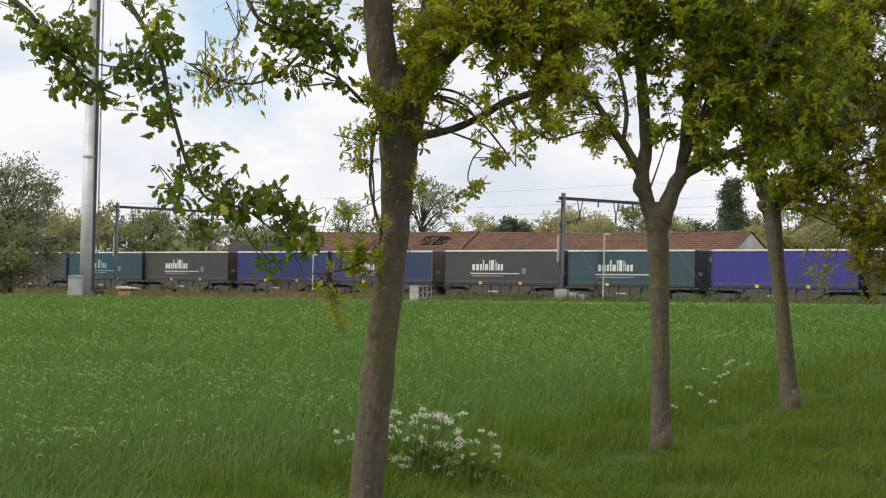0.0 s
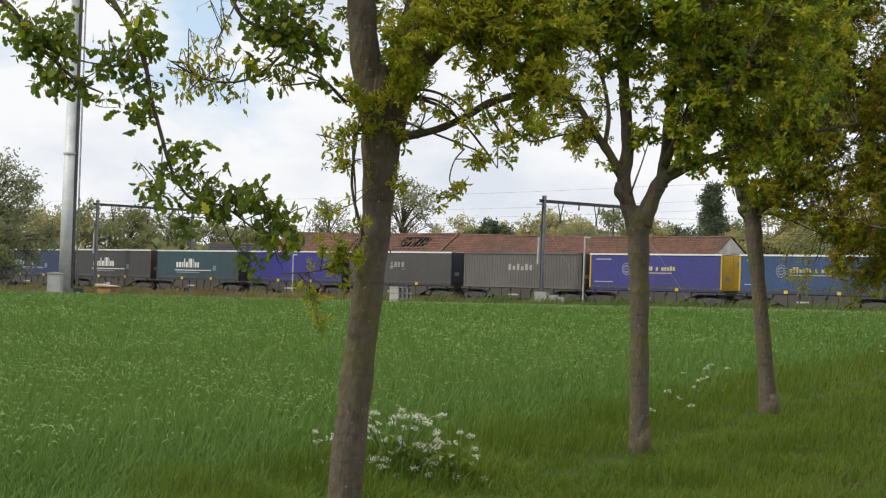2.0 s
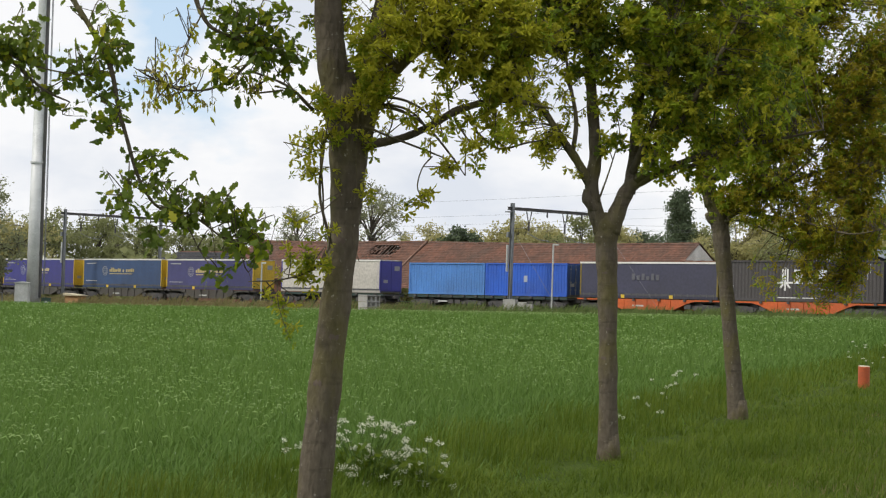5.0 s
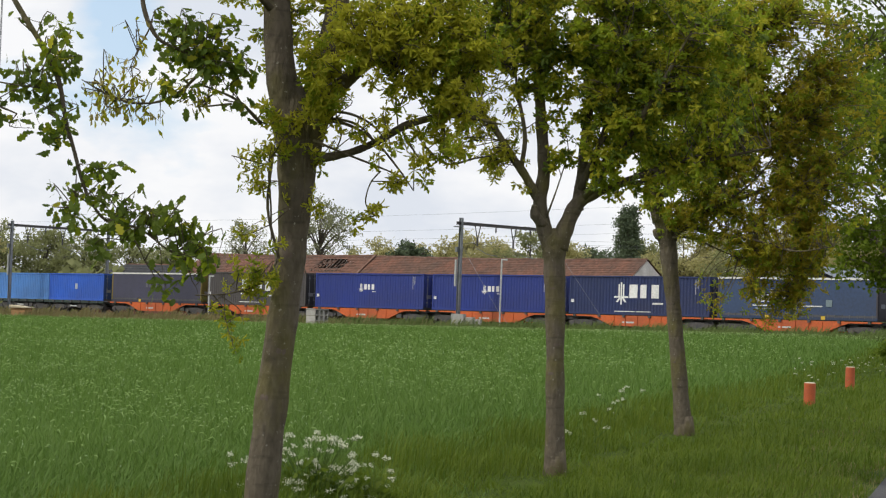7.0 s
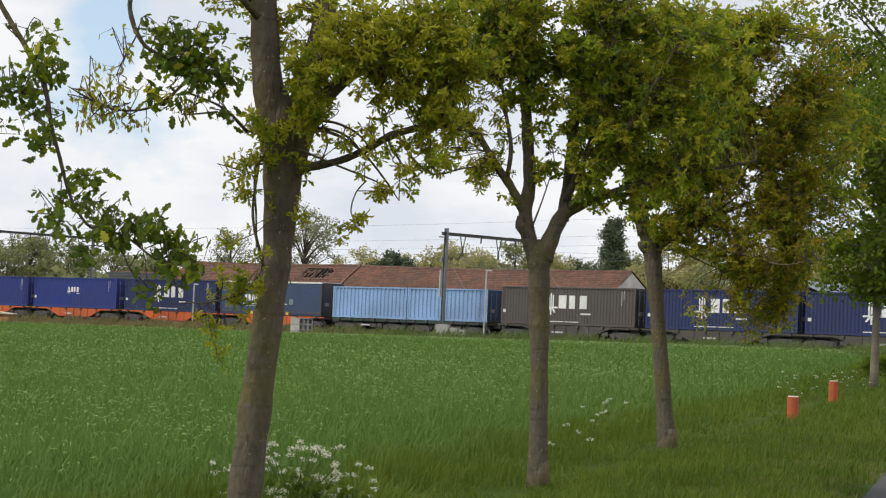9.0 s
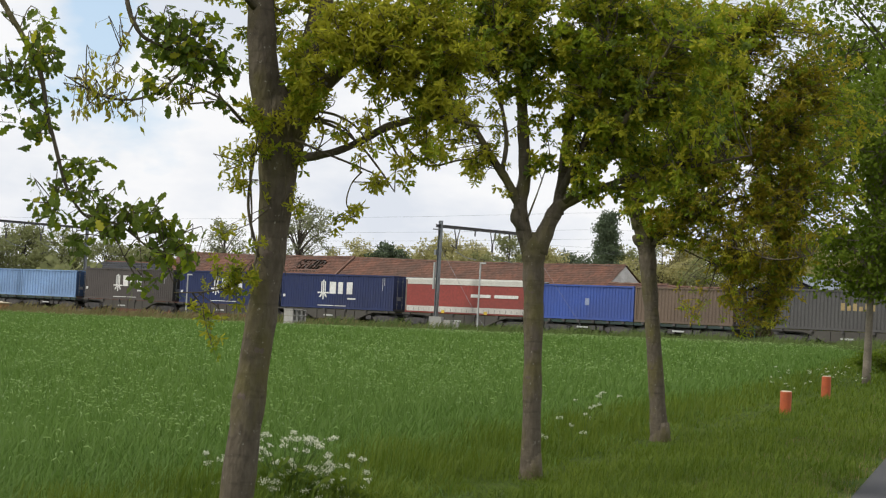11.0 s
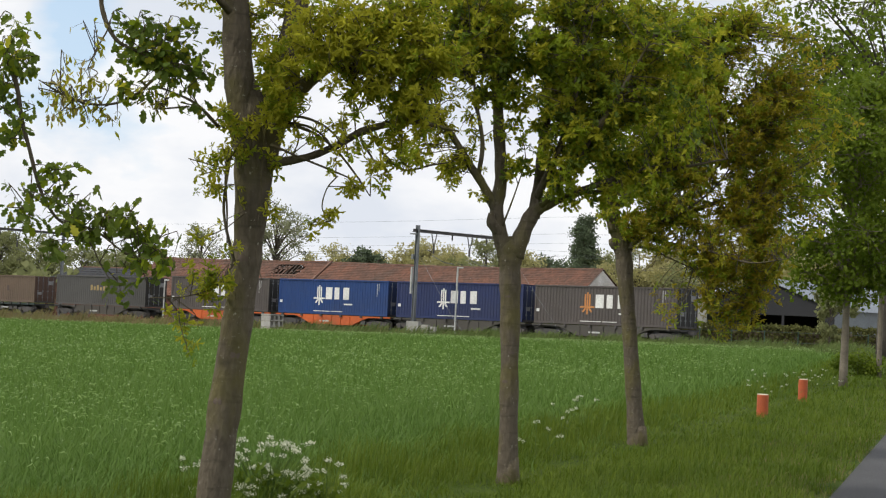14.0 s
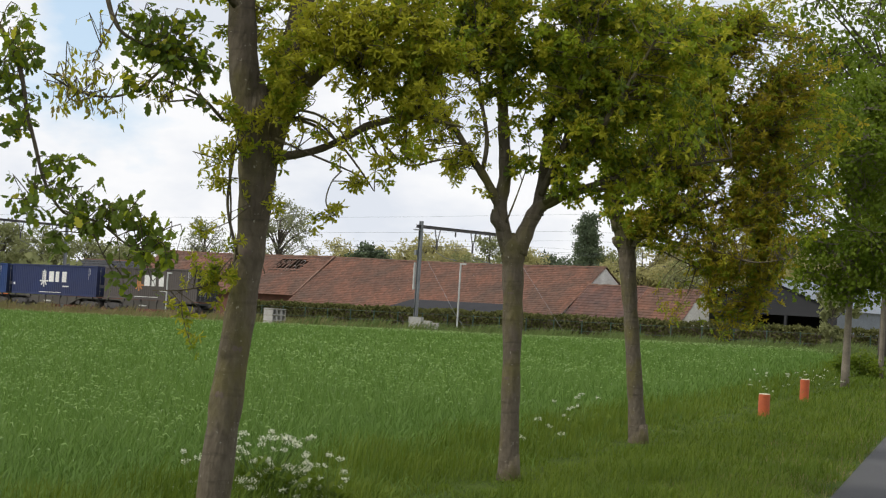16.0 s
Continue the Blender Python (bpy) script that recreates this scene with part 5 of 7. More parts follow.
def near_tree(label, base, limbs, groups, seed, twig_r=0.008, shoot=0.1):
    """An oak: limbs are (points, radii), points as right, away, up in metres from the base. Each group of twig ends is
    (clumps, leaves or tufts, leaf materials with shares, leaf length, scatter, droop, template); clumps are
    (right, away, up, spread right, spread away, spread up, count)."""
    rng = np.random.default_rng(seed)
    bx, by = base
    bz = float(ground_z(bx, by))
    right, away = facing(base)
    th = thing("oak_tree", Matrix.Translation((bx, by, bz)), label, "tree", "row of oaks")

    def place(p):
        return right * p[0] + away * p[1] + Vector((0, 0, p[2]))

    anchors = []
    for k, (pts, radii) in enumerate(limbs):
        path = bezier([place(p) for p in pts], 6)
        rr = np.interp(np.linspace(0, 1, len(path)), np.linspace(0, 1, len(radii)), radii)
        rr = rr * (1 + 0.04 * np.sin(np.arange(len(path)) * 1.3 + k) + rng.normal(0, 0.02, len(path)))
        sh = Shape().tube(path, list(rr), 18 if k == 0 else 9)
        if k == 0:
            sh.tube([place(pts[0]) + Vector((0, 0, z)) for z in (-0.25, 0.0, 0.12, 0.3)], [rr[0] * 1.35, rr[0] * 1.22, rr[0] * 1.08, rr[0] * 0.9], 18)
            part("trunk", sh, M_BARK, th, smooth=True)
            for z, a in ((1.02, 4.2), (1.35, 4.9), (1.9, 4.5)):
                i = min(range(len(path)), key=lambda j: abs(path[j].z - z))
                o = right * math.cos(a) * rr[i] * 0.94 + away * math.sin(a) * rr[i] * 0.94
                part("branch_scar", Shape().tube([path[i] + o * 0.8, path[i] + o * 1.02, path[i] + o * 1.06], [0.045, 0.03, 0.01], 9), M_TIMBER, th, "dark healed branch scar")
        else:
            part("limb", sh, M_BARK, th, smooth=True)
            anchors += [(p, r) for p, r in zip(path, rr)][1:]
    ap = np.array([tuple(p) for p, r in anchors])
    for clumps, leaves, mats, leaf, scatter, droop, (tv, tf) in groups:
        twigs, tips = Shape(), []
        for cx, cy, cz, sx, sy, sz, count in clumps:
            for _ in range(count):
                e = rng.normal(size=3)
                e = e / np.linalg.norm(e) * rng.random() ** 0.45
                c = np.array(place((cx + e[0] * sx, cy + e[1] * sy * 1.7, cz + e[2] * sz)))
                d2 = ((ap - c) ** 2).sum(1) + 0.5 * np.maximum(ap[:, 2] - c[2] - 0.1, 0)
                a = Vector(ap[d2.argmin() if rng.random() < 0.7 else np.argsort(d2)[min(4, len(d2) - 1)]])
                c = Vector(c)
                m = a.lerp(c, 0.5) + Vector(tuple(rng.normal(0, 0.07, 3))) + Vector((0, 0, 0.05))
                far = (c - a).length
                twigs.tube(bezier([a, m, c], 3), [twig_r * (0.6 + 0.5 * far)] + [twig_r * 0.6] * 3 + [twig_r * 0.45, twig_r * 0.3, twig_r * 0.18], 5, cap=False)
                for f in (1.0, 0.88, 0.76, 0.64, 0.52):
                    p = m.lerp(c, f * 2 - 1)
                    q = p + Vector(tuple(rng.normal(0, shoot, 3))) * (1.35 - f)
                    if f < 1:
                        twigs.tube([p, q], [twig_r * 0.28, twig_r * 0.16], 3, cap=False)
                    tips.append(tuple(q))
        tagged(part("twig_mass", twigs, M_BARK, th), kind="stuff")
        tips = np.array(tips)
        shares = rng.choice(len(mats), len(tips), p=[w for _, w in mats])
        for k, (mat, _) in enumerate(mats):
            mine = tips[shares == k]
            if len(mine):
                n = int(leaves * len(mine) / len(tips))
                P = mine[rng.permutation(np.resize(np.arange(len(mine)), n))] + rng.normal(0, scatter, (n, 3)) * (1, 1, 0.85)
                tagged(part("foliage", strew("foliage", tv, tf, P, turns(rng, n, droop), rng.uniform(0.5, 1.2, n) * leaf, mat), mat, th), kind="stuff")
    return th


def build_oaks():
    # first oak
    limbs = [
        ([(-0.02, 0, 0), (0.02, 0, 0.6), (0.06, 0, 1.15), (0.115, 0, 1.72), (0.14, 0, 2.1), (0.145, 0, 2.45), (0.12, 0.01, 2.75), (0.07, 0.03, 3.0)], [0.112, 0.1, 0.097, 0.089, 0.095, 0.117, 0.12, 0.07]),
        ([(0.135, 0.0, 2.4), (0.075, 0.0, 2.75), (0.015, 0.02, 3.1), (-0.02, 0.06, 3.5), (-0.06, 0.1, 4.2), (0.0, 0.2, 5.2)], [0.085, 0.098, 0.094, 0.084, 0.06, 0.03]),
        ([(0.20, 0, 2.5), (0.31, -0.05, 2.85), (0.5, -0.1, 3.07), (0.75, -0.1, 3.25), (1.2, -0.2, 3.6), (1.7, -0.2, 4.2)], [0.075, 0.052, 0.044, 0.038, 0.03, 0.015]),
        ([(0.16, 0.03, 2.5), (0.25, 0.08, 2.95), (0.36, 0.15, 3.5), (0.4, 0.2, 4.3), (0.6, 0.2, 5.2)], [0.1, 0.088, 0.07, 0.045, 0.02]),
        ([(0.2, -0.05, 2.5), (0.45, -0.15, 2.55), (0.63, -0.2, 2.63), (0.8, -0.25, 2.73), (1.06, -0.3, 2.79), (1.35, -0.3, 2.75)], [0.03, 0.023, 0.022, 0.024, 0.018, 0.006]),
        ([(0.22, -0.1, 2.74), (0.42, -0.2, 2.72), (0.6, -0.25, 2.62), (0.75, -0.3, 2.45), (0.84, -0.3, 2.33)], [0.011, 0.01, 0.008, 0.006, 0.003]),
        ([(0.24, -0.1, 2.62), (0.4, -0.2, 2.55), (0.62, -0.25, 2.47), (0.8, -0.3, 2.4)], [0.008, 0.007, 0.006, 0.003]),
        ([(0.26, -0.1, 2.8), (0.45, -0.2, 2.78), (0.6, -0.25, 2.7), (0.7, -0.3, 2.55)], [0.009, 0.008, 0.006, 0.003]),
        ([(-0.05, -0.1, 3.4), (-0.6, -0.5, 3.9), (-1.2, -0.8, 3.98), (-1.58, -0.9, 3.7), (-1.52, -0.9, 3.37), (-1.41, -0.9, 3.17), (-1.37, -0.9, 3.1)], [0.022, 0.02, 0.018, 0.017, 0.016, 0.015, 0.015]),
        ([(-1.2, -0.8, 3.98), (-1.7, -0.9, 3.75), (-1.95, -0.9, 3.4), (-2.06, -0.9, 3.16), (-2.02, -0.9, 3.12)], [0.02, 0.017, 0.015, 0.014, 0.014]),
        ([(-0.1, -0.1, 3.5), (-0.45, -0.4, 3.75), (-0.72, -0.5, 3.6), (-0.79, -0.5, 3.4), (-0.76, -0.5, 3.25), (-0.72, -0.5, 3.18)], [0.017, 0.016, 0.015, 0.014, 0.014, 0.013]),
        ([(-2.06, -0.9, 3.16), (-1.95, -0.9, 3.08), (-1.88, -0.9, 2.97), (-1.73, -0.9, 2.82), (-1.57, -0.9, 2.69), (-1.43, -0.9, 2.63)], [0.018, 0.014, 0.012, 0.01, 0.008, 0.004]),
        ([(-1.41, -0.9, 3.17), (-1.31, -0.9, 3.02), (-1.21, -0.9, 2.83), (-1.16, -0.9, 2.61), (-1.11, -0.9, 2.45), (-1.05, -0.9, 2.26), (-0.99, -0.9, 2.14), (-0.9, -0.9, 2.05), (-0.73, -0.9, 2.02), (-0.57, -0.9, 1.91), (-0.46, -0.9, 1.85)], [0.016, 0.015, 0.014, 0.012, 0.011, 0.01, 0.009, 0.008, 0.007, 0.005, 0.003]),
        ([(-1.88, -0.9, 2.94), (-1.73, -0.9, 2.86), (-1.57, -0.9, 2.81), (-1.43, -0.9, 2.79), (-1.32, -0.9, 2.78)], [0.007, 0.006, 0.005, 0.004, 0.003]),
        ([(-1.05, -0.9, 2.26), (-1.08, -0.9, 2.18), (-1.09, -0.9, 2.12)], [0.005, 0.004, 0.002]),
        ([(-0.79, -0.9, 2.0), (-0.73, -0.9, 1.92), (-0.69, -0.9, 1.84)], [0.006, 0.005, 0.002]),
        ([(-0.76, -0.5, 3.25), (-0.7, -0.5, 3.15), (-0.62, -0.5, 3.1), (-0.42, -0.5, 3.03)], [0.014, 0.012, 0.01, 0.006]),
        ([(-0.08, -0.2, 2.7), (-0.22, -0.4, 2.81), (-0.42, -0.4, 2.89)], [0.012, 0.008, 0.004]),
        ([(-0.45, -0.5, 2.94), (-0.55, -0.5, 2.84), (-0.68, -0.5, 2.77), (-0.84, -0.5, 2.76), (-0.99, -0.5, 2.81), (-1.12, -0.5, 2.88)], [0.009, 0.008, 0.007, 0.006, 0.005, 0.003]),
        ([(-0.85, -0.5, 2.95), (-0.8, -0.5, 3.08), (-0.75, -0.5, 3.18), (-0.73, -0.5, 3.25)], [0.003, 0.004, 0.005, 0.006]),
        ([(-0.25, -0.5, 2.78), (-0.38, -0.5, 2.76), (-0.46, -0.5, 2.75)], [0.006, 0.005, 0.003]),
        ([(-0.0, -0.14, 2.55), (-0.02, -0.14, 2.4), (-0.0, -0.14, 2.2), (0.01, -0.14, 2.0)], [0.007, 0.007, 0.006, 0.004]),
        ([(0.2, -0.14, 2.71), (0.19, -0.14, 2.44), (0.2, -0.14, 2.27), (0.18, -0.14, 2.07), (0.2, -0.14, 1.9), (0.23, -0.14, 1.8)], [0.004, 0.004, 0.004, 0.004, 0.003, 0.003]),
        ([(0.32, -0.2, 2.75), (0.46, -0.2, 2.73), (0.56, -0.2, 2.67), (0.63, -0.2, 2.58)], [0.008, 0.008, 0.006, 0.003]),
        ([(0.37, -0.2, 2.76), (0.4, -0.2, 2.65), (0.36, -0.2, 2.53)], [0.006, 0.005, 0.003]),
        ([(0.76, -0.3, 2.68), (0.81, -0.3, 2.6), (0.88, -0.3, 2.5)], [0.007, 0.006, 0.003]),
        ([(0.64, -0.3, 3.08), (0.7, -0.3, 2.98), (0.72, -0.3, 2.81), (0.74, -0.3, 2.65)], [0.006, 0.006, 0.005, 0.003]),
        ([(0.64, -0.3, 2.44), (0.58, -0.3, 2.36), (0.56, -0.3, 2.24), (0.63, -0.3, 2.16)], [0.005, 0.004, 0.004, 0.002]),
        ([(0.97, -0.3, 2.72), (1.07, -0.3, 2.82), (1.15, -0.3, 2.96), (1.22, -0.3, 3.13)], [0.016, 0.013, 0.01, 0.006]),
        ([(0.89, -0.3, 2.6), (1.03, -0.3, 2.5), (1.2, -0.3, 2.54), (1.3, -0.3, 2.56)], [0.008, 0.007, 0.006, 0.003]),
        ([(0.06, -0.1, 1.9), (-0.02, -0.15, 2.2), (0.0, -0.17, 2.5)], [0.01, 0.009, 0.006]),
        ([(0.06, -0.12, 1.9), (-0.04, -0.18, 1.75), (-0.22, -0.3, 1.68), (-0.42, -0.35, 1.66)], [0.008, 0.007, 0.005, 0.003]),
    ]
    spray = [
        (-1.98, -0.9, 3.05, 0.05, 0.12, 0.06, 3), (-1.82, -0.9, 2.94, 0.09, 0.12, 0.07, 11), (-1.66, -0.9, 2.93, 0.1, 0.12, 0.08, 12), (-1.7, -0.9, 2.69, 0.1, 0.12, 0.07, 7), (-1.63, -0.9, 2.6, 0.06, 0.12, 0.05, 3), (-1.76, -0.9, 2.66, 0.05, 0.12, 0.05, 2),
        (-1.48, -0.9, 2.76, 0.05, 0.12, 0.03, 1), (-1.35, -0.9, 2.78, 0.09, 0.12, 0.06, 8), (-1.21, -0.9, 2.92, 0.1, 0.12, 0.07, 12), (-1.27, -0.9, 2.7, 0.08, 0.12, 0.05, 4), (-1.28, -0.9, 2.56, 0.09, 0.12, 0.04, 4), (-1.12, -0.9, 2.58, 0.04, 0.12, 0.04, 2),
        (-1.26, -0.9, 2.46, 0.03, 0.12, 0.03, 1), (-1.22, -0.9, 3.13, 0.08, 0.12, 0.04, 3), (-0.98, -0.9, 2.32, 0.05, 0.12, 0.05, 4), (-0.93, -0.9, 2.2, 0.05, 0.12, 0.06, 4), (-0.84, -0.9, 2.06, 0.08, 0.12, 0.08, 10), (-0.73, -0.9, 2.04, 0.06, 0.12, 0.05, 3),
        (-1.09, -0.9, 2.05, 0.06, 0.12, 0.08, 8), (-0.96, -0.9, 1.85, 0.04, 0.12, 0.05, 3), (-0.6, -0.9, 2.07, 0.1, 0.12, 0.08, 11), (-0.44, -0.9, 2.02, 0.06, 0.12, 0.06, 4), (-0.36, -0.9, 1.85, 0.08, 0.12, 0.09, 12), (-0.6, -0.9, 1.72, 0.08, 0.12, 0.02, 2),
        (-0.54, -0.9, 1.64, 0.03, 0.12, 0.05, 2),
    ]
    spray_high = [
        (-0.52, -0.5, 3.12, 0.11, 0.12, 0.08, 11), (-0.36, -0.5, 3.05, 0.12, 0.12, 0.11, 16), (-0.21, -0.5, 3.02, 0.08, 0.12, 0.09, 10), (-0.63, -0.5, 2.88, 0.06, 0.12, 0.06, 3), (-0.4, -0.5, 2.85, 0.08, 0.12, 0.05, 3), (-0.15, -0.5, 2.74, 0.04, 0.12, 0.06, 2),
        (-0.56, -0.5, 3.22, 0.11, 0.12, 0.04, 4), (-0.29, -0.5, 3.21, 0.11, 0.12, 0.05, 5),
    ]
    fringe = [
        (-0.88, -0.5, 2.9, 0.09, 0.12, 0.09, 10), (-1.0, -0.5, 2.7, 0.07, 0.12, 0.09, 9), (-0.92, -0.5, 2.75, 0.07, 0.12, 0.05, 5), (-0.8, -0.5, 2.68, 0.03, 0.12, 0.05, 3), (-0.67, -0.5, 2.66, 0.02, 0.12, 0.04, 2), (-0.44, -0.5, 2.75, 0.08, 0.12, 0.03, 6),
        (-1.07, -0.5, 2.82, 0.05, 0.12, 0.05, 3), (-0.8, -0.5, 3.07, 0.03, 0.12, 0.09, 3),
    ]
    crown = [
        (0.26, -0.35, 2.88, 0.11, 0.12, 0.15, 18), (0.19, -0.35, 3.06, 0.1, 0.12, 0.15, 10), (0.07, 0.25, 3.32, 0.13, 0.12, 0.07, 6), (-0.05, 0.25, 3.21, 0.07, 0.12, 0.11, 3), (0.4, -0.35, 3.22, 0.13, 0.12, 0.09, 9), (0.67, -0.35, 3.19, 0.22, 0.13, 0.12, 29),
        (0.94, -0.35, 3.15, 0.2, 0.14, 0.15, 36), (0.8, -0.35, 2.96, 0.15, 0.12, 0.07, 9), (0.98, -0.35, 2.9, 0.15, 0.12, 0.11, 18), (0.64, -0.35, 2.77, 0.1, 0.12, 0.07, 2), (0.44, -0.35, 3.07, 0.13, 0.12, 0.07, 3), (0.89, -0.35, 2.61, 0.12, 0.12, 0.08, 4),
        (0.69, -0.35, 2.59, 0.07, 0.12, 0.07, 2), (0.9, -0.35, 2.48, 0.09, 0.12, 0.04, 2), (1.05, -0.35, 2.6, 0.08, 0.12, 0.1, 4), (0.76, -0.35, 2.36, 0.1, 0.12, 0.03, 2), (0.59, -0.35, 2.19, 0.05, 0.12, 0.05, 2), (0.87, -0.35, 2.37, 0.05, 0.12, 0.03, 1),
        (0.62, -0.35, 2.45, 0.07, 0.12, 0.03, 1), (0.51, -0.35, 2.9, 0.08, 0.12, 0.08, 1), (1.11, -0.35, 3.12, 0.17, 0.13, 0.17, 31), (1.24, -0.35, 3.19, 0.13, 0.12, 0.13, 18), (1.14, -0.35, 2.79, 0.1, 0.12, 0.12, 7), (0.35, -0.35, 2.63, 0.08, 0.12, 0.08, 1),
        (0.5, -0.35, 2.62, 0.08, 0.12, 0.04, 1), (0.25, -0.35, 2.66, 0.06, 0.12, 0.05, 2),
    ]
    crown_top = [
        (-0.05, 0.35, 3.51, 0.17, 0.12, 0.09, 10), (0.2, 0.35, 3.49, 0.15, 0.12, 0.11, 13), (0.42, -0.35, 3.41, 0.17, 0.12, 0.11, 22), (0.66, -0.35, 3.4, 0.17, 0.12, 0.11, 22), (0.89, -0.35, 3.39, 0.17, 0.12, 0.13, 28), (0.33, -0.35, 3.21, 0.12, 0.12, 0.09, 7),
        (0.6, -0.35, 3.2, 0.13, 0.12, 0.07, 7), (-0.31, -0.35, 3.41, 0.12, 0.12, 0.04, 3), (1.1, -0.35, 3.37, 0.13, 0.12, 0.15, 23),
    ]
    sprouts = [
        (-0.05, -0.17, 2.83, 0.04, 0.12, 0.03, 2), (0.05, -0.17, 2.69, 0.06, 0.12, 0.04, 4), (0.1, -0.17, 2.55, 0.07, 0.12, 0.05, 6), (-0.08, -0.17, 2.52, 0.04, 0.12, 0.06, 3), (-0.12, -0.17, 2.34, 0.05, 0.12, 0.05, 3), (-0.04, -0.17, 2.43, 0.05, 0.12, 0.04, 2),
        (0.01, -0.17, 2.59, 0.03, 0.12, 0.03, 1), (0.27, -0.17, 2.19, 0.05, 0.12, 0.03, 2), (0.26, -0.17, 2.48, 0.06, 0.12, 0.03, 3), (-0.2, -0.27, 2.06, 0.05, 0.12, 0.02, 2), (-0.14, -0.27, 1.82, 0.11, 0.12, 0.05, 6), (-0.01, -0.17, 1.77, 0.07, 0.12, 0.07, 5),
        (0.0, -0.17, 1.96, 0.03, 0.12, 0.03, 1), (-0.08, -0.27, 1.65, 0.06, 0.12, 0.03, 2), (-0.21, -0.27, 1.5, 0.07, 0.12, 0.02, 2), (-0.15, -0.27, 1.32, 0.08, 0.12, 0.03, 2),
    ]
    overhead = [(0.4, 0.1, 4.4, 1.5, 1.0, 0.7, 50), (1.1, 0.3, 3.65, 0.6, 0.4, 0.3, 20), (-0.6, -0.4, 3.75, 0.6, 0.4, 0.25, 26)]
    near_tree("oak with mossy grey-brown trunk and young yellow-green leaves", (-0.415, 12.64), limbs, [
        (spray, 1500, [(M_LEAF_G, 0.2), (M_LEAF_D, 0.76), (M_LEAF_Y, 0.04)], 0.076, 0.018, 0.7, (LEAF_V, LEAF_F)),
        (spray_high, 600, [(M_LEAF_G, 0.3), (M_LEAF_D, 0.62), (M_LEAF_Y, 0.08)], 0.076, 0.018, 0.7, (LEAF_V, LEAF_F)),
        (fringe, 380, [(M_LEAF_Y, 0.6), (M_CATKIN, 0.4)], 0.05, 0.016, 1.8, (SLIM_V, SLIM_F)),
        (crown + crown_top, 2700, [(M_LEAF_Y, 0.74), (M_LEAF_G, 0.26)], 0.06, 0.012, 0.8, TUFT_SLIM),
        (sprouts, 260, [(M_LEAF_Y, 0.75), (M_LEAF_G, 0.25)], 0.058, 0.008, 0.4, TUFT_SLIM),
        (overhead, 460, [(M_LEAF_Y, 0.6), (M_LEAF_G, 0.4)], 0.075, 0.02, 0.8, TUFT_SLIM)], 31, twig_r=0.0055, shoot=0.035)

    # second oak, forked
    limbs = [
        ([(0, 0, 0), (-0.03, 0, 0.9), (-0.06, 0, 1.72), (-0.085, 0, 2.15), (-0.09, 0, 2.36), (-0.08, 0, 2.5)], [0.106, 0.092, 0.1, 0.112, 0.12, 0.03]),
        ([(-0.13, 0, 2.3), (-0.2, 0, 2.5), (-0.25, 0, 2.76), (-0.22, 0, 3.09), (-0.26, 0, 3.5), (-0.3, 0.05, 3.95), (-0.33, 0.1, 4.6), (-0.2, 0.1, 5.6)], [0.085, 0.08, 0.07, 0.066, 0.06, 0.05, 0.035, 0.015]),
        ([(-0.05, 0, 2.3), (0.03, 0, 2.55), (0.13, 0, 2.76), (0.26, -0.05, 2.83), (0.52, -0.1, 2.96), (1.0, -0.2, 3.14), (1.5, -0.25, 3.24), (2.0, -0.3, 3.36)], [0.1, 0.085, 0.075, 0.05, 0.036, 0.028, 0.018, 0.007]),
        ([(0.12, 0, 2.7), (0.16, 0.05, 3.04), (0.19, 0.1, 3.55), (0.3, 0.1, 4.2), (0.4, 0.1, 5.2)], [0.07, 0.055, 0.045, 0.03, 0.015]),
        ([(-0.24, 0, 2.72), (-0.4, -0.1, 3.0), (-0.55, -0.15, 3.2), (-0.77, -0.2, 3.52), (-1.1, -0.3, 3.85)], [0.05, 0.045, 0.04, 0.03, 0.012]),
        ([(0.16, 0, 3.0), (0.35, -0.1, 3.15), (0.6, -0.3, 3.5), (0.9, -0.4, 4.0)], [0.03, 0.025, 0.02, 0.01]),
        ([(0.2, -0.05, 2.82), (0.5, -0.3, 3.25), (0.8, -0.45, 3.75), (1.2, -0.5, 4.5)], [0.045, 0.036, 0.026, 0.01]),
        ([(0.15, 0.0, 2.9), (0.38, -0.25, 3.5), (0.5, -0.4, 4.1), (0.55, -0.4, 4.9)], [0.04, 0.032, 0.024, 0.01]),
        ([(-0.45, -0.12, 3.06), (-0.42, -0.2, 3.4), (-0.5, -0.25, 3.8), (-0.6, -0.3, 4.4)], [0.026, 0.022, 0.017, 0.008]),
        ([(0.5, -0.1, 2.95), (0.8, -0.2, 3.0), (1.1, -0.3, 3.18), (1.45, -0.4, 3.3)], [0.022, 0.017, 0.012, 0.006]),
        ([(-0.18, -0.05, 2.6), (-0.08, -0.15, 2.9), (0.02, -0.2, 3.25)], [0.011, 0.008, 0.004]),
        ([(-0.2, -0.03, 2.52), (-0.29, -0.08, 2.62), (-0.3, -0.1, 2.72)], [0.05, 0.055, 0.03]),
    ]
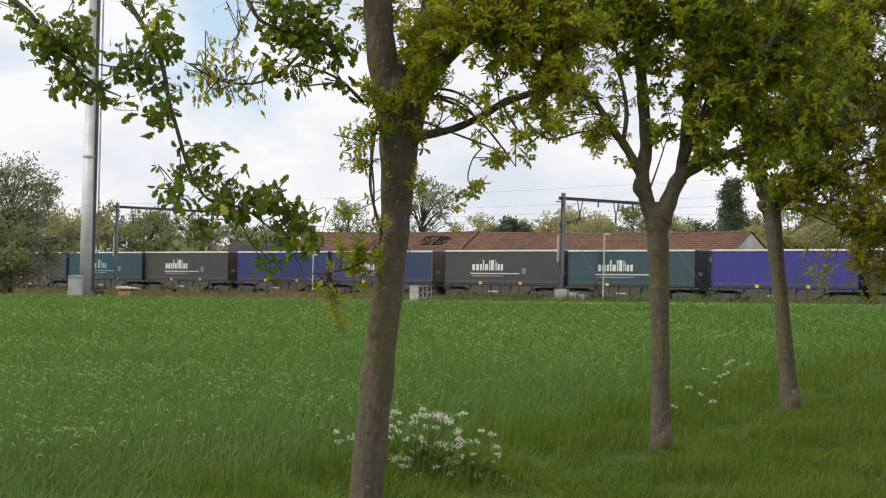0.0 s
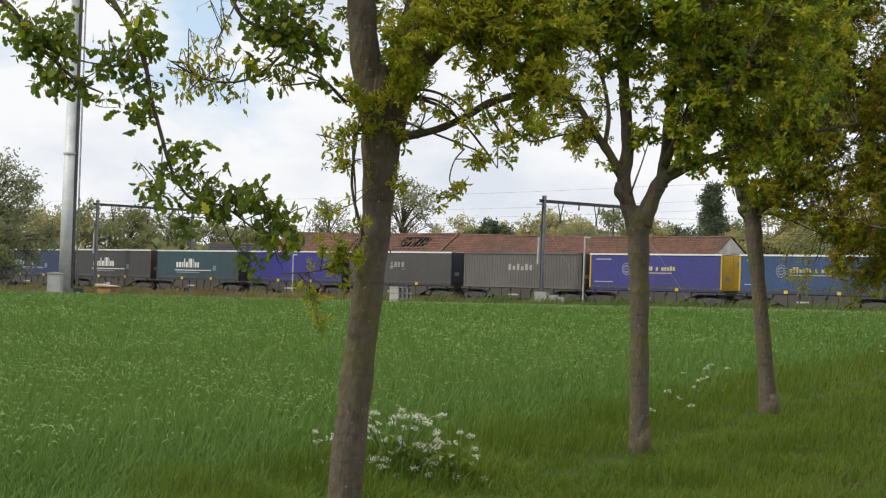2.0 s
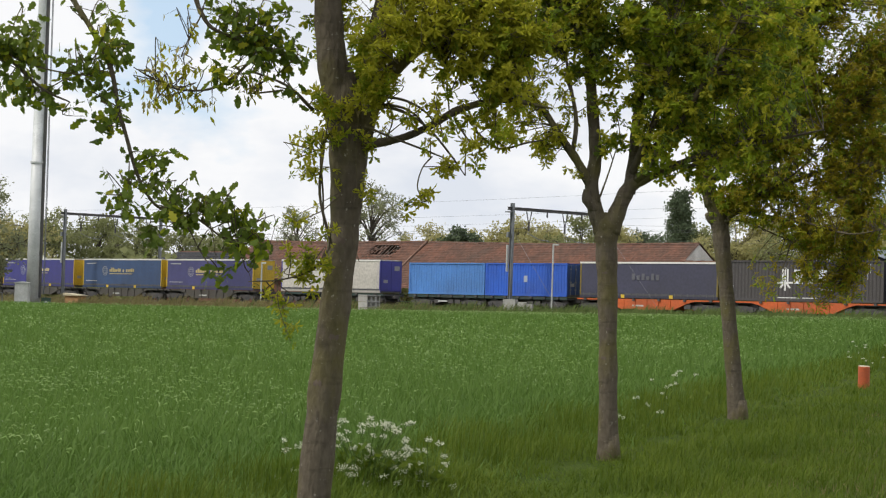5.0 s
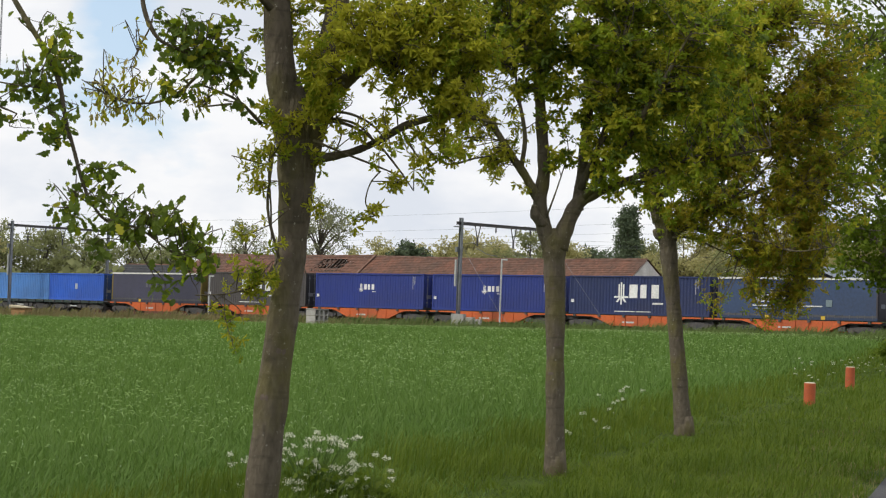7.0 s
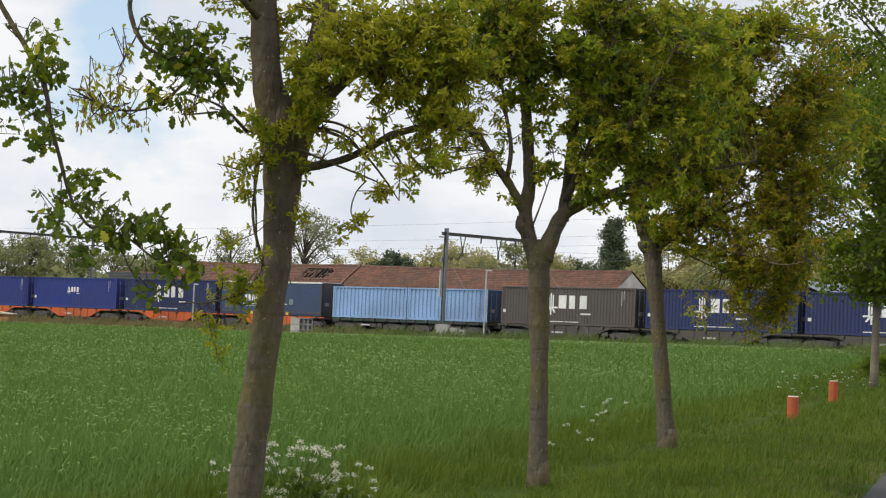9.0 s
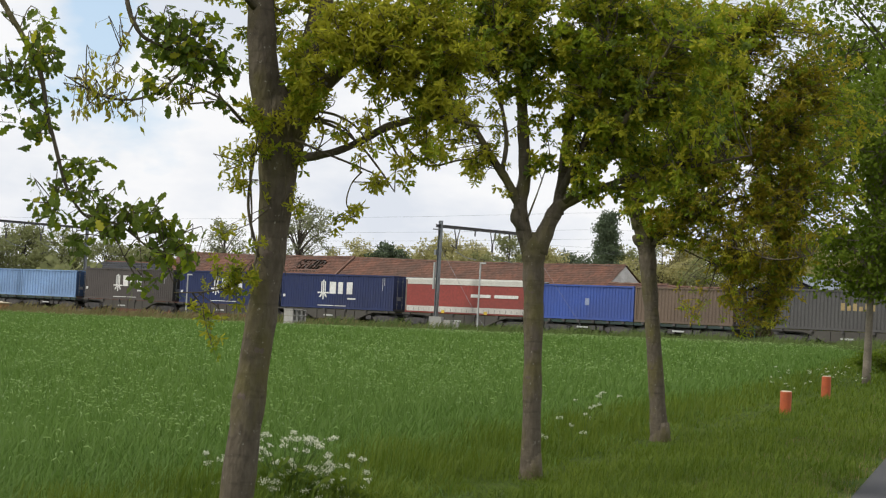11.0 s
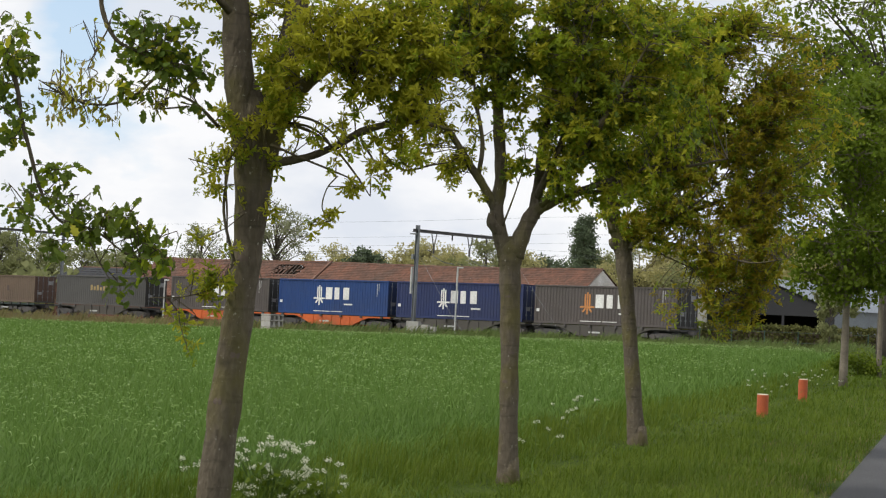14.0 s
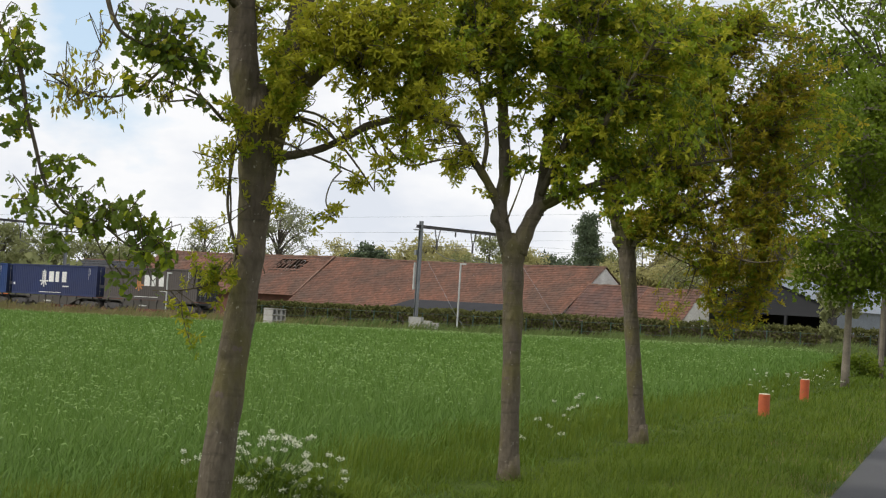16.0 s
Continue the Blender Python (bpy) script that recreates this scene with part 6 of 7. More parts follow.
    drooping = [
        (-1.03, -0.2, 3.26, 0.22, 0.15, 0.15, 7), (-1.26, -0.2, 3.17, 0.15, 0.12, 0.08, 2), (-0.8, -0.2, 3.18, 0.16, 0.12, 0.12, 5), (-0.67, -0.2, 3.02, 0.1, 0.12, 0.1, 3), (-0.59, -0.2, 3.28, 0.12, 0.12, 0.1, 3), (-0.4, -0.2, 2.86, 0.04, 0.12, 0.05, 1),
        (-0.97, -0.2, 3.58, 0.22, 0.15, 0.16, 9), (-0.69, -0.2, 3.7, 0.21, 0.14, 0.15, 7), (-0.5, -0.2, 3.51, 0.11, 0.12, 0.11, 2), (-0.87, -0.2, 3.92, 0.26, 0.17, 0.16, 14),
    ]
    clumps = [
        (-0.77, -0.25, 4.28, 0.34, 0.22, 0.22, 44), (-0.35, -0.25, 4.29, 0.25, 0.19, 0.21, 25), (0.07, -0.25, 4.29, 0.28, 0.2, 0.21, 35), (-0.03, -0.25, 3.87, 0.19, 0.14, 0.17, 9), (-0.41, -0.25, 3.93, 0.17, 0.13, 0.15, 7), (-0.07, -0.25, 3.16, 0.13, 0.12, 0.09, 4),
        (-0.07, -0.25, 3.51, 0.13, 0.12, 0.16, 3), (0.14, -0.25, 3.71, 0.15, 0.15, 0.22, 8), (0.42, -0.25, 3.77, 0.2, 0.18, 0.26, 27), (0.27, -0.25, 3.35, 0.15, 0.13, 0.17, 7), (0.58, -0.25, 4.16, 0.28, 0.21, 0.26, 46), (0.49, -0.25, 3.22, 0.17, 0.13, 0.17, 11),
        (0.61, -0.25, 3.49, 0.21, 0.16, 0.18, 20), (0.82, -0.25, 3.83, 0.25, 0.22, 0.31, 49), (0.87, -0.25, 3.3, 0.22, 0.16, 0.17, 17), (0.4, -0.25, 2.98, 0.1, 0.12, 0.06, 3), (0.61, -0.25, 2.88, 0.17, 0.12, 0.06, 4), (0.9, -0.25, 2.91, 0.17, 0.12, 0.09, 6),
        (0.28, -0.25, 2.86, 0.06, 0.12, 0.04, 1), (1.19, -0.25, 3.25, 0.22, 0.13, 0.11, 9), (1.18, -0.25, 3.89, 0.22, 0.2, 0.28, 29),
    ]
    top = [
        (-0.73, -0.25, 4.73, 0.28, 0.17, 0.16, 25), (-0.28, -0.25, 4.75, 0.25, 0.16, 0.16, 18), (0.11, -0.25, 4.74, 0.28, 0.18, 0.18, 29), (0.5, -0.25, 4.73, 0.28, 0.18, 0.18, 32), (0.84, -0.25, 4.69, 0.25, 0.19, 0.22, 33), (-0.44, -0.25, 4.41, 0.22, 0.15, 0.15, 9),
    ]
    inner = [
        (0.15, 0.1, 4.25, 0.5, 0.6, 0.42, 40), (0.9, 0.2, 4.4, 0.8, 0.6, 0.5, 50), (1.6, 0.1, 4.4, 0.5, 0.7, 0.6, 40), (-0.6, 0.1, 4.7, 0.7, 0.8, 0.6, 60), (0.2, 0.1, 5.4, 1.3, 1.0, 0.6, 50), (1.3, 0.1, 3.75, 0.4, 0.5, 0.4, 36), (0.7, 0.2, 3.75, 0.35, 0.3, 0.4, 26), (1.6, -0.2, 3.35, 0.35, 0.3, 0.2, 16), (1.25, -0.2, 3.05, 0.35, 0.3, 0.12, 14),
    ]
    near_tree("forked oak with smooth grey-brown trunk and green leaves", (2.237, 20.77), limbs, [
        (drooping, 420, [(M_LEAF_Y, 0.8), (M_LEAF_G, 0.2)], 0.072, 0.015, 1.3, TUFT_SLIM),
        (clumps + top, 4300, [(M_LEAF_Y, 0.42), (M_LEAF_G, 0.43), (M_LEAF_D, 0.15)], 0.075, 0.02, 0.8, TUFT),
        (inner, 2500, [(M_LEAF_Y, 0.36), (M_LEAF_G, 0.47), (M_LEAF_D, 0.17)], 0.08, 0.02, 0.8, TUFT)], 32, shoot=0.07)

    # third oak, leaning, with a knob
    limbs = [
        ([(0.0, 0, 0), (-0.1, 0, 0.9), (-0.2, 0, 1.75), (-0.27, 0, 2.3), (-0.33, 0, 2.75), (-0.45, 0, 3.15)], [0.13, 0.108, 0.102, 0.112, 0.128, 0.12]),
        ([(-0.42, 0, 3.0), (-0.55, 0, 3.4), (-0.65, 0, 3.9), (-0.5, 0.1, 4.8), (-0.3, 0.1, 6.0)], [0.12, 0.1, 0.085, 0.06, 0.02]),
        ([(-0.27, 0, 2.7), (-0.12, -0.1, 2.9), (0.18, -0.2, 2.89), (0.72, -0.3, 2.71), (1.1, -0.3, 2.45)], [0.05, 0.04, 0.03, 0.02, 0.008]),
        ([(-0.3, 0, 2.85), (-0.1, -0.1, 3.02), (0.25, -0.2, 3.13), (0.8, -0.3, 3.4), (1.6, -0.3, 3.7)], [0.05, 0.045, 0.04, 0.03, 0.01]),
        ([(-0.5, 0, 3.3), (0.0, 0, 3.8), (0.6, -0.2, 4.3), (1.4, -0.2, 5.0)], [0.06, 0.055, 0.045, 0.02]),
        ([(-0.1, -0.12, 3.02), (0.4, -0.45, 3.25), (0.85, -0.5, 3.6), (1.2, -0.4, 4.1)], [0.03, 0.02, 0.013, 0.006]),
        ([(0.3, -0.25, 2.86), (0.9, -0.7, 2.75), (1.4, -0.9, 2.62), (1.9, -0.9, 2.7)], [0.02, 0.017, 0.012, 0.005]),
        ([(0.9, -0.25, 3.5), (1.3, -0.3, 3.1), (1.55, -0.3, 2.5), (1.5, -0.3, 2.0)], [0.02, 0.016, 0.012, 0.006]),
        ([(-0.25, -0.1, 2.78), (0.03, -0.3, 2.77), (0.42, -0.4, 2.61), (0.9, -0.4, 2.42)], [0.02, 0.014, 0.01, 0.004]),
        ([(-0.22, -0.1, 2.98), (0.16, -0.3, 3.15), (0.55, -0.4, 3.11), (0.95, -0.4, 2.91)], [0.018, 0.012, 0.008, 0.004]),
        ([(-0.22, -0.1, 2.94), (0.1, -0.4, 2.9), (0.33, -0.4, 2.8), (0.57, -0.4, 2.73)], [0.012, 0.009, 0.006, 0.003]),
        ([(-0.19, -0.1, 3.81), (0.12, -0.4, 4.0), (0.5, -0.4, 4.07), (0.85, -0.4, 4.15)], [0.022, 0.018, 0.012, 0.006]),
        ([(0.37, -0.2, 3.6), (0.9, -0.4, 3.92), (1.11, -0.4, 4.24), (1.34, -0.4, 4.45)], [0.016, 0.012, 0.009, 0.004]),
        ([(0.77, -0.2, 5.04), (0.9, -0.4, 5.33), (1.04, -0.4, 5.65), (1.19, -0.4, 5.89)], [0.014, 0.012, 0.009, 0.006]),
        ([(0.92, -0.3, 3.54), (1.23, -0.4, 3.45), (1.58, -0.4, 3.41)], [0.012, 0.01, 0.005]),
        ([(-0.36, 0, 2.72), (-0.45, -0.05, 2.84), (-0.47, -0.06, 2.9)], [0.07, 0.085, 0.06]),
    ]
    green = [
        (-0.11, -0.3, 5.19, 0.44, 0.33, 0.39, 93), (0.28, -0.3, 4.65, 0.44, 0.34, 0.41, 97), (-0.21, -0.3, 4.22, 0.36, 0.27, 0.31, 55), (0.22, -0.3, 3.99, 0.36, 0.25, 0.27, 42), (0.65, -0.3, 5.2, 0.35, 0.33, 0.47, 79), (-0.08, -0.3, 3.62, 0.36, 0.23, 0.2, 32),
        (-0.46, -0.3, 3.71, 0.28, 0.2, 0.22, 24), (0.38, -0.3, 3.53, 0.31, 0.2, 0.19, 22), (-0.55, -0.3, 3.23, 0.14, 0.12, 0.09, 5), (-0.14, -0.3, 3.15, 0.28, 0.18, 0.16, 17), (0.31, -0.3, 3.22, 0.24, 0.15, 0.14, 11),
    ]
    green_top = [
        (-0.26, -0.3, 5.95, 0.39, 0.28, 0.31, 67), (0.29, -0.3, 5.89, 0.35, 0.29, 0.36, 62), (0.75, -0.3, 5.91, 0.39, 0.27, 0.28, 36), (1.14, -0.3, 6.0, 0.36, 0.23, 0.2, 20),
    ]
    bronze = [
        (0.35, -0.4, 5.47, 0.31, 0.28, 0.39, 73), (0.66, -0.4, 4.77, 0.31, 0.25, 0.31, 73), (1.47, -0.4, 4.77, 0.43, 0.3, 0.31, 100), (1.19, -0.4, 4.25, 0.47, 0.31, 0.31, 109), (0.67, -0.4, 3.75, 0.28, 0.23, 0.28, 53), (1.17, -0.4, 3.15, 0.47, 0.31, 0.31, 109),
        (1.04, -0.4, 2.6, 0.44, 0.29, 0.28, 82), (1.68, -0.4, 3.8, 0.27, 0.26, 0.39, 62), (0.96, -0.4, 2.01, 0.34, 0.2, 0.16, 32), (1.45, -0.4, 2.12, 0.27, 0.18, 0.19, 37), (1.62, -0.4, 2.55, 0.28, 0.24, 0.31, 65), (1.31, -0.4, 1.84, 0.31, 0.19, 0.16, 22),
        (1.63, -0.4, 3.22, 0.31, 0.25, 0.31, 58), (1.8, -0.4, 2.91, 0.2, 0.24, 0.39, 35), (1.13, -0.4, 5.42, 0.31, 0.28, 0.39, 23), (1.76, -0.4, 5.21, 0.36, 0.25, 0.27, 36), (2.21, -0.4, 5.47, 0.31, 0.31, 0.47, 33), (1.09, -0.4, 1.63, 0.2, 0.13, 0.11, 4),
        (0.31, -0.4, 1.82, 0.17, 0.14, 0.17, 7), (1.8, -0.4, 4.36, 0.28, 0.23, 0.28, 53), (2.05, -0.4, 4.91, 0.28, 0.23, 0.28, 41), (1.29, -0.4, 3.86, 0.28, 0.18, 0.17, 22), (0.3, -0.4, 4.99, 0.28, 0.24, 0.31, 52),
    ]
    hanging = [
        (-0.11, -0.4, 3.13, 0.31, 0.21, 0.2, 20), (0.35, -0.4, 3.3, 0.36, 0.26, 0.28, 45), (0.21, -0.4, 2.83, 0.31, 0.21, 0.2, 16), (0.67, -0.4, 2.93, 0.31, 0.24, 0.28, 33), (1.26, -0.4, 3.49, 0.36, 0.29, 0.36, 65), (1.59, -0.4, 2.96, 0.28, 0.26, 0.36, 38),
        (0.99, -0.4, 2.47, 0.44, 0.26, 0.2, 28), (1.71, -0.4, 3.9, 0.28, 0.23, 0.28, 35),
    ]
    low_sprays = [
        (0.09, -0.4, 3.1, 0.31, 0.18, 0.13, 6), (0.34, -0.4, 2.76, 0.34, 0.2, 0.16, 9), (-0.01, -0.4, 3.49, 0.28, 0.19, 0.19, 20), (0.54, -0.4, 3.32, 0.24, 0.17, 0.19, 14), (-0.22, -0.4, 3.79, 0.24, 0.17, 0.19, 17), (0.23, -0.4, 4.05, 0.31, 0.21, 0.2, 31),
        (-0.11, -0.4, 2.38, 0.09, 0.12, 0.08, 2),
    ]
    inner = [
        (0.4, 0.1, 4.6, 0.7, 0.8, 0.5, 60), (0.2, 0.1, 5.8, 1.3, 1.0, 0.6, 60), (1.4, 0.2, 6.0, 1.0, 0.8, 0.6, 40), (-0.4, 0.2, 5.1, 0.7, 0.7, 0.6, 70), (0.2, 0.1, 3.9, 0.5, 0.5, 0.4, 50), (2.5, 0.1, 4.6, 0.5, 0.6, 0.7, 36), (2.3, -0.1, 3.5, 0.4, 0.5, 0.6, 30), (0.8, 0.1, 4.2, 0.5, 0.5, 0.4, 40),
    ]
    near_tree("leaning oak with knotted trunk, green crown and hanging bronze leaves", (4.89, 28.9), limbs, [
        (green + green_top, 4200, [(M_LEAF_Y, 0.22), (M_LEAF_F, 0.2), (M_LEAF_G, 0.46), (M_LEAF_B, 0.12)], 0.085, 0.03, 0.8, TUFT),
        (inner, 2200, [(M_LEAF_Y, 0.2), (M_LEAF_F, 0.15), (M_LEAF_G, 0.45), (M_LEAF_B, 0.2)], 0.09, 0.03, 0.8, TUFT),
        (hanging, 1500, [(M_LEAF_B, 0.45), (M_LEAF_Y, 0.25), (M_LEAF_G, 0.3)], 0.08, 0.03, 0.9, TUFT_SLIM),
        (low_sprays, 420, [(M_LEAF_Y, 0.35), (M_LEAF_G, 0.65)], 0.08, 0.025, 0.8, TUFT_SLIM),
        (bronze, 6800, [(M_LEAF_B, 0.6), (M_LEAF_G, 0.28), (M_LEAF_Y, 0.12)], 0.08, 0.03, 1.0, TUFT_SLIM)], 33, shoot=0.09)


def far_tree(label, base, height, trunk_r, bole, blobs, n, size, mat, seed, bark=M_BARK_FAR, lean=0.0, category="tree", group="trees beyond the railway", bare=1.0):
    """A tree seen from far: tapered trunk, limbs to each clump, and many small leaves.
    blobs: (right, away, up, radius, radius up) in metres from the base."""
    rng = np.random.default_rng(seed)
    bx, by = base
    bz = float(ground_z(bx, by))
    right, away = facing(base)
    th = thing("tree", Matrix.Translation((bx, by, bz)), label, category, group)
    top = right * lean + Vector((0, 0, height * 0.8))
    tr = Shape().tube(bezier([Vector((0, 0, -0.2)), right * lean * 0.3 + Vector((0, 0, bole)), top], 5), [trunk_r * (1 - 0.085 * i) for i in range(11)], 9)
    part("trunk", tr, bark, th, smooth=True)
    br, P = Shape(), []
    for cx, cy, cz, r, rz in blobs:
        c = right * cx + away * cy + Vector((0, 0, cz))
        a = Vector((0, 0, min(cz * 0.75, height * 0.7))) + right * lean * 0.5
        br.tube(bezier([a, a.lerp(c, 0.55) + Vector((0, 0, 0.3)), c], 3), [trunk_r * 0.4 * k for k in (1, 0.8, 0.6, 0.5, 0.4, 0.3, 0.15)], 5, cap=False)
        k = max(6, int(n * r * r * rz / sum(b[3] ** 2 * b[4] for b in blobs)))
        sub = rng.normal(size=(max(5, k // 24), 3))
        sub = sub / np.linalg.norm(sub, axis=1)[:, None] * rng.random((len(sub), 1)) ** 0.4
        for e in sub:
            br.tube([c, c + (right * e[0] + away * e[1]) * r + Vector((0, 0, e[2] * rz))], [trunk_r * 0.12, trunk_r * 0.03], 4, cap=False)
        loc = sub[rng.integers(0, len(sub), k)] + rng.normal(0, 0.2, (k, 3))
        P.append(np.array(c)[None] + loc[:, :1] * np.array(right)[None] * r + loc[:, 1:2] * np.array(away)[None] * r + loc[:, 2:] * np.array((0, 0, 1.0))[None] * rz)
    tagged(part("branchwork", br, bark, th), kind="stuff")
    P = np.concatenate(P)
    tagged(part("foliage", strew("foliage", CARD_V, CARD_F, P, turns(rng, len(P), 0.3), rng.uniform(0.6, 1.3, len(P)) * size, mat), mat, th), kind="stuff")
    return th


def spot(az, r):
    return r * math.sin(radians(az)), r * math.cos(radians(az))


def build_far_trees():
    rng = np.random.default_rng(77)

    def crown(w, lo, hi, k, squash=0.8):
        out = []
        for _ in range(k):
            u = rng.random()
            rad = w * math.sqrt(max(0.05, 1 - (2 * u - 1) ** 2))
            a, rr = rng.uniform(0, 6.28), rng.random() ** 0.5
            out.append((rad * rr * math.cos(a), rad * rr * math.sin(a), lo + (hi - lo) * u, w * rng.uniform(0.28, 0.42), w * squash * rng.uniform(0.26, 0.4)))
        return out

    # the lane's further trees
    far_tree("young roadside oak with pale trunk and fresh green crown", spot(15.03, 71), 12.0, 0.16, 4.0, crown(3.0, 3.4, 10.0, 60), 24000, 0.16, M_LEAF_R, 41, M_BARK_PALE, group="row of oaks")
    far_tree("slim roadside tree with green crown", spot(15.95, 84), 10, 0.12, 4.0, crown(3.0, 4.5, 11.0, 24), 7000, 0.24, M_LEAF_F, 42, M_BARK_PALE, group="row of oaks")
    far_tree("slim roadside tree with green crown", spot(16.6, 98), 11, 0.12, 4.0, crown(2.8, 4.5, 10.5, 18), 4000, 0.3, M_LEAF_F, 43, M_BARK_PALE, group="row of oaks")
    far_tree("tall dark tree beside the lane", spot(16.0, 122), 25, 0.36, 8.0, crown(7.0, 11, 25, 44), 15000, 0.32, M_LEAF_R, 44, group="row of oaks")
    far_tree("green bush before a metal shed", spot(14.6, 150), 5.5, 0.1, 0.6, crown(1.6, 0.8, 5.0, 14), 2500, 0.3, M_FAR_G, 45)
    far_tree("low dark green bush beside the lane", spot(15.4, 84), 1.3, 0.04, 0.1, [(-0.7, 0, 0.45, 0.5, 0.4), (0, 0.1, 0.6, 0.6, 0.45), (0.7, 0, 0.45, 0.5, 0.4)], 1800, 0.12, M_LEAF_R, 52, category="bush")
    # left of the mast, nearer than the train
    far_tree("broad grey-green willow beside the railway", spot(-11.7, 196), 13.5, 0.35, 2.0, crown(5.6, 2.0, 12.3, 54), 13000, 0.28, M_FAR_P, 46)
    far_tree("dark bushy willow beside the railway", spot(-12.6, 190), 8, 0.3, 1.0, crown(4.6, 0.8, 7.5, 30), 11000, 0.32, M_FAR_G, 47)
    # behind the farm
    far_tree("thinly leaved tall tree behind a barn", spot(-0.6, 262), 15.5, 0.3, 4.0, crown(4.6, 6, 14.6, 40), 5200, 0.27, M_FAR_P, 48)
    far_tree("thinly leaved tall tree behind a barn", spot(-2.6, 268), 12.5, 0.3, 4.0, crown(4.2, 5, 12, 34), 3600, 0.27, M_FAR_P, 49)
    far_tree("slender dark poplar behind a barn roof", spot(7.88, 262), 16.2, 0.35, 1.5, [(0.4 * math.sin(k * 2.1), 0.3 * math.cos(k * 1.3), 1.8 + k * 0.7, 1.6 - 0.9 * max(0.0, k / 20 - 0.65), 1.1) for k in range(20)], 17000, 0.3, M_FAR_D, 50)
    k = 0
    for az, r, top, w, mat in ((-9.2, 300, 10.6, 6, M_FAR_G), (-8.0, 310, 10.2, 6, M_FAR_G), (-6.9, 300, 9.6, 5, M_FAR_G), (-5.8, 320, 9.4, 6, M_FAR_G), (-4.6, 310, 8.6, 6, M_FAR_G), (-10.2, 280, 9.4, 6, M_FAR_Y), (-11.6, 290, 9.5, 7, M_FAR_G), (-13.2, 290, 10.0, 7, M_FAR_G),
                           (1.1, 300, 10.6, 5, M_FAR_Y), (1.9, 290, 10.0, 3.4, M_FAR_D), (2.6, 320, 11.5, 6, M_FAR_Y), (3.5, 315, 11.8, 6, M_FAR_Y), (4.3, 320, 11.9, 6, M_FAR_Y), (5.2, 300, 12.2, 6, M_FAR_G), (6.0, 310, 11.0, 5, M_FAR_Y),
                           (6.7, 340, 11.5, 5, M_FAR_D), (7.2, 345, 11.8, 5, M_FAR_D), (8.7, 300, 12.4, 5, M_FAR_G), (9.4, 290, 12.5, 6, M_FAR_Y), (10.3, 290, 12.0, 6, M_FAR_Y), (11.2, 280, 11.5, 6, M_FAR_G), (12.2, 280, 12.5, 6, M_FAR_Y), (13.2, 270, 12.0, 6, M_FAR_Y), (14.2, 260, 12.5, 6, M_FAR_Y), (15.2, 255, 12.0, 6, M_FAR_Y), (16.4, 260, 13.0, 7, M_FAR_G), (17.8, 250, 13.0, 7, M_FAR_G), (19.0, 240, 13.0, 7, M_FAR_G)):
        k += 1
        far_tree("distant leafy tree behind the farm" if az > -1 else "distant leafy tree beyond the railway", spot(az, r), top + 1.8, 0.3, 2.0, crown(w, 1.8, top + 1.2, 44), 9500, 0.38, mat, 100 + k)
    # low scrub that closes the gap under the far trees
    n = 16000
    az, r = np.radians(rng.uniform(-15, 21, n)), rng.uniform(268, 330, n)
    hmax = 5.2 + 1.6 * np.sin(np.degrees(az) * 1.7) + 1.0 * np.sin(np.degrees(az) * 4.1)
    z = rng.random(n) ** 0.7 * hmax
    X, Y = r * np.sin(az), r * np.cos(az)
    solid("far_scrub", strew("far_scrub", CARD_V, CARD_F, np.stack([X, Y, ground_z(X, Y) + z], 1), turns(rng, n, 0.2), rng.uniform(0.8, 1.8, n), M_FAR_G), M_FAR_G, "distant green scrub below the trees", "scrub", kind="stuff")


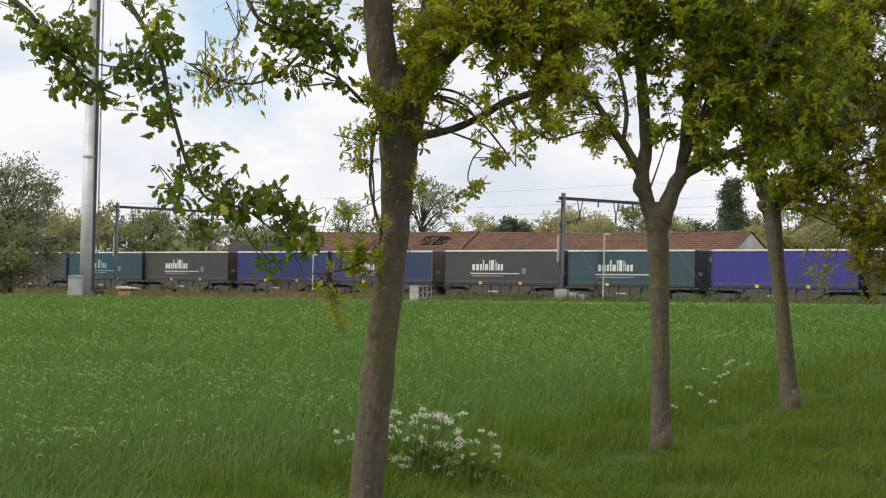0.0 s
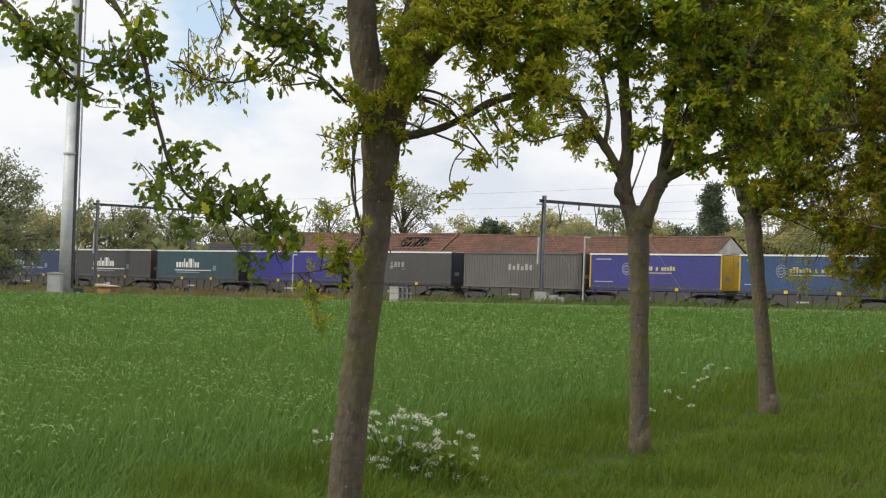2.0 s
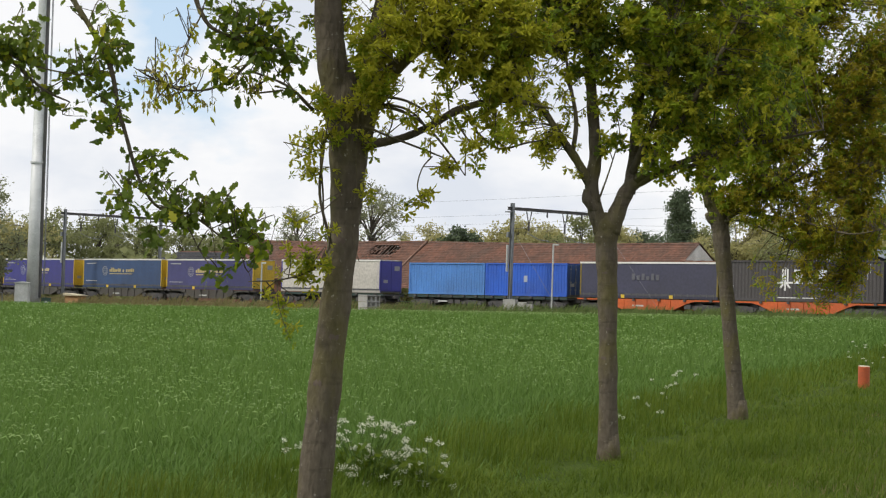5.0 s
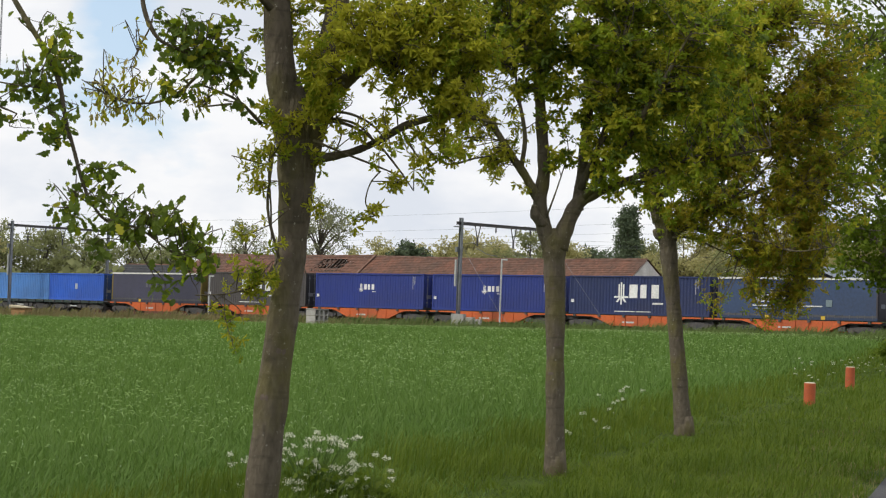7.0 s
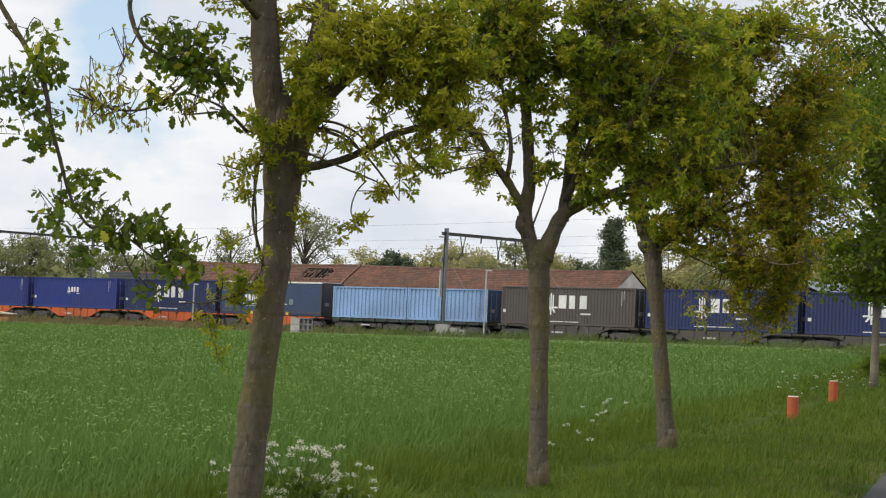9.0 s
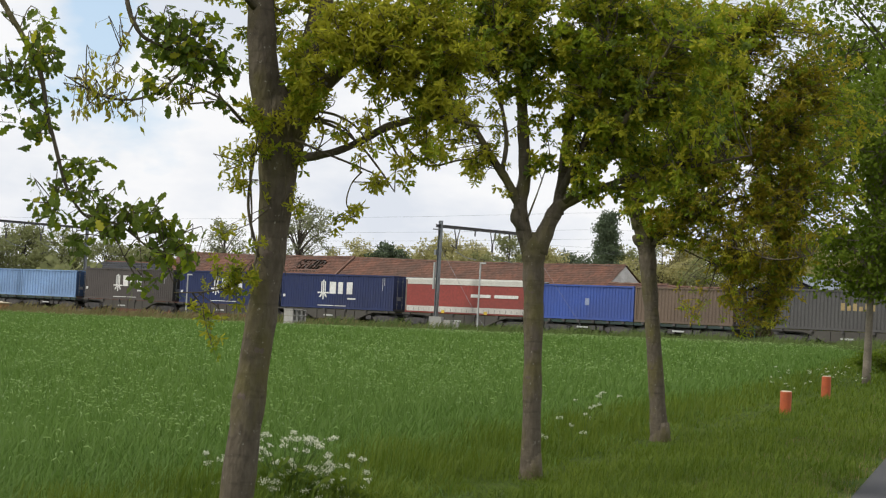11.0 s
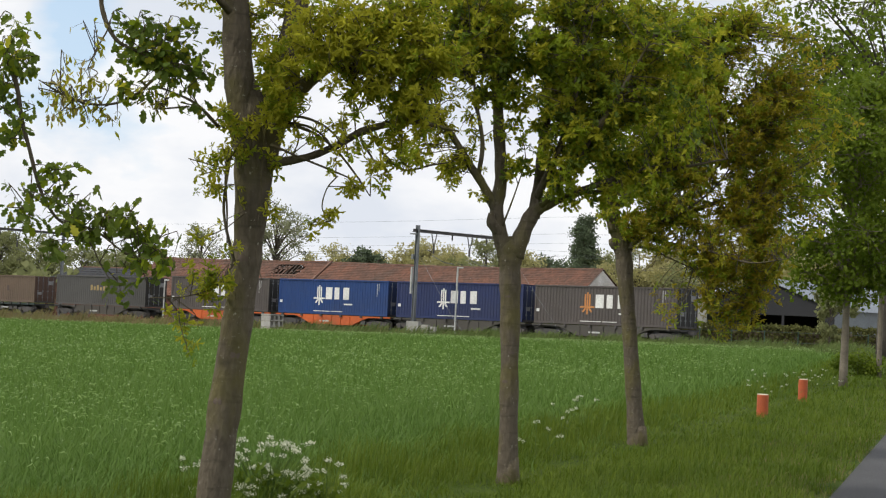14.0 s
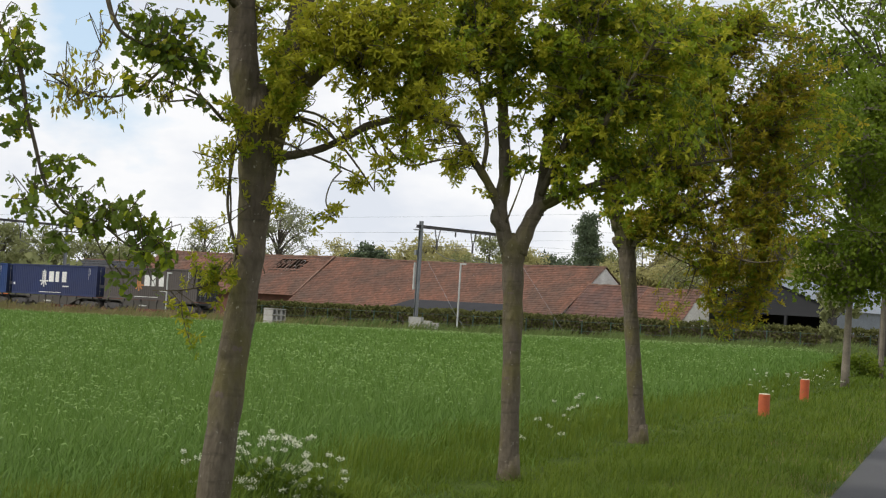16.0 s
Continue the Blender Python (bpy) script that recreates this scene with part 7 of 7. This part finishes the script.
# ================= small things of the verge =================
def build_verge_things():
    for x, y, h, r in ((9.45, 41.18, 0.5, 0.115), (13.2, 53.04, 0.62, 0.12)):
        z0 = float(ground_z(x, y))
        th = thing("marker_post", pose(x, y, z0, 1.5, -1, 20), "short orange plastic marker post in grass", "post", "marker posts")
        part("shaft", Shape().tube([(0, 0, -0.1), (0, 0, h - 0.03), (0, 0, h - 0.012)], [r, r, r * 0.96], 18), M_ORANGE, th)
        part("cap", Shape().tube([(0, 0, h - 0.012), (0, 0, h)], [r * 0.98, r * 0.9], 18), M_CREAM, th, "pale cap")

    def parsley(x, y, heads, seed, w, top):
        rng = np.random.default_rng(seed)
        z0 = float(ground_z(x, y))
        th = thing("cow_parsley", Matrix.Translation((x, y, z0)), "cow parsley with lacy white umbels in long grass", "wildflower", "wildflowers")
        st, P = Shape(), []
        for _ in range(heads):
            a, d = rng.uniform(0, 6.28), w * rng.random() ** 0.6
            e = Vector((d * math.cos(a), 0.6 * d * math.sin(a), top * rng.uniform(0.15, 1.05)))
            st.tube(bezier([Vector((e.x * 0.3, e.y * 0.3, 0)), Vector((e.x * 0.55, e.y * 0.55, e.z * 0.6)), e], 2), 0.004, 4, cap=False)
            rad = rng.uniform(0.014, 0.034)
            for k in range(9):
                b = rng.uniform(0, 6.28)
                q = e + Vector((rad * math.cos(b) * (k > 0), rad * math.sin(b) * (k > 0), rng.uniform(0.015, 0.03)))
                st.tube([e, q], 0.0015, 3, cap=False)
                for _ in range(5):
                    P.append(tuple(q + Vector(tuple(rng.normal(0, 0.009, 3)))))
        P = np.array(P)
        part("stems", st, M_STALK, th)
        tagged(part("umbels", strew("umbels", CARD_V, CARD_F, P, turns(rng, len(P)), rng.uniform(0.009, 0.018, len(P)), M_PETAL), M_PETAL, th), kind="stuff")
        n = heads * 2
        Q = np.stack([rng.normal(0, w * 0.5, n), rng.normal(0, w * 0.35, n), rng.uniform(0.1, top * 0.65, n)], 1)
        part("leaves", strew("leaves", LEAF_V, LEAF_F, Q, turns(rng, n, 0.1), rng.uniform(0.05, 0.11, n), M_GRASS), M_GRASS, th)

    parsley(-0.14, 16.6, 72, 1, 0.44, 0.58)
    parsley(0.36, 16.7, 16, 7, 0.22, 0.42)
    parsley(-0.62, 16.4, 22, 2, 0.24, 0.45)
    parsley(4.5, 31.5, 7, 3, 0.5, 0.6)
    parsley(3.7, 28.0, 5, 4, 0.3, 0.5)
    parsley(12.2, 52.0, 20, 5, 0.8, 0.75)
    parsley(3.0, 25.0, 6, 6, 0.4, 0.45)
    parsley(17.0, 66.0, 18, 8, 0.8, 0.7)

    # barrier board where the lane meets the railway
    x, y = 28.75, 96.0
    th = thing("barrier_board", pose(x, y, float(ground_z(x, y)), 0, 0, -16), "white and red barrier board beside the lane", "barrier")
    for px in (-0.5, 0.5):
        part("post", Shape().tube([(px, 0, -0.1), (px, 0, 1.05)], 0.03, 8), M_STEEL, th)
    part("board", Shape().box(-0.7, 0.7, -0.045, -0.005, 0.6, 1.1), M_WHITEWASH, th)
    for px in (-0.7, 0.24):
        part("stripe", Shape().box(px, px + 0.42, -0.052, -0.046, 0.94, 1.08), M_ORANGE, th, "red reflective stripe")


build_ground()
build_portal(117.6 * math.tan(radians(3.28 - TH)), True)
build_portal(117.6 * math.tan(radians(-8.9 - TH)), False)
build_wires()
build_posts()
build_blocks()
build_mast()
build_farm()
build_hedge()
build_far_trees()
build_oaks()
build_verge_things()
build_train()
build_grass()
build_track()
motions()
